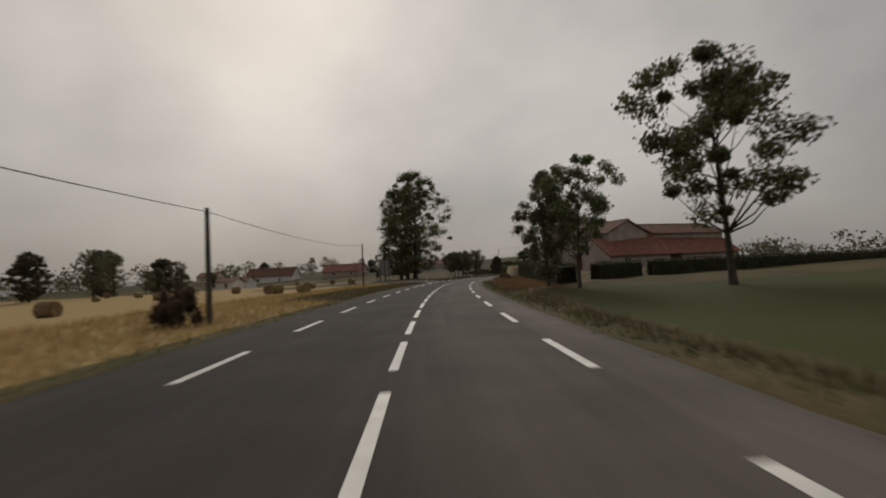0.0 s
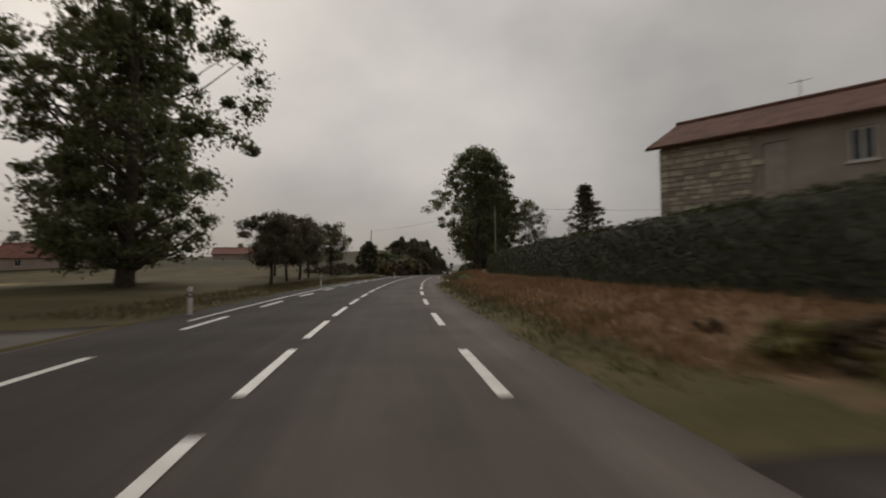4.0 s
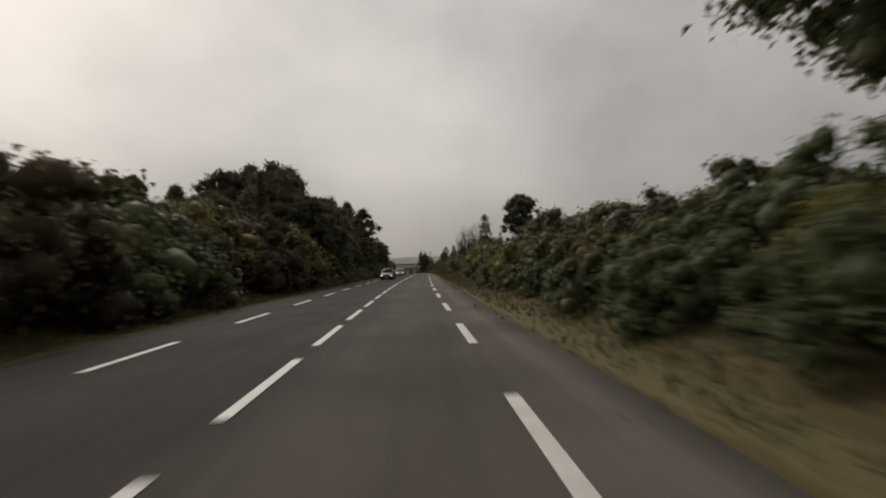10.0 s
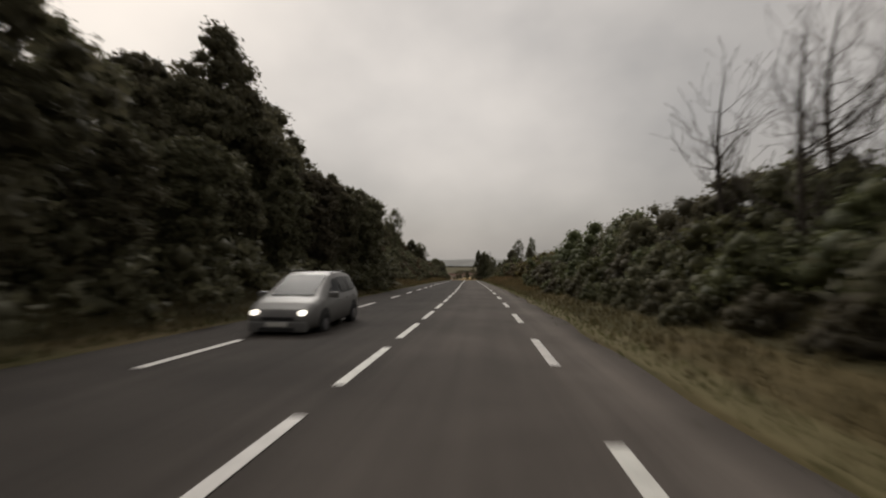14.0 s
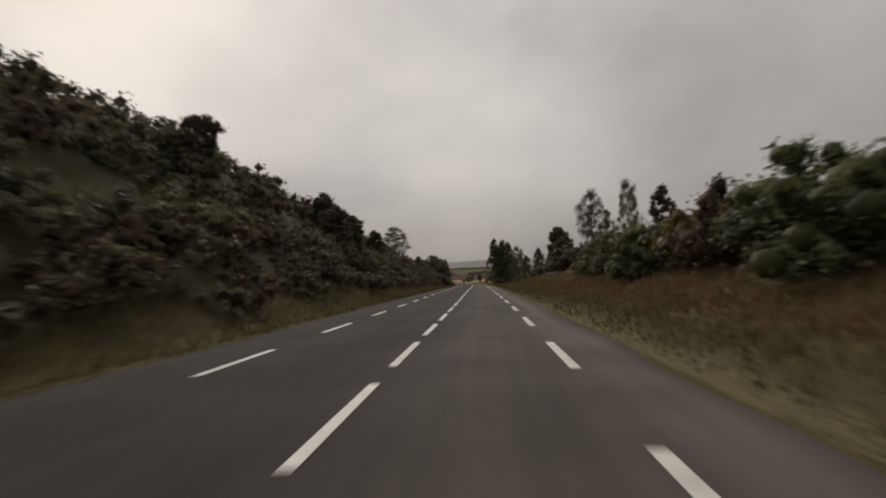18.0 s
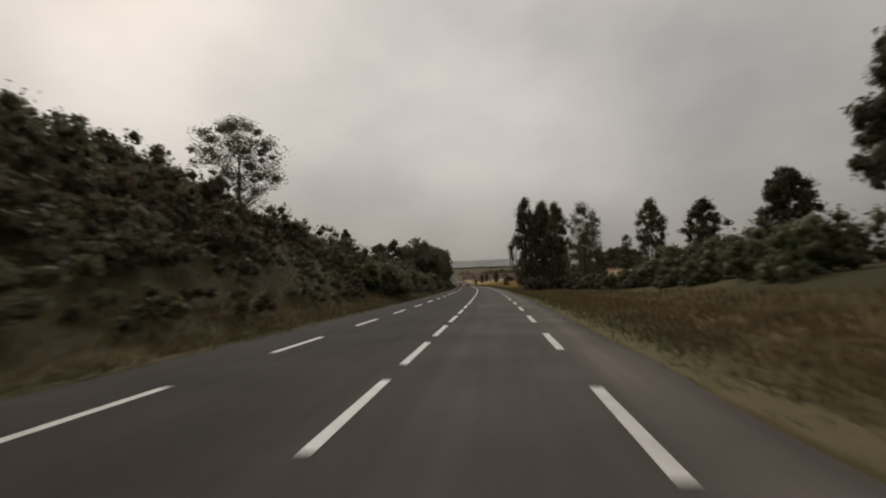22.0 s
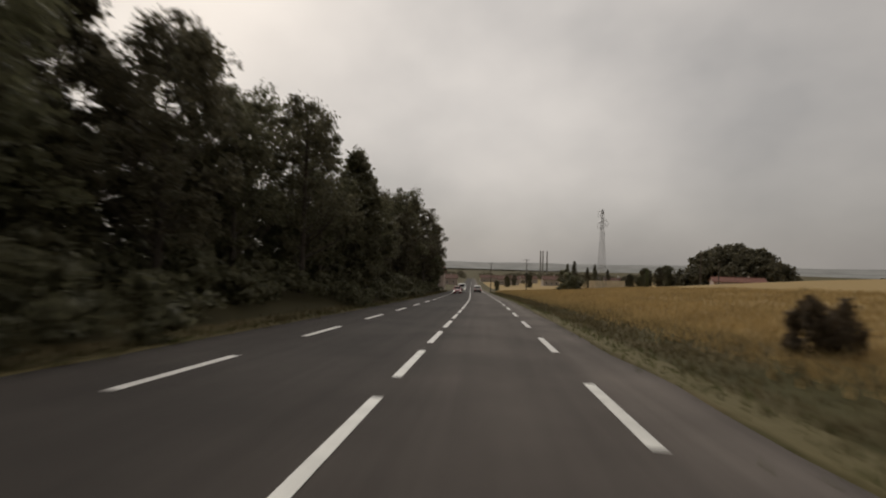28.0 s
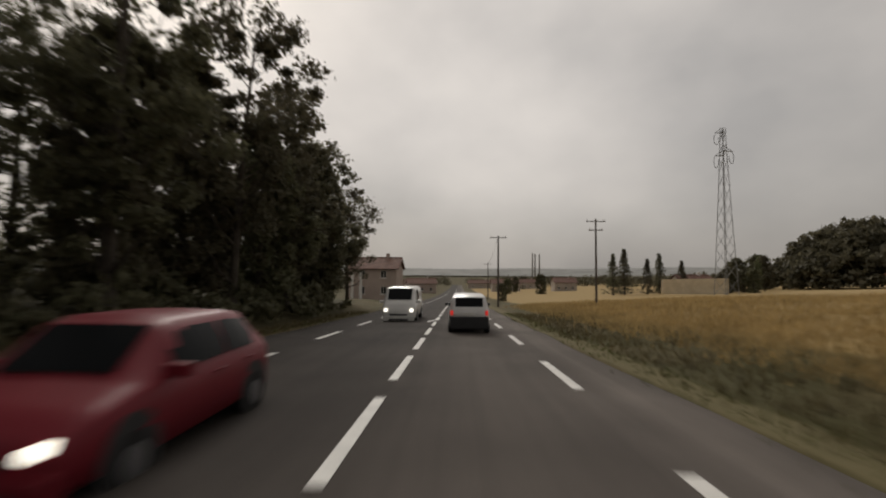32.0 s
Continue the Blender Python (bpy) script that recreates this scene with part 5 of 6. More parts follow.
def build_car(name, label, paint, stations, wheel_r, axles, low, category="car", lower=None):
    """A car from cross sections: y from the tail, half width, sill, shoulder height, roof half width, roof height."""
    st = np.array(stations, float)
    car = tagged(new(name), label, category)
    L = st[-1, 0]

    def section(y):
        return [float(np.interp(y, st[:, 0], st[:, k])) for k in range(1, 6)]

    ys = np.unique(np.concatenate([st[:, 0], np.linspace(0, L, 34)]))
    ring = []
    for y in ys:
        w, zb, zs, wr, zr = section(y)
        pts = [(0, zb), (w * 0.86, zb), (w * 0.97, zb + 0.07), (w, (zb + zs) / 2), (w * 0.985, zs - 0.03), (w * 0.955, zs),
               ((w * 0.955 + wr) / 2 + 0.02, (zs + zr) / 2 + 0.01), (wr, zr - 0.07 * min(1, zr - zs)), (wr * 0.86, zr), (0, zr + 0.015)]
        ring.append([(x, y, z) for x, z in pts] + [(-x, y, z) for x, z in pts[-2:0:-1]])
    g = np.array(ring)
    n, m = g.shape[:2]
    i, j = np.meshgrid(np.arange(n - 1), np.arange(m), indexing="ij")
    k = (j + 1) % m
    f = np.stack([i * m + j, i * m + k, (i + 1) * m + k, (i + 1) * m + j], -1).reshape(-1, 4)
    bm = bmesh.new()
    vs = [bm.verts.new(p) for p in g.reshape(-1, 3)]
    for q in f:
        bm.faces.new([vs[a] for a in q])
    bm.faces.new(vs[:m])
    bm.faces.new(vs[-m:][::-1])
    bmesh.ops.recalc_face_normals(bm, faces=bm.faces[:])
    body = part("body", bm, paint, car, smooth_shade=True)

    def side_panel(nm, y0, y1, u0, u1, sg, mat, parent):
        rows = []
        for y in np.linspace(y0, y1, 5):
            w, zb, zs, wr, zr = section(y)
            for u in (u0, (u0 + u1) / 2, u1):
                z = zs + (zr - 0.07 - zs) * u
                x = w * 0.955 + (wr - w * 0.955) * u + 0.045 * math.sin(math.pi * u) + 0.012
                rows.append((sg * x, y, z))
        fs = np.array([(3 * a + c, 3 * a + c + 3, 3 * a + c + 4, 3 * a + c + 1) for a in range(4) for c in range(2)])
        return part(nm, quick_mesh(nm, rows, fs, mat), None, parent)

    def top_panel(nm, y0, y1, inset, mat, parent):
        rows = []
        for y in np.linspace(y0, y1, 5):
            w, zb, zs, wr, zr = section(y)
            for x in (-1, -0.5, 0.5, 1):
                rows.append((x * (wr * 0.86 + 0.02 - inset), y, zr + 0.034 - 0.012 * abs(x)))
        fs = np.array([(4 * a + c, 4 * a + c + 1, 4 * a + c + 5, 4 * a + c + 4) for a in range(4) for c in range(3)])
        return part(nm, quick_mesh(nm, rows, fs, mat), None, parent)

    for nm, y0, y1 in low["top"]:
        top_panel(nm, y0, y1, 0.04, M_CAR_GLASS, body)
    for y0, y1 in low["side"]:
        for sg in (1, -1):
            side_panel("side_window", y0, y1, 0.10, 0.90, sg, M_CAR_GLASS, body)

    def blob(nm, x0, x1, y0, y1, z0, z1, mat, parent, bev=0.03):
        b = bmesh.new()
        box(b, x0, y0, z0, x1, y1, z1, bev)
        return part(nm, b, mat, parent)

    w0 = section(0.05)[0]
    wF = section(L - 0.08)[0]
    blob("rear_bumper", -w0 * 0.98, w0 * 0.98, -0.05, 0.14, low["bump"][0], low["bump"][1], lower or paint, car, 0.05)
    blob("front_bumper", -wF * 0.98, wF * 0.98, L - 0.14, L + 0.05, 0.22, 0.48, lower or paint, car, 0.05)
    blob("grille", -wF * 0.55, wF * 0.55, L - 0.03, L + 0.02, 0.50, 0.59, M_BUMPER, car, 0.02)
    blob("air_intake", -wF * 0.60, wF * 0.60, L - 0.02, L + 0.056, 0.24, 0.34, M_BUMPER, car, 0.02)
    for y in (-0.06, L + 0.05):
        blob("number_plate", -0.26, 0.26, y - 0.008, y + 0.008, low["plate"] if y < 0 else 0.36, (low["plate"] if y < 0 else 0.36) + 0.11, M_WHITE, car, 0.004)
    for sg in (1, -1):
        za, zb_ = low["tail"]
        xa, xb = sorted((sg * w0 * 0.80, sg * w0 * 0.975))
        blob("tail_light", xa, xb, -0.02, 0.16, za, zb_, M_TAIL, car, 0.045)
        za, zb_ = low["head"]
        xa, xb = sorted((sg * wF * 0.68, sg * wF * 0.93))
        blob("headlight", xa, xb, L - 0.20, L + 0.02, za, zb_, M_HEAD, car, 0.055)
        yw, zw = low["mirror"]
        ww = section(yw)[0]
        xa, xb = sorted((sg * ww * 0.94, sg * (ww + 0.20)))
        blob("wing_mirror", xa, xb, yw, yw + 0.11, zw, zw + 0.15, lower or paint, car, 0.03)
        for a, b_ in low["side"]:
            ym = a + 0.10
            xs = sg * (section(ym)[0] - 0.01)
            blob("door_handle", min(xs, xs + sg * 0.03), max(xs, xs + sg * 0.03), ym, ym + 0.16, section(ym)[2] - 0.13, section(ym)[2] - 0.10, lower or paint, car, 0.008)
        if "rails" in low:
            y0, y1 = low["rails"]
            rail = [(sg * (section(y)[3] - 0.05), y, section(y)[4] + up) for y, up in ((y0, -0.02), (y0 + 0.12, 0.05), ((y0 + y1) / 2, 0.055), (y1 - 0.12, 0.05), (y1, -0.02))]
            part("roof_rail", quick_mesh("roof_rail", *tube_arrays(rail, (0.016,) * 5, 6), M_BUMPER, True), None, car)
        for ya in axles:
            x = sg * (section(ya)[0] - 0.09)
            b = bmesh.new()
            bmesh.ops.create_cone(b, cap_ends=True, segments=24, radius1=wheel_r * 1.2, radius2=wheel_r * 1.2, depth=0.06, matrix=Matrix.Translation((sg * (section(ya)[0] - 0.026), ya, wheel_r + 0.07)) @ Matrix.Rotation(radians(90), 4, "Y"))
            part("wheel_arch", b, M_BUMPER, car, "dark wheel arch")
            b = bmesh.new()
            bmesh.ops.create_cone(b, cap_ends=True, segments=24, radius1=wheel_r, radius2=wheel_r, depth=0.20, matrix=Matrix.Translation((x, ya, wheel_r)) @ Matrix.Rotation(radians(90), 4, "Y"))
            es = [e for e in b.edges if any(len(q.verts) > 4 for q in e.link_faces)]
            bmesh.ops.bevel(b, geom=es, offset=0.03, segments=2, affect="EDGES")
            wheel = part("wheel", b, M_TYRE, car)
            b = bmesh.new()
            bmesh.ops.create_cone(b, cap_ends=True, segments=16, radius1=wheel_r * 0.62, radius2=wheel_r * 0.5, depth=0.22, matrix=Matrix.Translation((x + sg * 0.008, ya, wheel_r)) @ Matrix.Rotation(radians(90) * sg, 4, "Y"))
            part("rim", b, M_RIM, wheel)
    bm = bmesh.new()
    box(bm, -w0 * 0.8, 0.25, 0.18, w0 * 0.8, L - 0.25, 0.34)
    part("underbody", bm, M_BUMPER, car)
    return car


HATCH = ((0.0, .70, .40, .86, .60, .92), (.06, .78, .30, .90, .62, 1.02), (.22, .81, .26, .94, .60, 1.16), (.60, .83, .24, .95, .58, 1.44), (1.0, .84, .24, .95, .60, 1.49),
         (2.1, .84, .24, .93, .60, 1.50), (2.35, .84, .24, .92, .60, 1.44), (3.02, .83, .24, .90, .64, .98), (3.5, .81, .25, .80, .60, .86), (3.78, .74, .30, .66, .52, .70), (3.85, .66, .36, .58, .46, .60))
HATCH_LOW = {"top": (("rear_window", 0.20, 0.56), ("windscreen", 2.40, 2.96)), "side": ((0.62, 1.35), (1.42, 2.45)), "bump": (.26, .58), "plate": .74, "tail": (.66, .86), "head": (.58, .70), "mirror": (2.55, .94)}
BOXY = ((0.0, .72, .34, .94, .64, 1.00), (.05, .79, .28, .97, .67, 1.10), (.20, .82, .25, .99, .67, 1.50), (.34, .83, .24, .99, .65, 1.58), (1.0, .84, .24, .98, .64, 1.63),
        (2.2, .84, .24, .96, .64, 1.61), (2.5, .84, .24, .95, .63, 1.53), (3.1, .83, .24, .93, .66, 1.06), (3.5, .81, .25, .84, .62, .92), (3.75, .75, .30, .70, .54, .74), (3.82, .67, .36, .60, .46, .62))
BOXY_LOW = {"top": (("rear_window", 0.055, 0.195), ("windscreen", 2.54, 3.06)), "side": ((0.40, 1.25), (1.32, 2.50)), "bump": (.24, .74), "plate": .80, "tail": (.78, 1.00), "head": (.60, .74), "mirror": (2.65, .98)}
silver = build_car("silver_hatchback", "small upright silver hatchback with lit tail lights", car_paint("paint_silver", (0.60, 0.59, 0.57), 0.1), BOXY, 0.29, (0.62, 3.10), BOXY_LOW, lower=M_BUMPER)
silver.matrix_basis = stand(680.9, 1.53) @ Matrix.Diagonal((0.92, 1, 0.9, 1))
dark = build_car("dark_red_car", "dark red car with headlights on in the oncoming lane", car_paint("paint_dark_red", (0.055, 0.011, 0.013), 0.0, 0.42, 0.12, 0.0), HATCH, 0.30, (0.62, 3.10), HATCH_LOW)
dark.matrix_basis = stand(270.2, -2.4, 180) @ Matrix.Translation((0, 0, 0.05)) @ Matrix.Diagonal((1, 1.05, 0.97, 1))
MPV = ((0.0, .74, .42, .95, .62, 1.0), (.08, .82, .30, .98, .64, 1.15), (.5, .87, .26, 1.02, .62, 1.56), (1.0, .88, .25, 1.01, .64, 1.63), (2.0, .88, .25, .99, .64, 1.63), (2.35, .88, .25, .98, .63, 1.57),
       (3.55, .87, .25, .94, .67, 1.03), (3.95, .83, .26, .83, .60, .90), (4.22, .75, .30, .70, .54, .76), (4.35, .66, .36, .58, .46, .60))
MPV_LOW = {"top": (("rear_window", 0.12, 0.46), ("windscreen", 2.42, 3.50)), "side": ((0.55, 1.25), (1.32, 2.05), (2.12, 2.95)), "bump": (.28, .62), "plate": .80, "tail": (.70, .96), "head": (.62, .75), "mirror": (2.95, .98), "rails": (0.75, 2.15)}
red = build_car("red_family_car", "red family car with headlights on in the oncoming lane", car_paint("paint_red", (0.15, 0.014, 0.022), 0.0, 0.40, 0.18, 0.0), HATCH, 0.31, (0.62, 3.10), HATCH_LOW)
red.matrix_basis = stand(669.95, -2.33, 180) @ Matrix.Translation((0, 0, 0.02)) @ Matrix.Diagonal((0.98, 0.90, 0.90, 1))
mpv = build_car("silver_people_carrier", "silver people carrier with headlights on in the oncoming lane", car_paint("paint_pale_silver", (0.20, 0.196, 0.19), 0.2, 0.45, 0.2, 0.0), MPV, 0.31, (0.75, 3.45), MPV_LOW)
mpv.matrix_basis = stand(307.5, -2.95, 180) @ Matrix.Translation((0, 0, 0.02)) @ Matrix.Diagonal((1, 0.95, 0.95, 1))
VAN = ((0.0, .82, .42, 1.10, .74, 1.78), (.06, .88, .32, 1.12, .76, 1.88), (1.0, .90, .30, 1.12, .78, 1.94), (3.6, .90, .30, 1.10, .78, 1.94), (3.85, .90, .30, 1.10, .77, 1.88), (4.40, .89, .30, 1.06, .74, 1.24),
       (4.62, .87, .32, .98, .70, 1.04), (4.72, .82, .36, .82, .62, .86), (4.78, .74, .40, .68, .54, .72))
VAN_LOW = {"top": (("windscreen", 3.88, 4.37),), "side": ((2.7, 3.7),), "bump": (.30, .60), "plate": .80, "tail": (.76, 1.06), "head": (.68, .86), "mirror": (4.0, 1.10)}
van = build_car("white_van", "white van with headlights on in the oncoming lane", car_paint("paint_white", (0.62, 0.61, 0.58), 0.0), VAN, 0.32, (0.85, 3.75), VAN_LOW, "van")
van.matrix_basis = stand(692.6, -1.95, 180) @ Matrix.Translation((0, 0, 0.05))

# ---- hedges ----
M_HEDGE = material("hedge_leaf", (0.070, 0.078, 0.040), 0.7, var=0.25, scale=0.8, fine=5, island=0.8, thin=0.2, spec=0.12)
# darkened filler behind the leaves: the hedge's inner shade put in its colour
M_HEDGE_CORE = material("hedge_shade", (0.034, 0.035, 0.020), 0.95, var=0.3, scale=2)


def hedge(name, label, pts, thick, foot, top, leaf=0.095, dens=140, seed=1):
    """A clipped hedge along points of (s, lat): foot and top are heights over the road at each."""
    rng = np.random.default_rng(seed)
    P = np.array([[*[float(q) for q in road_xy(s, l)], float(road_z(s))] for s, l in pts])
    t = np.gradient(P[:, :2], axis=0)
    t /= np.linalg.norm(t, axis=1, keepdims=True)
    nr = np.stack([-t[:, 1], t[:, 0]], 1)
    h = tagged(new(name), label, "hedge", "clipped hedges")
    h.location = P[0]

    def ringpts(i, shrink):
        w = thick / 2 - shrink
        a, b = P[i, :2] + nr[i] * w, P[i, :2] - nr[i] * w
        z0, z1 = P[i, 2] + foot[i], P[i, 2] + top[i] - shrink
        return np.array([(*a, z0), (*(a - nr[i] * 0.10), z1), (*(b + nr[i] * 0.10), z1), (*b, z0)])

    n = len(P)
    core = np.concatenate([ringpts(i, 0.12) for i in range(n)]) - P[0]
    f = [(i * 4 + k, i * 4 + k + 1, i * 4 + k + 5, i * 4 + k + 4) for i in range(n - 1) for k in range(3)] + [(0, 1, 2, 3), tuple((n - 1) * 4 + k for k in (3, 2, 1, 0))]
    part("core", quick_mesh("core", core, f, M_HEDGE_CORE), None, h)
    outer = [ringpts(i, 0.0) for i in range(n)]
    quads = [(outer[i][k], outer[i + 1][k], outer[i + 1][k + 1], outer[i][k + 1]) for i in range(n - 1) for k in range(3)]
    quads += [(outer[0][0], outer[0][3], outer[0][2], outer[0][1]), (outer[-1][0], outer[-1][3], outer[-1][2], outer[-1][1])]
    cs = []
    for a, b, c, d in quads:
        area = np.linalg.norm(np.cross(b - a, d - a))
        m = int(area * dens)
        u, v = rng.random((m, 1)), rng.random((m, 1))
        cs.append((a * (1 - u) + b * u) * (1 - v) + (d * (1 - u) + c * u) * v)
    c = np.concatenate(cs) - P[0]
    c += rng.normal(size=c.shape) * 0.045
    c[:, 2] += 0.06 * np.sin(c[:, 0] * 1.7) * np.sin(c[:, 1] * 1.3)
    v, fl = leaf_arrays(rng, c, np.full(len(c), 0.05), 1, leaf)
    part("foliage", quick_mesh("foliage", v, fl, M_HEDGE), None, h)
    return h


def run(s0, s1, l0, l1, n):
    return [(s0 + (s1 - s0) * i / (n - 1), l0 + (l1 - l0) * i / (n - 1)) for i in range(n)]


hedge("clipped_hedge", "long dark clipped hedge on a brown bank", run(34.5, 70.4, 9.6, 10.2, 14), 1.7, [0.05] * 14, [1.55, 1.66, 1.80, 1.92, 2.02, 2.08, 2.14, 2.18, 2.24, 2.30, 2.36, 2.42, 2.48, 2.52])
hedge("clipped_hedge", "square block of dark clipped hedge on the lawn", run(40.0, 42.2, 13.2, 17.3, 3), 1.5, [-0.6] * 3, [1.65] * 3, seed=2)
hedge("clipped_hedge", "long low clipped hedge behind the lawn", run(42.6, 52.0, 18.6, 62.0, 10), 1.4, [-0.6] * 10, [1.7, 1.7, 1.65, 1.65, 1.6, 1.6, 1.6, 1.5, 1.5, 1.5], dens=45, leaf=0.17, seed=3)
hedge("clipped_hedge", "long dark clipped hedge on a brown bank", run(86.5, 148, 10.8, 12.0, 20) + run(151, 176, 12.6, 18.2, 6), 1.8, [0.2] * 26, [2.9] * 26, dens=95, leaf=0.12, seed=4)
hedge("clipped_hedge", "tall square block of clipped hedge behind the wall", run(84.2, 86.6, 10.6, 11.2, 3), 1.6, [0.2] * 3, [3.75] * 3, seed=5)
hedge("clipped_hedge", "clipped hedge behind the cream wall", run(70.8, 75.6, 10.6, 11.8, 4), 1.4, [0.0] * 4, [2.8, 2.8, 2.7, 2.5], seed=6)

# ---- trees: a few kinds, each built once ----
KINDS = {}


def kind(key, name, label, category, mat, group="", **kw):
    KINDS[key] = [make_tree(name, label, category, mat, group, **kw), kw["height"], False]


def plant(key, s, lat, high, turn=None, wide=1.0, sink=0.1):
    """Sets a tree of that kind, so many metres high."""
    ob, h0, used = KINDS[key]
    k = high / h0
    turn = (s * 37 + lat * 91) % 360 if turn is None else turn
    if used:
        ob = copy_thing(ob, Matrix())
    KINDS[key][2] = True
    ob.matrix_basis = stand(s, lat, turn, sink) @ Matrix.Diagonal((k * wide, k * wide, k, 1))
    return ob


G = "roadside trees"
kind("plane", "plane_tree", "tall dense plane tree with a broad leafy crown", "tree", M_LEAF, G, seed=14, height=25, base=2.0, width=18, shape="round", clumps=235, per=46, leaf=0.48, clump_r=0.068, trunk_r=0.45, limbs=40, core=0.24)
kind("plane2", "plane_tree", "tall dense plane tree with low hanging branches", "tree", M_LEAF, G, seed=12, height=24, base=1.8, width=18, shape="round", clumps=235, per=46, leaf=0.48, clump_r=0.068, trunk_r=0.42, limbs=40, core=0.24)
kind("high", "plane_tree", "tall plane tree with a high spreading crown", "tree", M_LEAF, G, seed=13, height=23, base=4.4, width=18, shape="round", clumps=240, per=48, leaf=0.48, clump_r=0.07, trunk_r=0.42, limbs=40, core=0.45)
kind("open", "open_crowned_tree", "thin open tree with separate leafy clumps", "tree", M_LEAF, G, seed=23, height=11.2, base=3.3, width=8.6, shape="round", clumps=58, per=90, leaf=0.33, clump_r=0.085, trunk_r=0.17, limbs=36, lean=-0.07)
kind("young", "young_tree", "young upright leafy tree with a short trunk", "tree", M_LEAF_PALE, G, seed=34, height=10, base=1.2, width=6.0, shape="flame", clumps=150, per=70, leaf=0.22, clump_r=0.105, trunk_r=0.16, limbs=20, core=0.4)
kind("poplar", "poplar", "tall narrow poplar with pale fluttering leaves", "tree", M_LEAF_PALE, G, seed=45, height=13, base=0.8, width=8.2, shape="flame", clumps=150, per=50, leaf=0.32, clump_r=0.11, trunk_r=0.22, limbs=26, core=0.4)
kind("slim", "slim_poplar", "slim columnar poplar with dense leaves", "tree", M_LEAF, G, seed=46, height=10, base=0.6, width=3.3, shape="flame", clumps=80, per=60, leaf=0.22, clump_r=0.16, trunk_r=0.13, limbs=14)
kind("oak", "oak", "tall dark oak with uneven leafy crown", "tree", M_LEAF_DARK, "woodland trees", seed=57, height=14, base=2.6, width=9, shape="round", clumps=105, per=40, leaf=0.36, clump_r=0.09, trunk_r=0.24, limbs=26)
kind("oak2", "oak", "tall dark oak leaning over the verge", "tree", M_LEAF_DARK, "woodland trees", seed=58, height=14, base=2.0, width=8, shape="wide", clumps=95, per=40, leaf=0.36, clump_r=0.092, trunk_r=0.22, limbs=26, lean=0.06)
kind("wood", "woodland_tree", "dense dark woodland tree leafy to the ground", "tree", M_LEAF_DARK, "woodland trees", seed=69, height=10, base=0.5, width=8.0, shape="round", clumps=175, per=38, leaf=0.40, clump_r=0.092, trunk_r=0.18, limbs=16, core=0.5)
kind("wood2", "woodland_tree", "slim dark woodland tree with a ragged top", "tree", M_LEAF_DARK, "woodland trees", seed=70, height=11, base=0.8, width=6.5, shape="flame", clumps=150, per=38, leaf=0.38, clump_r=0.105, trunk_r=0.16, limbs=16, core=0.5)
kind("spruce", "spruce", "dark conical spruce standing alone", "tree", M_LEAF_DARK, "conifers", seed=81, height=8, base=0.4, width=4.4, shape="cone", clumps=460, per=11, leaf=0.20, clump_r=0.055, trunk_r=0.12, limbs=60)
kind("cypress", "cypress", "narrow dark cypress beside the billboard", "tree", M_LEAF_DARK, "conifers", seed=84, height=7, base=0.2, width=1.7, shape="flame", clumps=90, per=40, leaf=0.16, clump_r=0.16, trunk_r=0.08, limbs=8, core=0.5)
kind("bare", "bare_tree", "leafless grey tree with fine branches", "tree", M_BARK, "bare trees", seed=92, height=8, base=2.0, width=4.0, shape="flame", clumps=24, per=2, leaf=0.1, clump_r=0.1, trunk_r=0.10, limbs=24, bare=True)
kind("plum", "orchard_tree", "low spreading orchard tree with bare trunk", "tree", M_LEAF_DARK, "orchard row", seed=93, height=6.2, base=2.0, width=7.5, shape="wide", clumps=70, per=70, leaf=0.26, clump_r=0.095, trunk_r=0.16, limbs=20)
kind("airy", "tall_airy_tree", "tall airy tree with drooping open foliage", "tree", M_LEAF_PALE, G, seed=99, height=11, base=1.5, width=8.6, shape="round", clumps=115, per=72, leaf=0.24, clump_r=0.10, trunk_r=0.17, limbs=26)

# by the first houses
plant("open", 27.6, 17.2, 13.4, 0)
plant("young", 33.9, 8.2, 8.0, None, 0.92)
plant("open", 30.8, 9.5, 8.3, 140, 0.85)
plant("spruce", 116.5, 15.6, 6.9, None, 1.75)
plant("young", 108, 20, 6.0)
plant("wood", 98, 22, 7.0)
for s, l, h in ((112.0, -25.2, 7.2), (110.6, -27.0, 6.4)):
    plant("cypress", s, l, h)
plant("plum", 87.2, 16.0, 4.4, 20, 0.42)
# the great plane trees on both sides
plant("plane", 117, -19.3, 27.0, None, 1.08)
plant("plane2", 124, -24, 24, 120)
plant("plane", 131, -29, 21, 75)
plant("plane2", 176.0, 11.1, 24.5, 30, 1.18)
plant("plane", 184.5, 12.5, 25, 140, 1.0)
plant("airy", 188.5, 22.6, 14.5, None, 0.85)
plant("plane2", 196.0, 12.2, 23, 200, 0.9)
plant("high", 206, 14.2, 22, 300, 1.0)
plant("high", 217.5, 15.2, 21, 10, 1.05)
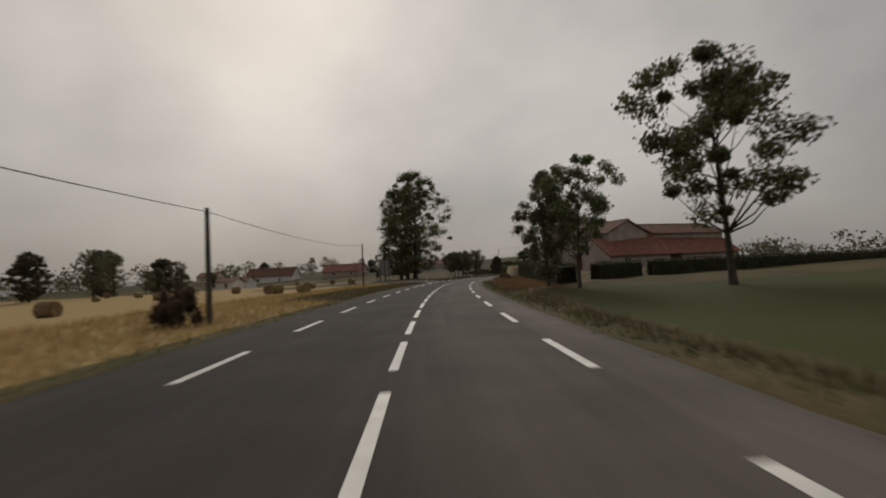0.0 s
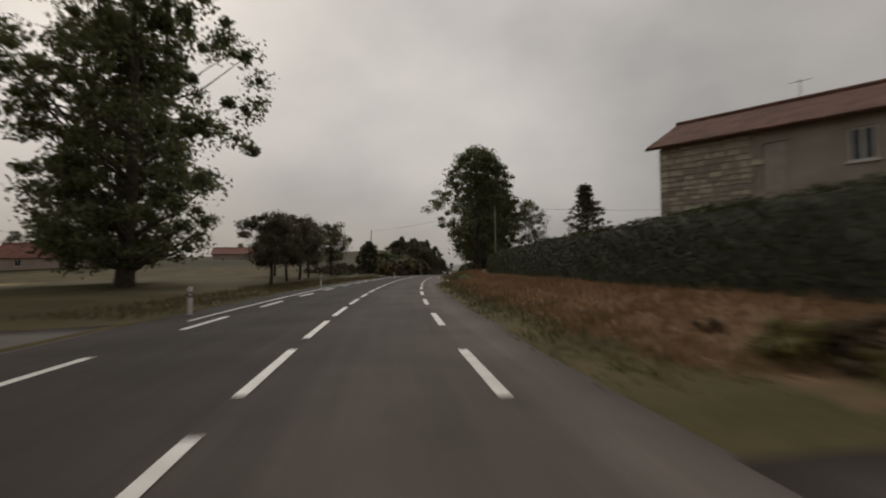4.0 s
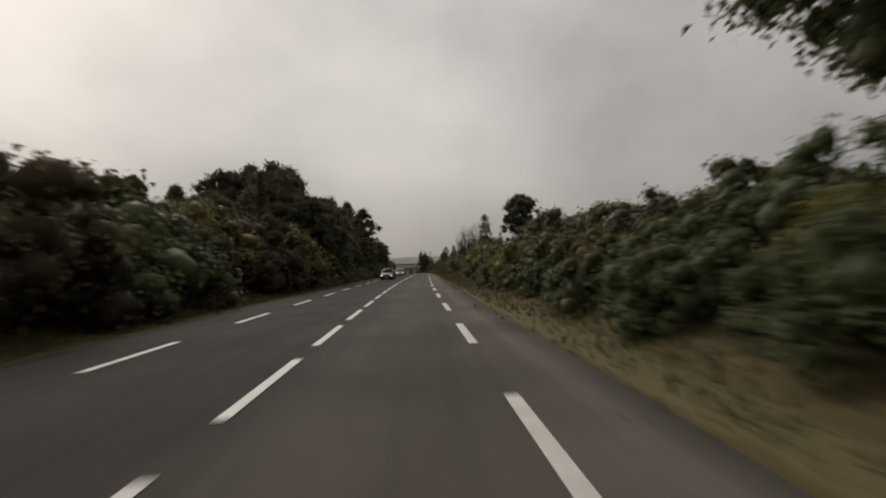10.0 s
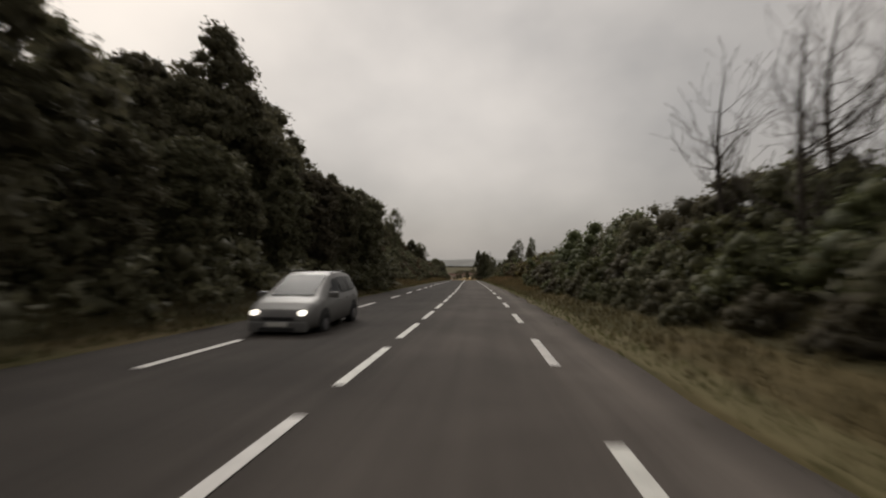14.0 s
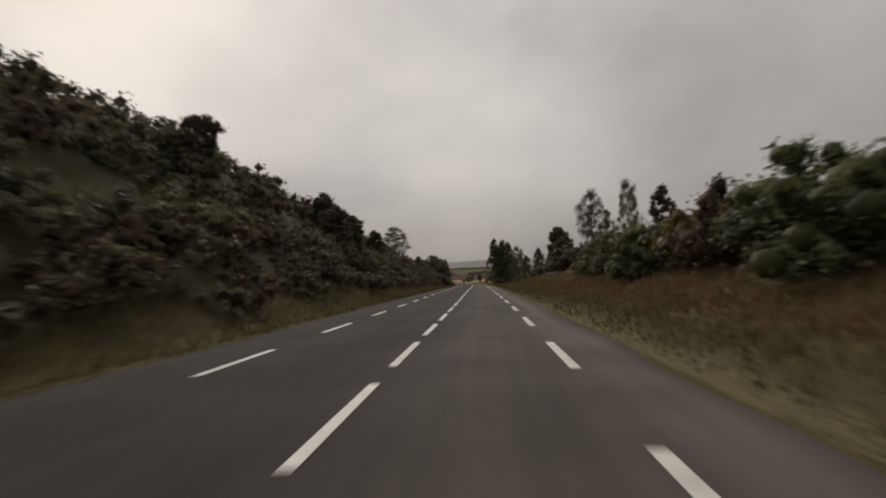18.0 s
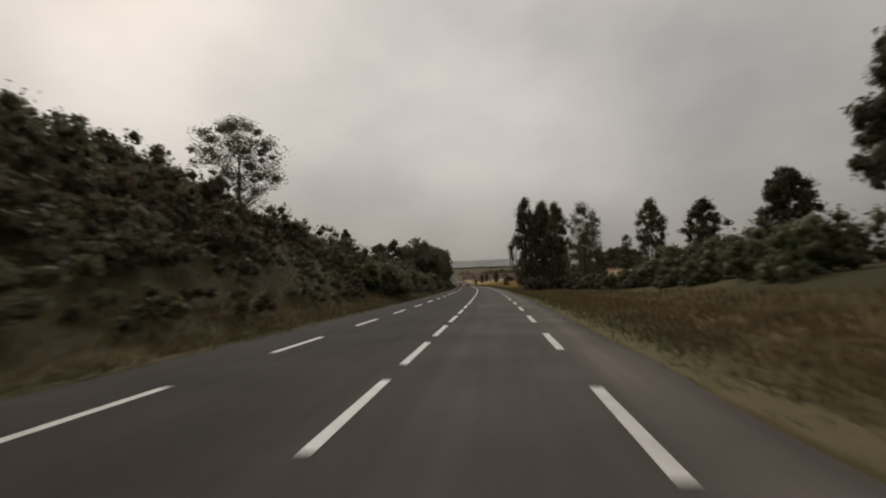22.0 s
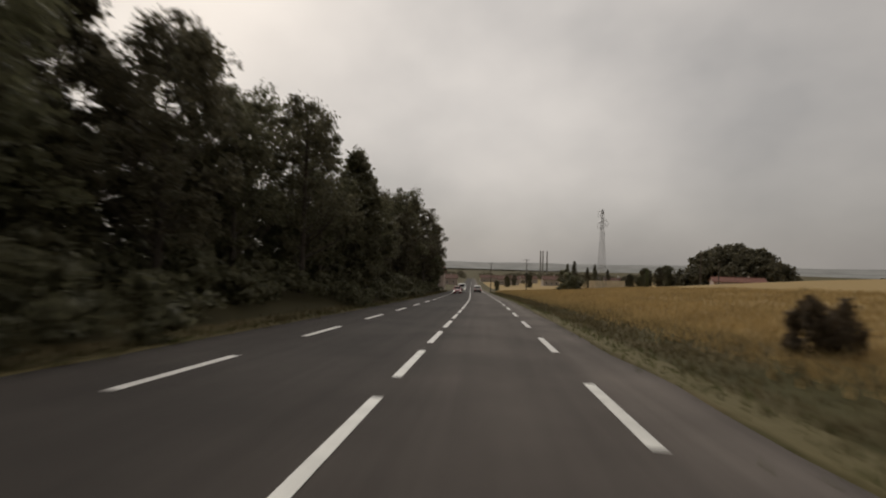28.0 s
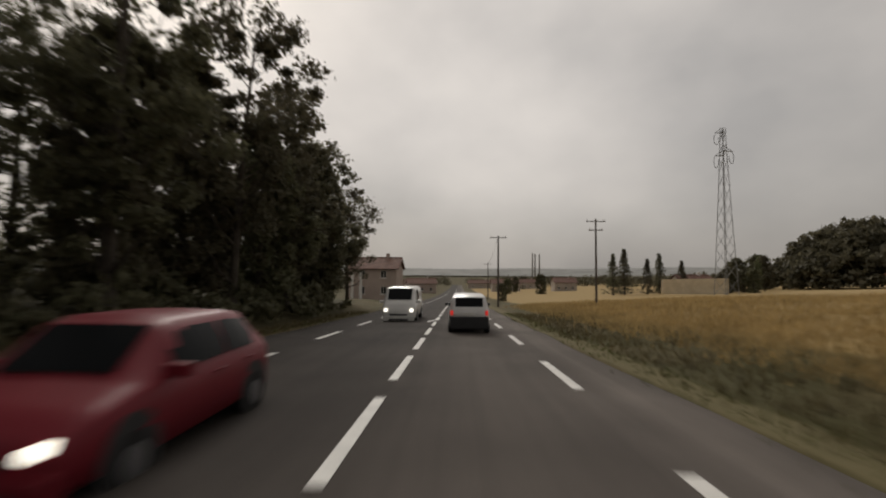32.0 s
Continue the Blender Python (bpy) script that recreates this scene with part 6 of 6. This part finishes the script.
# orchard row and field trees
for i, (s, l) in enumerate(((124, -10.8), (131, -11.6), (138, -12.4), (145, -13.4), (156.7, -13.4), (150, -20))):
    plant("plum", s, l, 6.3 + 0.5 * (i % 3) + (1.2 if s > 155 else 0))
plant("wood", 179.5, -12.0, 6.8, 10, 0.85), plant("wood2", 183.5, -14.5, 5.4)
for i, (s, l, h) in enumerate(((96, -104, 13), (110, -118, 14), (92, -92, 11), (140, -128, 13), (104, -111, 12), (84, -110, 12), (120, -100, 10), (175, -112, 8), (205, -110, 9), (60, -140, 12), (225, -95, 8), (190, -70, 6), (262, -80, 8), (118, -106, 8), (112, -102, 7), (127, -106, 8), (107, -98, 7), (134, -100, 6))):
    plant(("oak", "wood")[i % 2], s, l, h)
# specials along the cutting
plant("spruce", 245.3, -10.4, 9.2, None, 0.7)
plant("wood", 276.6, 17.0, 9.0, None, 0.95)
plant("slim", 277.2, 11.6, 7.4)
plant("slim", 270, 20, 5.2)
for s, l, h in ((293.5, 9.6, 7.4), (297, 10.6, 7.0), (300.5, 9.8, 7.6), (304, 11.5, 7.0), (308, 13.0, 8.2), (299, 13.5, 7.8), (295.2, 12.4, 7.6), (302.4, 12.2, 7.4), (306, 10.4, 7.2), (311, 11.2, 8.0), (297.8, 11.6, 7.0)):
    plant("bare", s, l, h, None, 1.35)
plant("slim", 288.0, 15.5, 4.6, None, 0.6)
plant("wood2", 300.5, -9.8, 12.4), plant("airy", 292, -14, 12.0, None, 0.55), plant("wood2", 324, -16.3, 13.3)
plant("airy", 383.3, -13.4, 9.3, None, 0.62)
for s, l, h in ((424, -13.0, 5.0), (428.5, -15.5, 5.4), (432, -13.5, 5.0), (405.5, -17, 3.9), (452, -15, 5.0), (411, -19, 5.0)):
    plant("wood", s, l, h)
plant("airy", 399, 25.0, 7.2, None, 0.7)
plant("airy", 443.0, 17.2, 9.7, None, 0.62), plant("airy", 438, 20.6, 9.6, 70, 0.5), plant("wood2", 419, 17.5, 5.6, None, 0.8), plant("slim", 450, 21, 8)
plant("airy", 497.3, -19.5, 8.6, None, 1.2)
for s, l, h in ((464, 16.6, 5.8), (470, 18.4, 7.0), (479, 18.7, 9.9), (496, 23.5, 7.6)):
    plant("wood", s, l, h, None, 0.75)
plant("wood2", 505, 21.5, 7.5)
for s, l, h, w in ((540.0, 8.5, 15.4, .64), (541.5, 11.6, 14.8, .62), (546, 9.8, 11.0, .7), (538.2, 11.0, 14.0, .62), (535.5, 12.7, 13.4, .72)):
    plant("poplar", s, l, h, None, w)
plant("airy", 522.5, 14.3, 10.9, None, 0.68), plant("wood2", 525.5, 16.8, 5.4, None, 0.7), plant("slim", 525.0, 20.7, 7.0), plant("poplar", 511.5, 19.0, 9.2, None, 0.7), plant("slim", 516, 26, 7.5)
for s, l, h in ((553, 16.0, 9.5), (557, 17.5, 9.5), (551, 21, 9)):
    plant("poplar", s, l, h, None, 0.75)
plant("wood2", 566, -17, 5.2), plant("wood", 540.5, -17, 5.3), plant("wood", 517.2, -16.2, 4.7, None, 0.5), plant("wood", 571, -13, 6.2), plant("wood", 576, -10.5, 7.2)

rng = random.Random(5)
# woodland on the left, before the hill
for row, (lat, h, step) in enumerate(((-9.8, 8.0, 4.6), (-14.5, 9.5, 5.0), (-20, 10, 6.5))):
    s = 247.0 + row * 1.7
    while s < 346:
        grow = 0.62 + 0.50 * float(smooth(s, 250, 262)) - 0.40 * float(smooth(s, 267, 285)) + 0.12 * float(smooth(s, 300, 330))
        plant(rng.choice(("wood", "wood", "wood2")), s, lat + rng.uniform(-0.9, 0.9), h * grow * rng.uniform(0.85, 1.2))
        s += step * rng.uniform(0.8, 1.2)
# woodland on the left, after the hill
for row, (lat, h, step) in enumerate(((-10.2, 10.5, 5.6), (-14.5, 12.0, 6.0), (-20, 11, 8.0))):
    s = 578.0 + row * 2
    while s < 712:
        if not 659.5 < s < (668.5, 684, 712)[row]:
            grow = 0.88 - 0.08 * float(smooth(s, 600.5, 602)) + 0.18 * float(smooth(s, 603, 606)) - 0.18 * float(smooth(s, 617, 623)) + 0.22 * float(smooth(s, 638, 646)) - 0.40 * float(smooth(s, 632, 634.5)) * (1 - float(smooth(s, 638, 640)))
            plant(rng.choice(("oak", "oak2", "oak", "wood2")), s, lat + rng.uniform(-0.8, 0.8), h * grow * rng.uniform(0.88, 1.18))
        s += step * rng.uniform(0.8, 1.2)
for s, l, h in ((630.5, -10.0, 10.2), (656.8, -10.8, 13.5), (648.5, -9.4, 14.2), (669.5, -8.8, 15.0), (676.5, -8.9, 14.5), (684, -8.9, 14.0), (691, -9.0, 13.2), (699, -9.2, 12.5)):
    plant("oak2", s, l, h)
for i in range(14):
    plant("wood", 584.5 + 5.1 * i, -12.8 - 0.7 * math.sin(i * 2.3), 5.2 + 0.8 * math.sin(i * 1.7))
plant("oak", 633.6, -11.6, 11.6, None, 0.62), plant("oak", 657.8, -13.2, 14.0), plant("oak2", 667.5, -11.8, 15.5), plant("oak", 680.5, -15.8, 11.0)
# trees round the far houses and in the valley
for s, l, h in ((787.5, 41.4, 11.0), (788, 44.5, 12.2), (786, 49.5, 9.4), (786, 52.4, 10.6), (785, 57.5, 8.6)):
    plant("spruce", s, l, h)
for s, l, h in ((772, 60, 5.0), (775, 63.5, 6.0), (771, 66, 5.5), (778, 68, 5.5), (779, 55, 3.6)):
    plant("wood", s, l, h)
plant("slim", 776, 70, 8.5, None, 0.6)
for i, (s, l, h) in enumerate(((790, 80, 9), (812, 92, 10.5), (830, 30, 7), (760, -30, 9), (778, -24, 8), (800, -20, 7), (815, -30, 9), (845, 20, 6), (850, -26, 8), (870, 26, 7), (795, 76, 9), (754, 9.5, 3.5))):
    plant(("wood2", "wood", "wood")[i % 3], s, l, h)

# ---- shrubs ----
SHRUBS = {}
for key, mat, label, sizes in (("green", M_LEAF, "dense green shrub beside the road", ((4.2, 3.0), (3.6, 2.6), (4.6, 3.4))), ("dark", M_LEAF_DARK, "dark leafy shrub beside the road", ((4.4, 3.0), (3.8, 3.4), (5.0, 2.8))),
                               ("gorse", M_LEAF_YELLOW, "yellow-green gorse bush on the bank", ((4.0, 2.4), (3.2, 2.2), (4.2, 3.6))), ("brown", M_LEAF_BROWN, "brownish dry bush on the bank", ((4.0, 2.0), (3.4, 1.7), (4.4, 3.8)))):
    SHRUBS[key] = [[make_shrub("shrub", label, mat, 100 + 7 * i + len(key), w, h, "roadside shrubs", clumps=int(46 + 10 * max(0, h - 3)), per=62, leaf=0.17), False, h] for i, (w, h) in enumerate(sizes)]


def bush(key, s, lat, high, wide=1.0):
    near = sorted(SHRUBS[key], key=lambda q: abs(math.log(q[2] / high)))
    ent = near[0] if high > 1.3 * near[0][2] or rng.random() < 0.5 else near[1]
    ob = ent[0]
    if ent[1]:
        ob = copy_thing(ob, Matrix())
    ent[1] = True
    k = high / ent[2]
    ob.matrix_basis = stand(s, lat, rng.uniform(0, 360), 0.15) @ Matrix.Diagonal((k * wide, k * wide, k, 1))


def bush_row(s0, s1, lat, step, high, keys, jitter=0.8, wide=1.0):
    s = s0
    while s < s1:
        h = high(s) if callable(high) else high
        bush(rng.choice(keys), s, lat + rng.uniform(-jitter, jitter), h * rng.uniform(0.75, 1.2), wide)
        s += step * rng.uniform(0.75, 1.25)


bush("brown", 19.2, -9.3, 1.8, 0.5)
for key, s, l, h in (("brown", 69.2, 7.4, 0.9), ("gorse", 86.3, 7.0, 0.75), ("brown", 85.7, 7.7, 0.7), ("gorse", 85.2, 7.2, 0.5), ("brown", 88.6, 7.4, 0.35), ("brown", 60, 7.6, 0.6)):
    bush(key, s, l, h, 1.0)
bush_row(184, 250, -9.6, 2.8, lambda s: 3.1 + 1.7 * float(smooth(s, 195, 215)), ("green", "gorse", "brown", "brown", "gorse"))
bush_row(186, 250, -13.5, 3.4, lambda s: 3.2 + 2.3 * float(smooth(s, 190, 210)), ("green", "dark"))
bush_row(182, 212, 12.5, 3.2, 1.6, ("dark", "green"))
bush_row(189, 212, 9.4, 1.9, 1.8, ("green", "dark"), 0.4)
bush_row(192, 212, 8.1, 1.7, 1.2, ("green",), 0.3)
bush_row(205, 243, 6.7, 2.0, lambda s: 1.5 + 0.3 * math.sin(s * 0.3), ("green",), 0.3)
bush_row(204, 262, 8.0, 2.9, lambda s: 2.3 + 0.4 * math.sin(s * 0.11), ("gorse", "green", "green"), 0.4)
bush_row(290, 345, 7.4, 2.4, 1.1, ("dark", "green"), 0.4)
bush_row(290, 345, 9.0, 2.9, lambda s: 2.2 + 0.5 * math.sin(s * 0.11), ("dark", "green", "green"), 0.5)
bush_row(262, 290, 10.8, 2.7, 2.0, ("dark", "green", "gorse"), 0.5)
bush_row(206, 345, 12.6, 3.6, lambda s: (3.0 + 0.6 * math.sin(s * 0.07)) * (0.6 if 250 < s < 268 else 1.0) + 0.7 * float(smooth(s, 306, 318)) + 0.9 * float(smooth(s, 228, 234)) * (1 - float(smooth(s, 244, 250))) - 0.9 * (1 - float(smooth(s, 214, 222))), ("dark", "green"))
bush_row(345, 420, 10.6, 3.2, lambda s: 2.1 + 0.9 * float(smooth(s, 382, 390)) * (1 - float(smooth(s, 408, 416))), ("gorse", "green", "gorse", "brown"))
bush_row(440, 500, 13.5, 4.5, 1.8, ("dark", "green"))
for s, l, h in ((439.5, 12.8, 2.9), (442.5, 14.4, 3.2), (436.5, 14.2, 2.6)):
    bush("dark", s, l, h, 0.9)
bush_row(497, 524, 13.0, 4.5, 1.8, ("dark", "green"))
bush_row(538, 562, 12.5, 4.0, 1.8, ("dark", "green"))
bush_row(531, 537, 9.6, 2.0, 2.2, ("dark", "green"), 0.6)
bush_row(532, 537, 13.0, 2.4, 2.4, ("dark", "green"), 0.6)
bush_row(552, 574, 20, 4.0, 2.4, ("dark", "green"))
bush_row(345, 350, -9.0, 4, 2.4, ("dark",))
bush_row(500, 580, -9.4, 3.4, 2.6, ("dark", "green"))
bush_row(484, 511, 17, 3.6, 3.0, ("dark", "green"))
bush("brown", 594, 9.4, 1.7, 0.5), bush("brown", 590, 13, 1.2, 0.7), bush("green", 587, 16, 1.5, 0.8)
bush("dark", 676.8, 19.4, 4.5, 0.9), bush("dark", 679, 21, 3.0), bush("green", 572, 11, 1.2)


def scrub(name, label, rows, keys_mats, seed, leaf=0.24):
    """Brush that nobody could count, joined into one object for each colour."""
    rg = np.random.default_rng(seed)
    bins = {}
    for s0, s1, lat, step, high in rows:
        s = s0 + rg.random() * step
        while s < s1:
            w = (3.2 + 2.2 * rg.random())
            h = high * (0.7 + 0.6 * rg.random())
            _, (v, f) = shrub_arrays(int(rg.integers(1e6)), w, h, clumps=15, per=44, leaf=leaf, fine=False)
            p = spot(s, lat + rg.uniform(-1.2, 1.2))
            bins.setdefault(int(rg.integers(len(keys_mats))), []).append((v + np.array(p) - (0, 0, 0.15), f))
            s += step * (0.7 + 0.6 * rg.random())
    for k, pieces in bins.items():
        tagged(part(name, quick_mesh(name, *join_arrays(pieces), keys_mats[k]), None), label, "scrub", kind="stuff")


slope = ((-9.4, 1.3, 473), (-10.4, 1.4, 476), (-11.5, 1.6, 480), (-12.8, 1.7, 484), (-14, 1.9, 487), (-16.6, 2.0, 490), (-19.5, 2.2, 493))
scrub("hillside_scrub", "dark brush covering the cut hillside", [(348, end, lat, 3.1, h) for lat, h, end in slope] + [(503, 560, lat, 3.1, h) for lat, h, end in slope] + [(end, 503, lat, 7.0, 0.9) for lat, h, end in slope]
      + [(348, 560, lat, 3.1, h) for lat, h in ((-22.5, 2.3), (-26, 2.5), (-30, 2.8), (-35, 2.8), (-41, 2.8))],
      (M_LEAF_DARK, M_LEAF_DARK, M_LEAF_DARK, M_LEAF_BROWN), 3)
scrub("bank_scrub", "mixed green and gorse brush on the bank", [(345, end, lat, 4.4, h) for lat, h, end in ((14, 2.0, 424), (17.5, 2.2, 428), (22, 2.4, 480), (28, 2.6, 480))], (M_LEAF, M_LEAF_YELLOW, M_LEAF), 4)
scrub("bank_scrub", "dense green brush behind the bank", [(210, 345, lat, 4.4, h) for lat, h in ((18.5, 2.8), (23, 3.0))], (M_LEAF, M_LEAF_DARK), 5)
scrub("bank_weeds", "dark weeds and brambles on the field bank", [(157, 186, -14.0, 1.6, 0.5), (157, 187, -15.6, 1.7, 0.55), (157, 188, -17.2, 1.8, 0.55), (158, 188, -18.8, 1.9, 0.5)], (M_LEAF_DARK, M_LEAF_DARK), 16)
scrub("wood_edge_scrub", "dark undergrowth at the foot of the wood", [(247, 346, -8.4, 3.4, 2.2), (578, 700, -8.6, 3.2, 1.9), (578, 710, -12.0, 3.4, 2.8), (640, 700, -17.0, 3.6, 3.4), (500, 580, -13, 4.0, 3.2), (500, 580, -18, 4.4, 3.4), (480, 560, 19, 4.4, 2.4)], (M_LEAF_DARK, M_LEAF_DARK), 6)

# ---- far woods and hills ----


def far_wood(name, label, spots, mat, seed, leaf=1.5):
    rg = np.random.default_rng(seed)
    pieces = []
    for s, lat, w, h, base in spots:
        n = 20
        a, u = rg.random(n) * 6.283, rg.random(n)
        r = w / 2 * np.sqrt(1 - u ** 2 * 0.9) * rg.random(n) ** 0.4
        c = np.stack([r * np.cos(a), r * np.sin(a), h * (0.1 + 0.8 * u)], 1)
        v, f = leaf_arrays(rg, c, np.full(n, w * 0.15), 14, leaf, 0.2)
        p = spot(s, lat)
        pieces.append((v + np.array(p) + (0, 0, base), f))
    tagged(part(name, quick_mesh(name, *join_arrays(pieces), mat), None), label, "woods", kind="stuff")


rg = random.Random(8)
line = [(60 + 26 * i, -230 - 40 * math.sin(i * 1.3) - 3 * i, 24, 12 + 3 * math.sin(i * 2.1), 0) for i in range(22)]
line += [(150 + 30 * i, 120 + 25 * math.sin(i), 24, 9, 0) for i in range(8)]
far_wood("far_tree_line", "distant line of field trees", line, M_LEAF_DARK, 7)
knoll = []
for i in range(110):
    u, a = rg.random() ** 0.5, rg.uniform(0, 6.283)
    s, l = 805 + 30 * u * math.cos(a), 116 + 19 * u * math.sin(a)
    knoll.append((s, l, 10, 7.0 + 15.0 * (1 - u * u), 0))
far_wood("knoll_wood", "wooded round hill beyond the straw field", knoll, M_LEAF_DARK, 9, 1.3)
valley = [(820 + rg.uniform(0, 500), rg.uniform(-220, 260), rg.uniform(14, 24), rg.uniform(6, 9), 0) for _ in range(110)]
valley = [q for q in valley if abs(q[1]) > 14]
far_wood("valley_trees", "scattered trees of the valley town", valley, M_LEAF_DARK, 10)


def hills():
    # distance haze is put in the hills' pale grey base colour
    m = material("far_hill_hazed", (0.24, 0.24, 0.225), 1.0, var=0.25, scale=0.01, fine=0.06)
    for k, (rad, hgt, ph) in enumerate(((2300, 38, 0.3), (3000, 70, 1.7))):
        a = np.linspace(0, 2 * np.pi, 160, endpoint=False)
        top = hgt * (0.55 + 0.25 * np.sin(3 * a + ph) + 0.2 * np.sin(7 * a + 2 * ph) + 0.1 * np.sin(17 * a))
        cx, cy = 130.0, 350.0
        rows = []
        for fr, zz in ((0.86, -24), (0.94, 0.55), (1.0, 1.0), (1.08, 0.6)):
            z = np.full(160, -24.0) if zz == -24 else -16 + top * zz
            rows.append(np.stack([cx + rad * fr * np.cos(a), cy + rad * fr * np.sin(a), z], 1))
        g = np.stack(rows)
        i, j = np.meshgrid(np.arange(3), np.arange(160), indexing="ij")
        f = np.stack([i * 160 + j, i * 160 + (j + 1) % 160, (i + 1) * 160 + (j + 1) % 160, (i + 1) * 160 + j], -1).reshape(-1, 4)
        tagged(part("backdrop_hills", quick_mesh("backdrop_hills", g.reshape(-1, 3), f, m, True), None), "low grey hills on the horizon", "hills", kind="structure")


hills()

# ---- grasses ----
M_GRASS = material("grass_olive", (0.125, 0.102, 0.050), 0.85, var=0.3, scale=0.5, fine=4, island=0.6, thin=0.35)
M_GRASS_BANK = material("grass_bank", (0.175, 0.130, 0.062), 0.85, var=0.3, scale=0.5, fine=4, island=0.5, thin=0.35)
M_GRASS_GREEN = material("grass_green", (0.088, 0.096, 0.030), 0.85, var=0.3, scale=0.5, fine=4, island=0.6, thin=0.35)
M_GRASS_STRAW = material("grass_straw", (0.400, 0.285, 0.125), 0.9, var=0.25, scale=0.3, fine=3, island=0.5, thin=0.4)
M_GRASS_BROWN = material("grass_brown", (0.250, 0.155, 0.085), 0.9, var=0.3, scale=0.5, fine=4, island=0.6, thin=0.35)


def tufts(name, label, areas, n, high, mat, seed, blades=6, spread=0.16, width=0.02):
    """Tufts of bent blades strewn over stretches (s0, s1, lat0, lat1) of the verge."""
    rg = np.random.default_rng(seed)
    size = np.array([(b - a) * abs(d - c) for a, b, c, d in areas])
    pick = rg.choice(len(areas), n, p=size / size.sum())
    ar = np.array(areas)[pick]
    s = ar[:, 0] + (ar[:, 1] - ar[:, 0]) * rg.random(n)
    lat = ar[:, 2] + (ar[:, 3] - ar[:, 2]) * rg.random(n)
    x, y = road_xy(s, lat)
    p = np.repeat(np.stack([x, y, land(s, lat) - 0.03], 1), blades, 0)
    m = n * blades
    p[:, :2] += rg.normal(size=(m, 2)) * spread
    a = rg.random(m) * 6.283
    h = high * (0.5 + 0.8 * rg.random(m)) * np.repeat(0.6 + 0.7 * rg.random(n), blades)
    d = np.stack([np.cos(a), np.sin(a), np.zeros(m)], 1)
    q = np.stack([-np.sin(a), np.cos(a), np.zeros(m)], 1) * (width * (0.7 + rg.random(m)))[:, None]
    tip = p + d * (h * 0.45)[:, None] + np.array([0, 0, 1]) * h[:, None]
    v = np.stack([p - q, p + q, tip], 1).reshape(-1, 3)
    me = quick_mesh(name, v, np.arange(m * 3).reshape(-1, 3), mat)
    tagged(part(name, me, None), label, "grass", kind="stuff")


tufts("verge_grass", "rough olive verge grass", [(-20, 31, 5.0, 7.4), (31, 70, 5.0, 7.0), (86, 205, 5.0, 7), (205, 345, 5.0, 6.2), (345, 700, 5.2, 9.0), (34, 79, -11.5, -6.2), (96, 170, -9.5, -6.2), (182, 345, -8.5, -6.0), (345, 700, -7.0, -5.7), (470, 508, -20, -6.4), (250, 345, 5.8, 9.0)], 40000, 0.20, M_GRASS, 1, 5, 0.28)
tufts("verge_grass", "short green grass at the asphalt edge", [(-20, 70, 4.5, 5.4), (86, 122, 4.5, 5.8), (158, 700, 4.5, 5.4), (-20, 79, -6.2, -5.6), (96, 170, -6.2, -5.6), (182, 700, -6.4, -5.6), (130, 170, 6.2, 9)], 11000, 0.11, M_GRASS_GREEN, 2, 6, 0.25)
tufts("bank_weeds", "dead reddish-brown weeds on the bank", [(34, 69, 5.8, 9.0), (86, 124, 5.8, 10.0), (124, 160, 8.6, 10.2), (160, 205, 5.4, 11), (374, 420, 7.2, 10)], 14500, 0.20, M_GRASS_BROWN, 3, 6, 0.3)
tufts("dry_field_grass", "tall dry straw-coloured grass", [(562, 720, 8.0, 30.0), (-20, 34, -16, -6.6), (34, 80, -16, -11.5), (562, 720, 8.0, 14)], 42000, 0.30, M_GRASS_STRAW, 4, 5, 0.55, 0.02)
tufts("bank_grass", "long yellow-brown grass on the bank", [(330, 520, 6.0, 11.0), (505, 560, 6.0, 11), (350, 510, -9.5, -6.4)], 17000, 0.27, M_GRASS_BANK, 5, 6, 0.3)
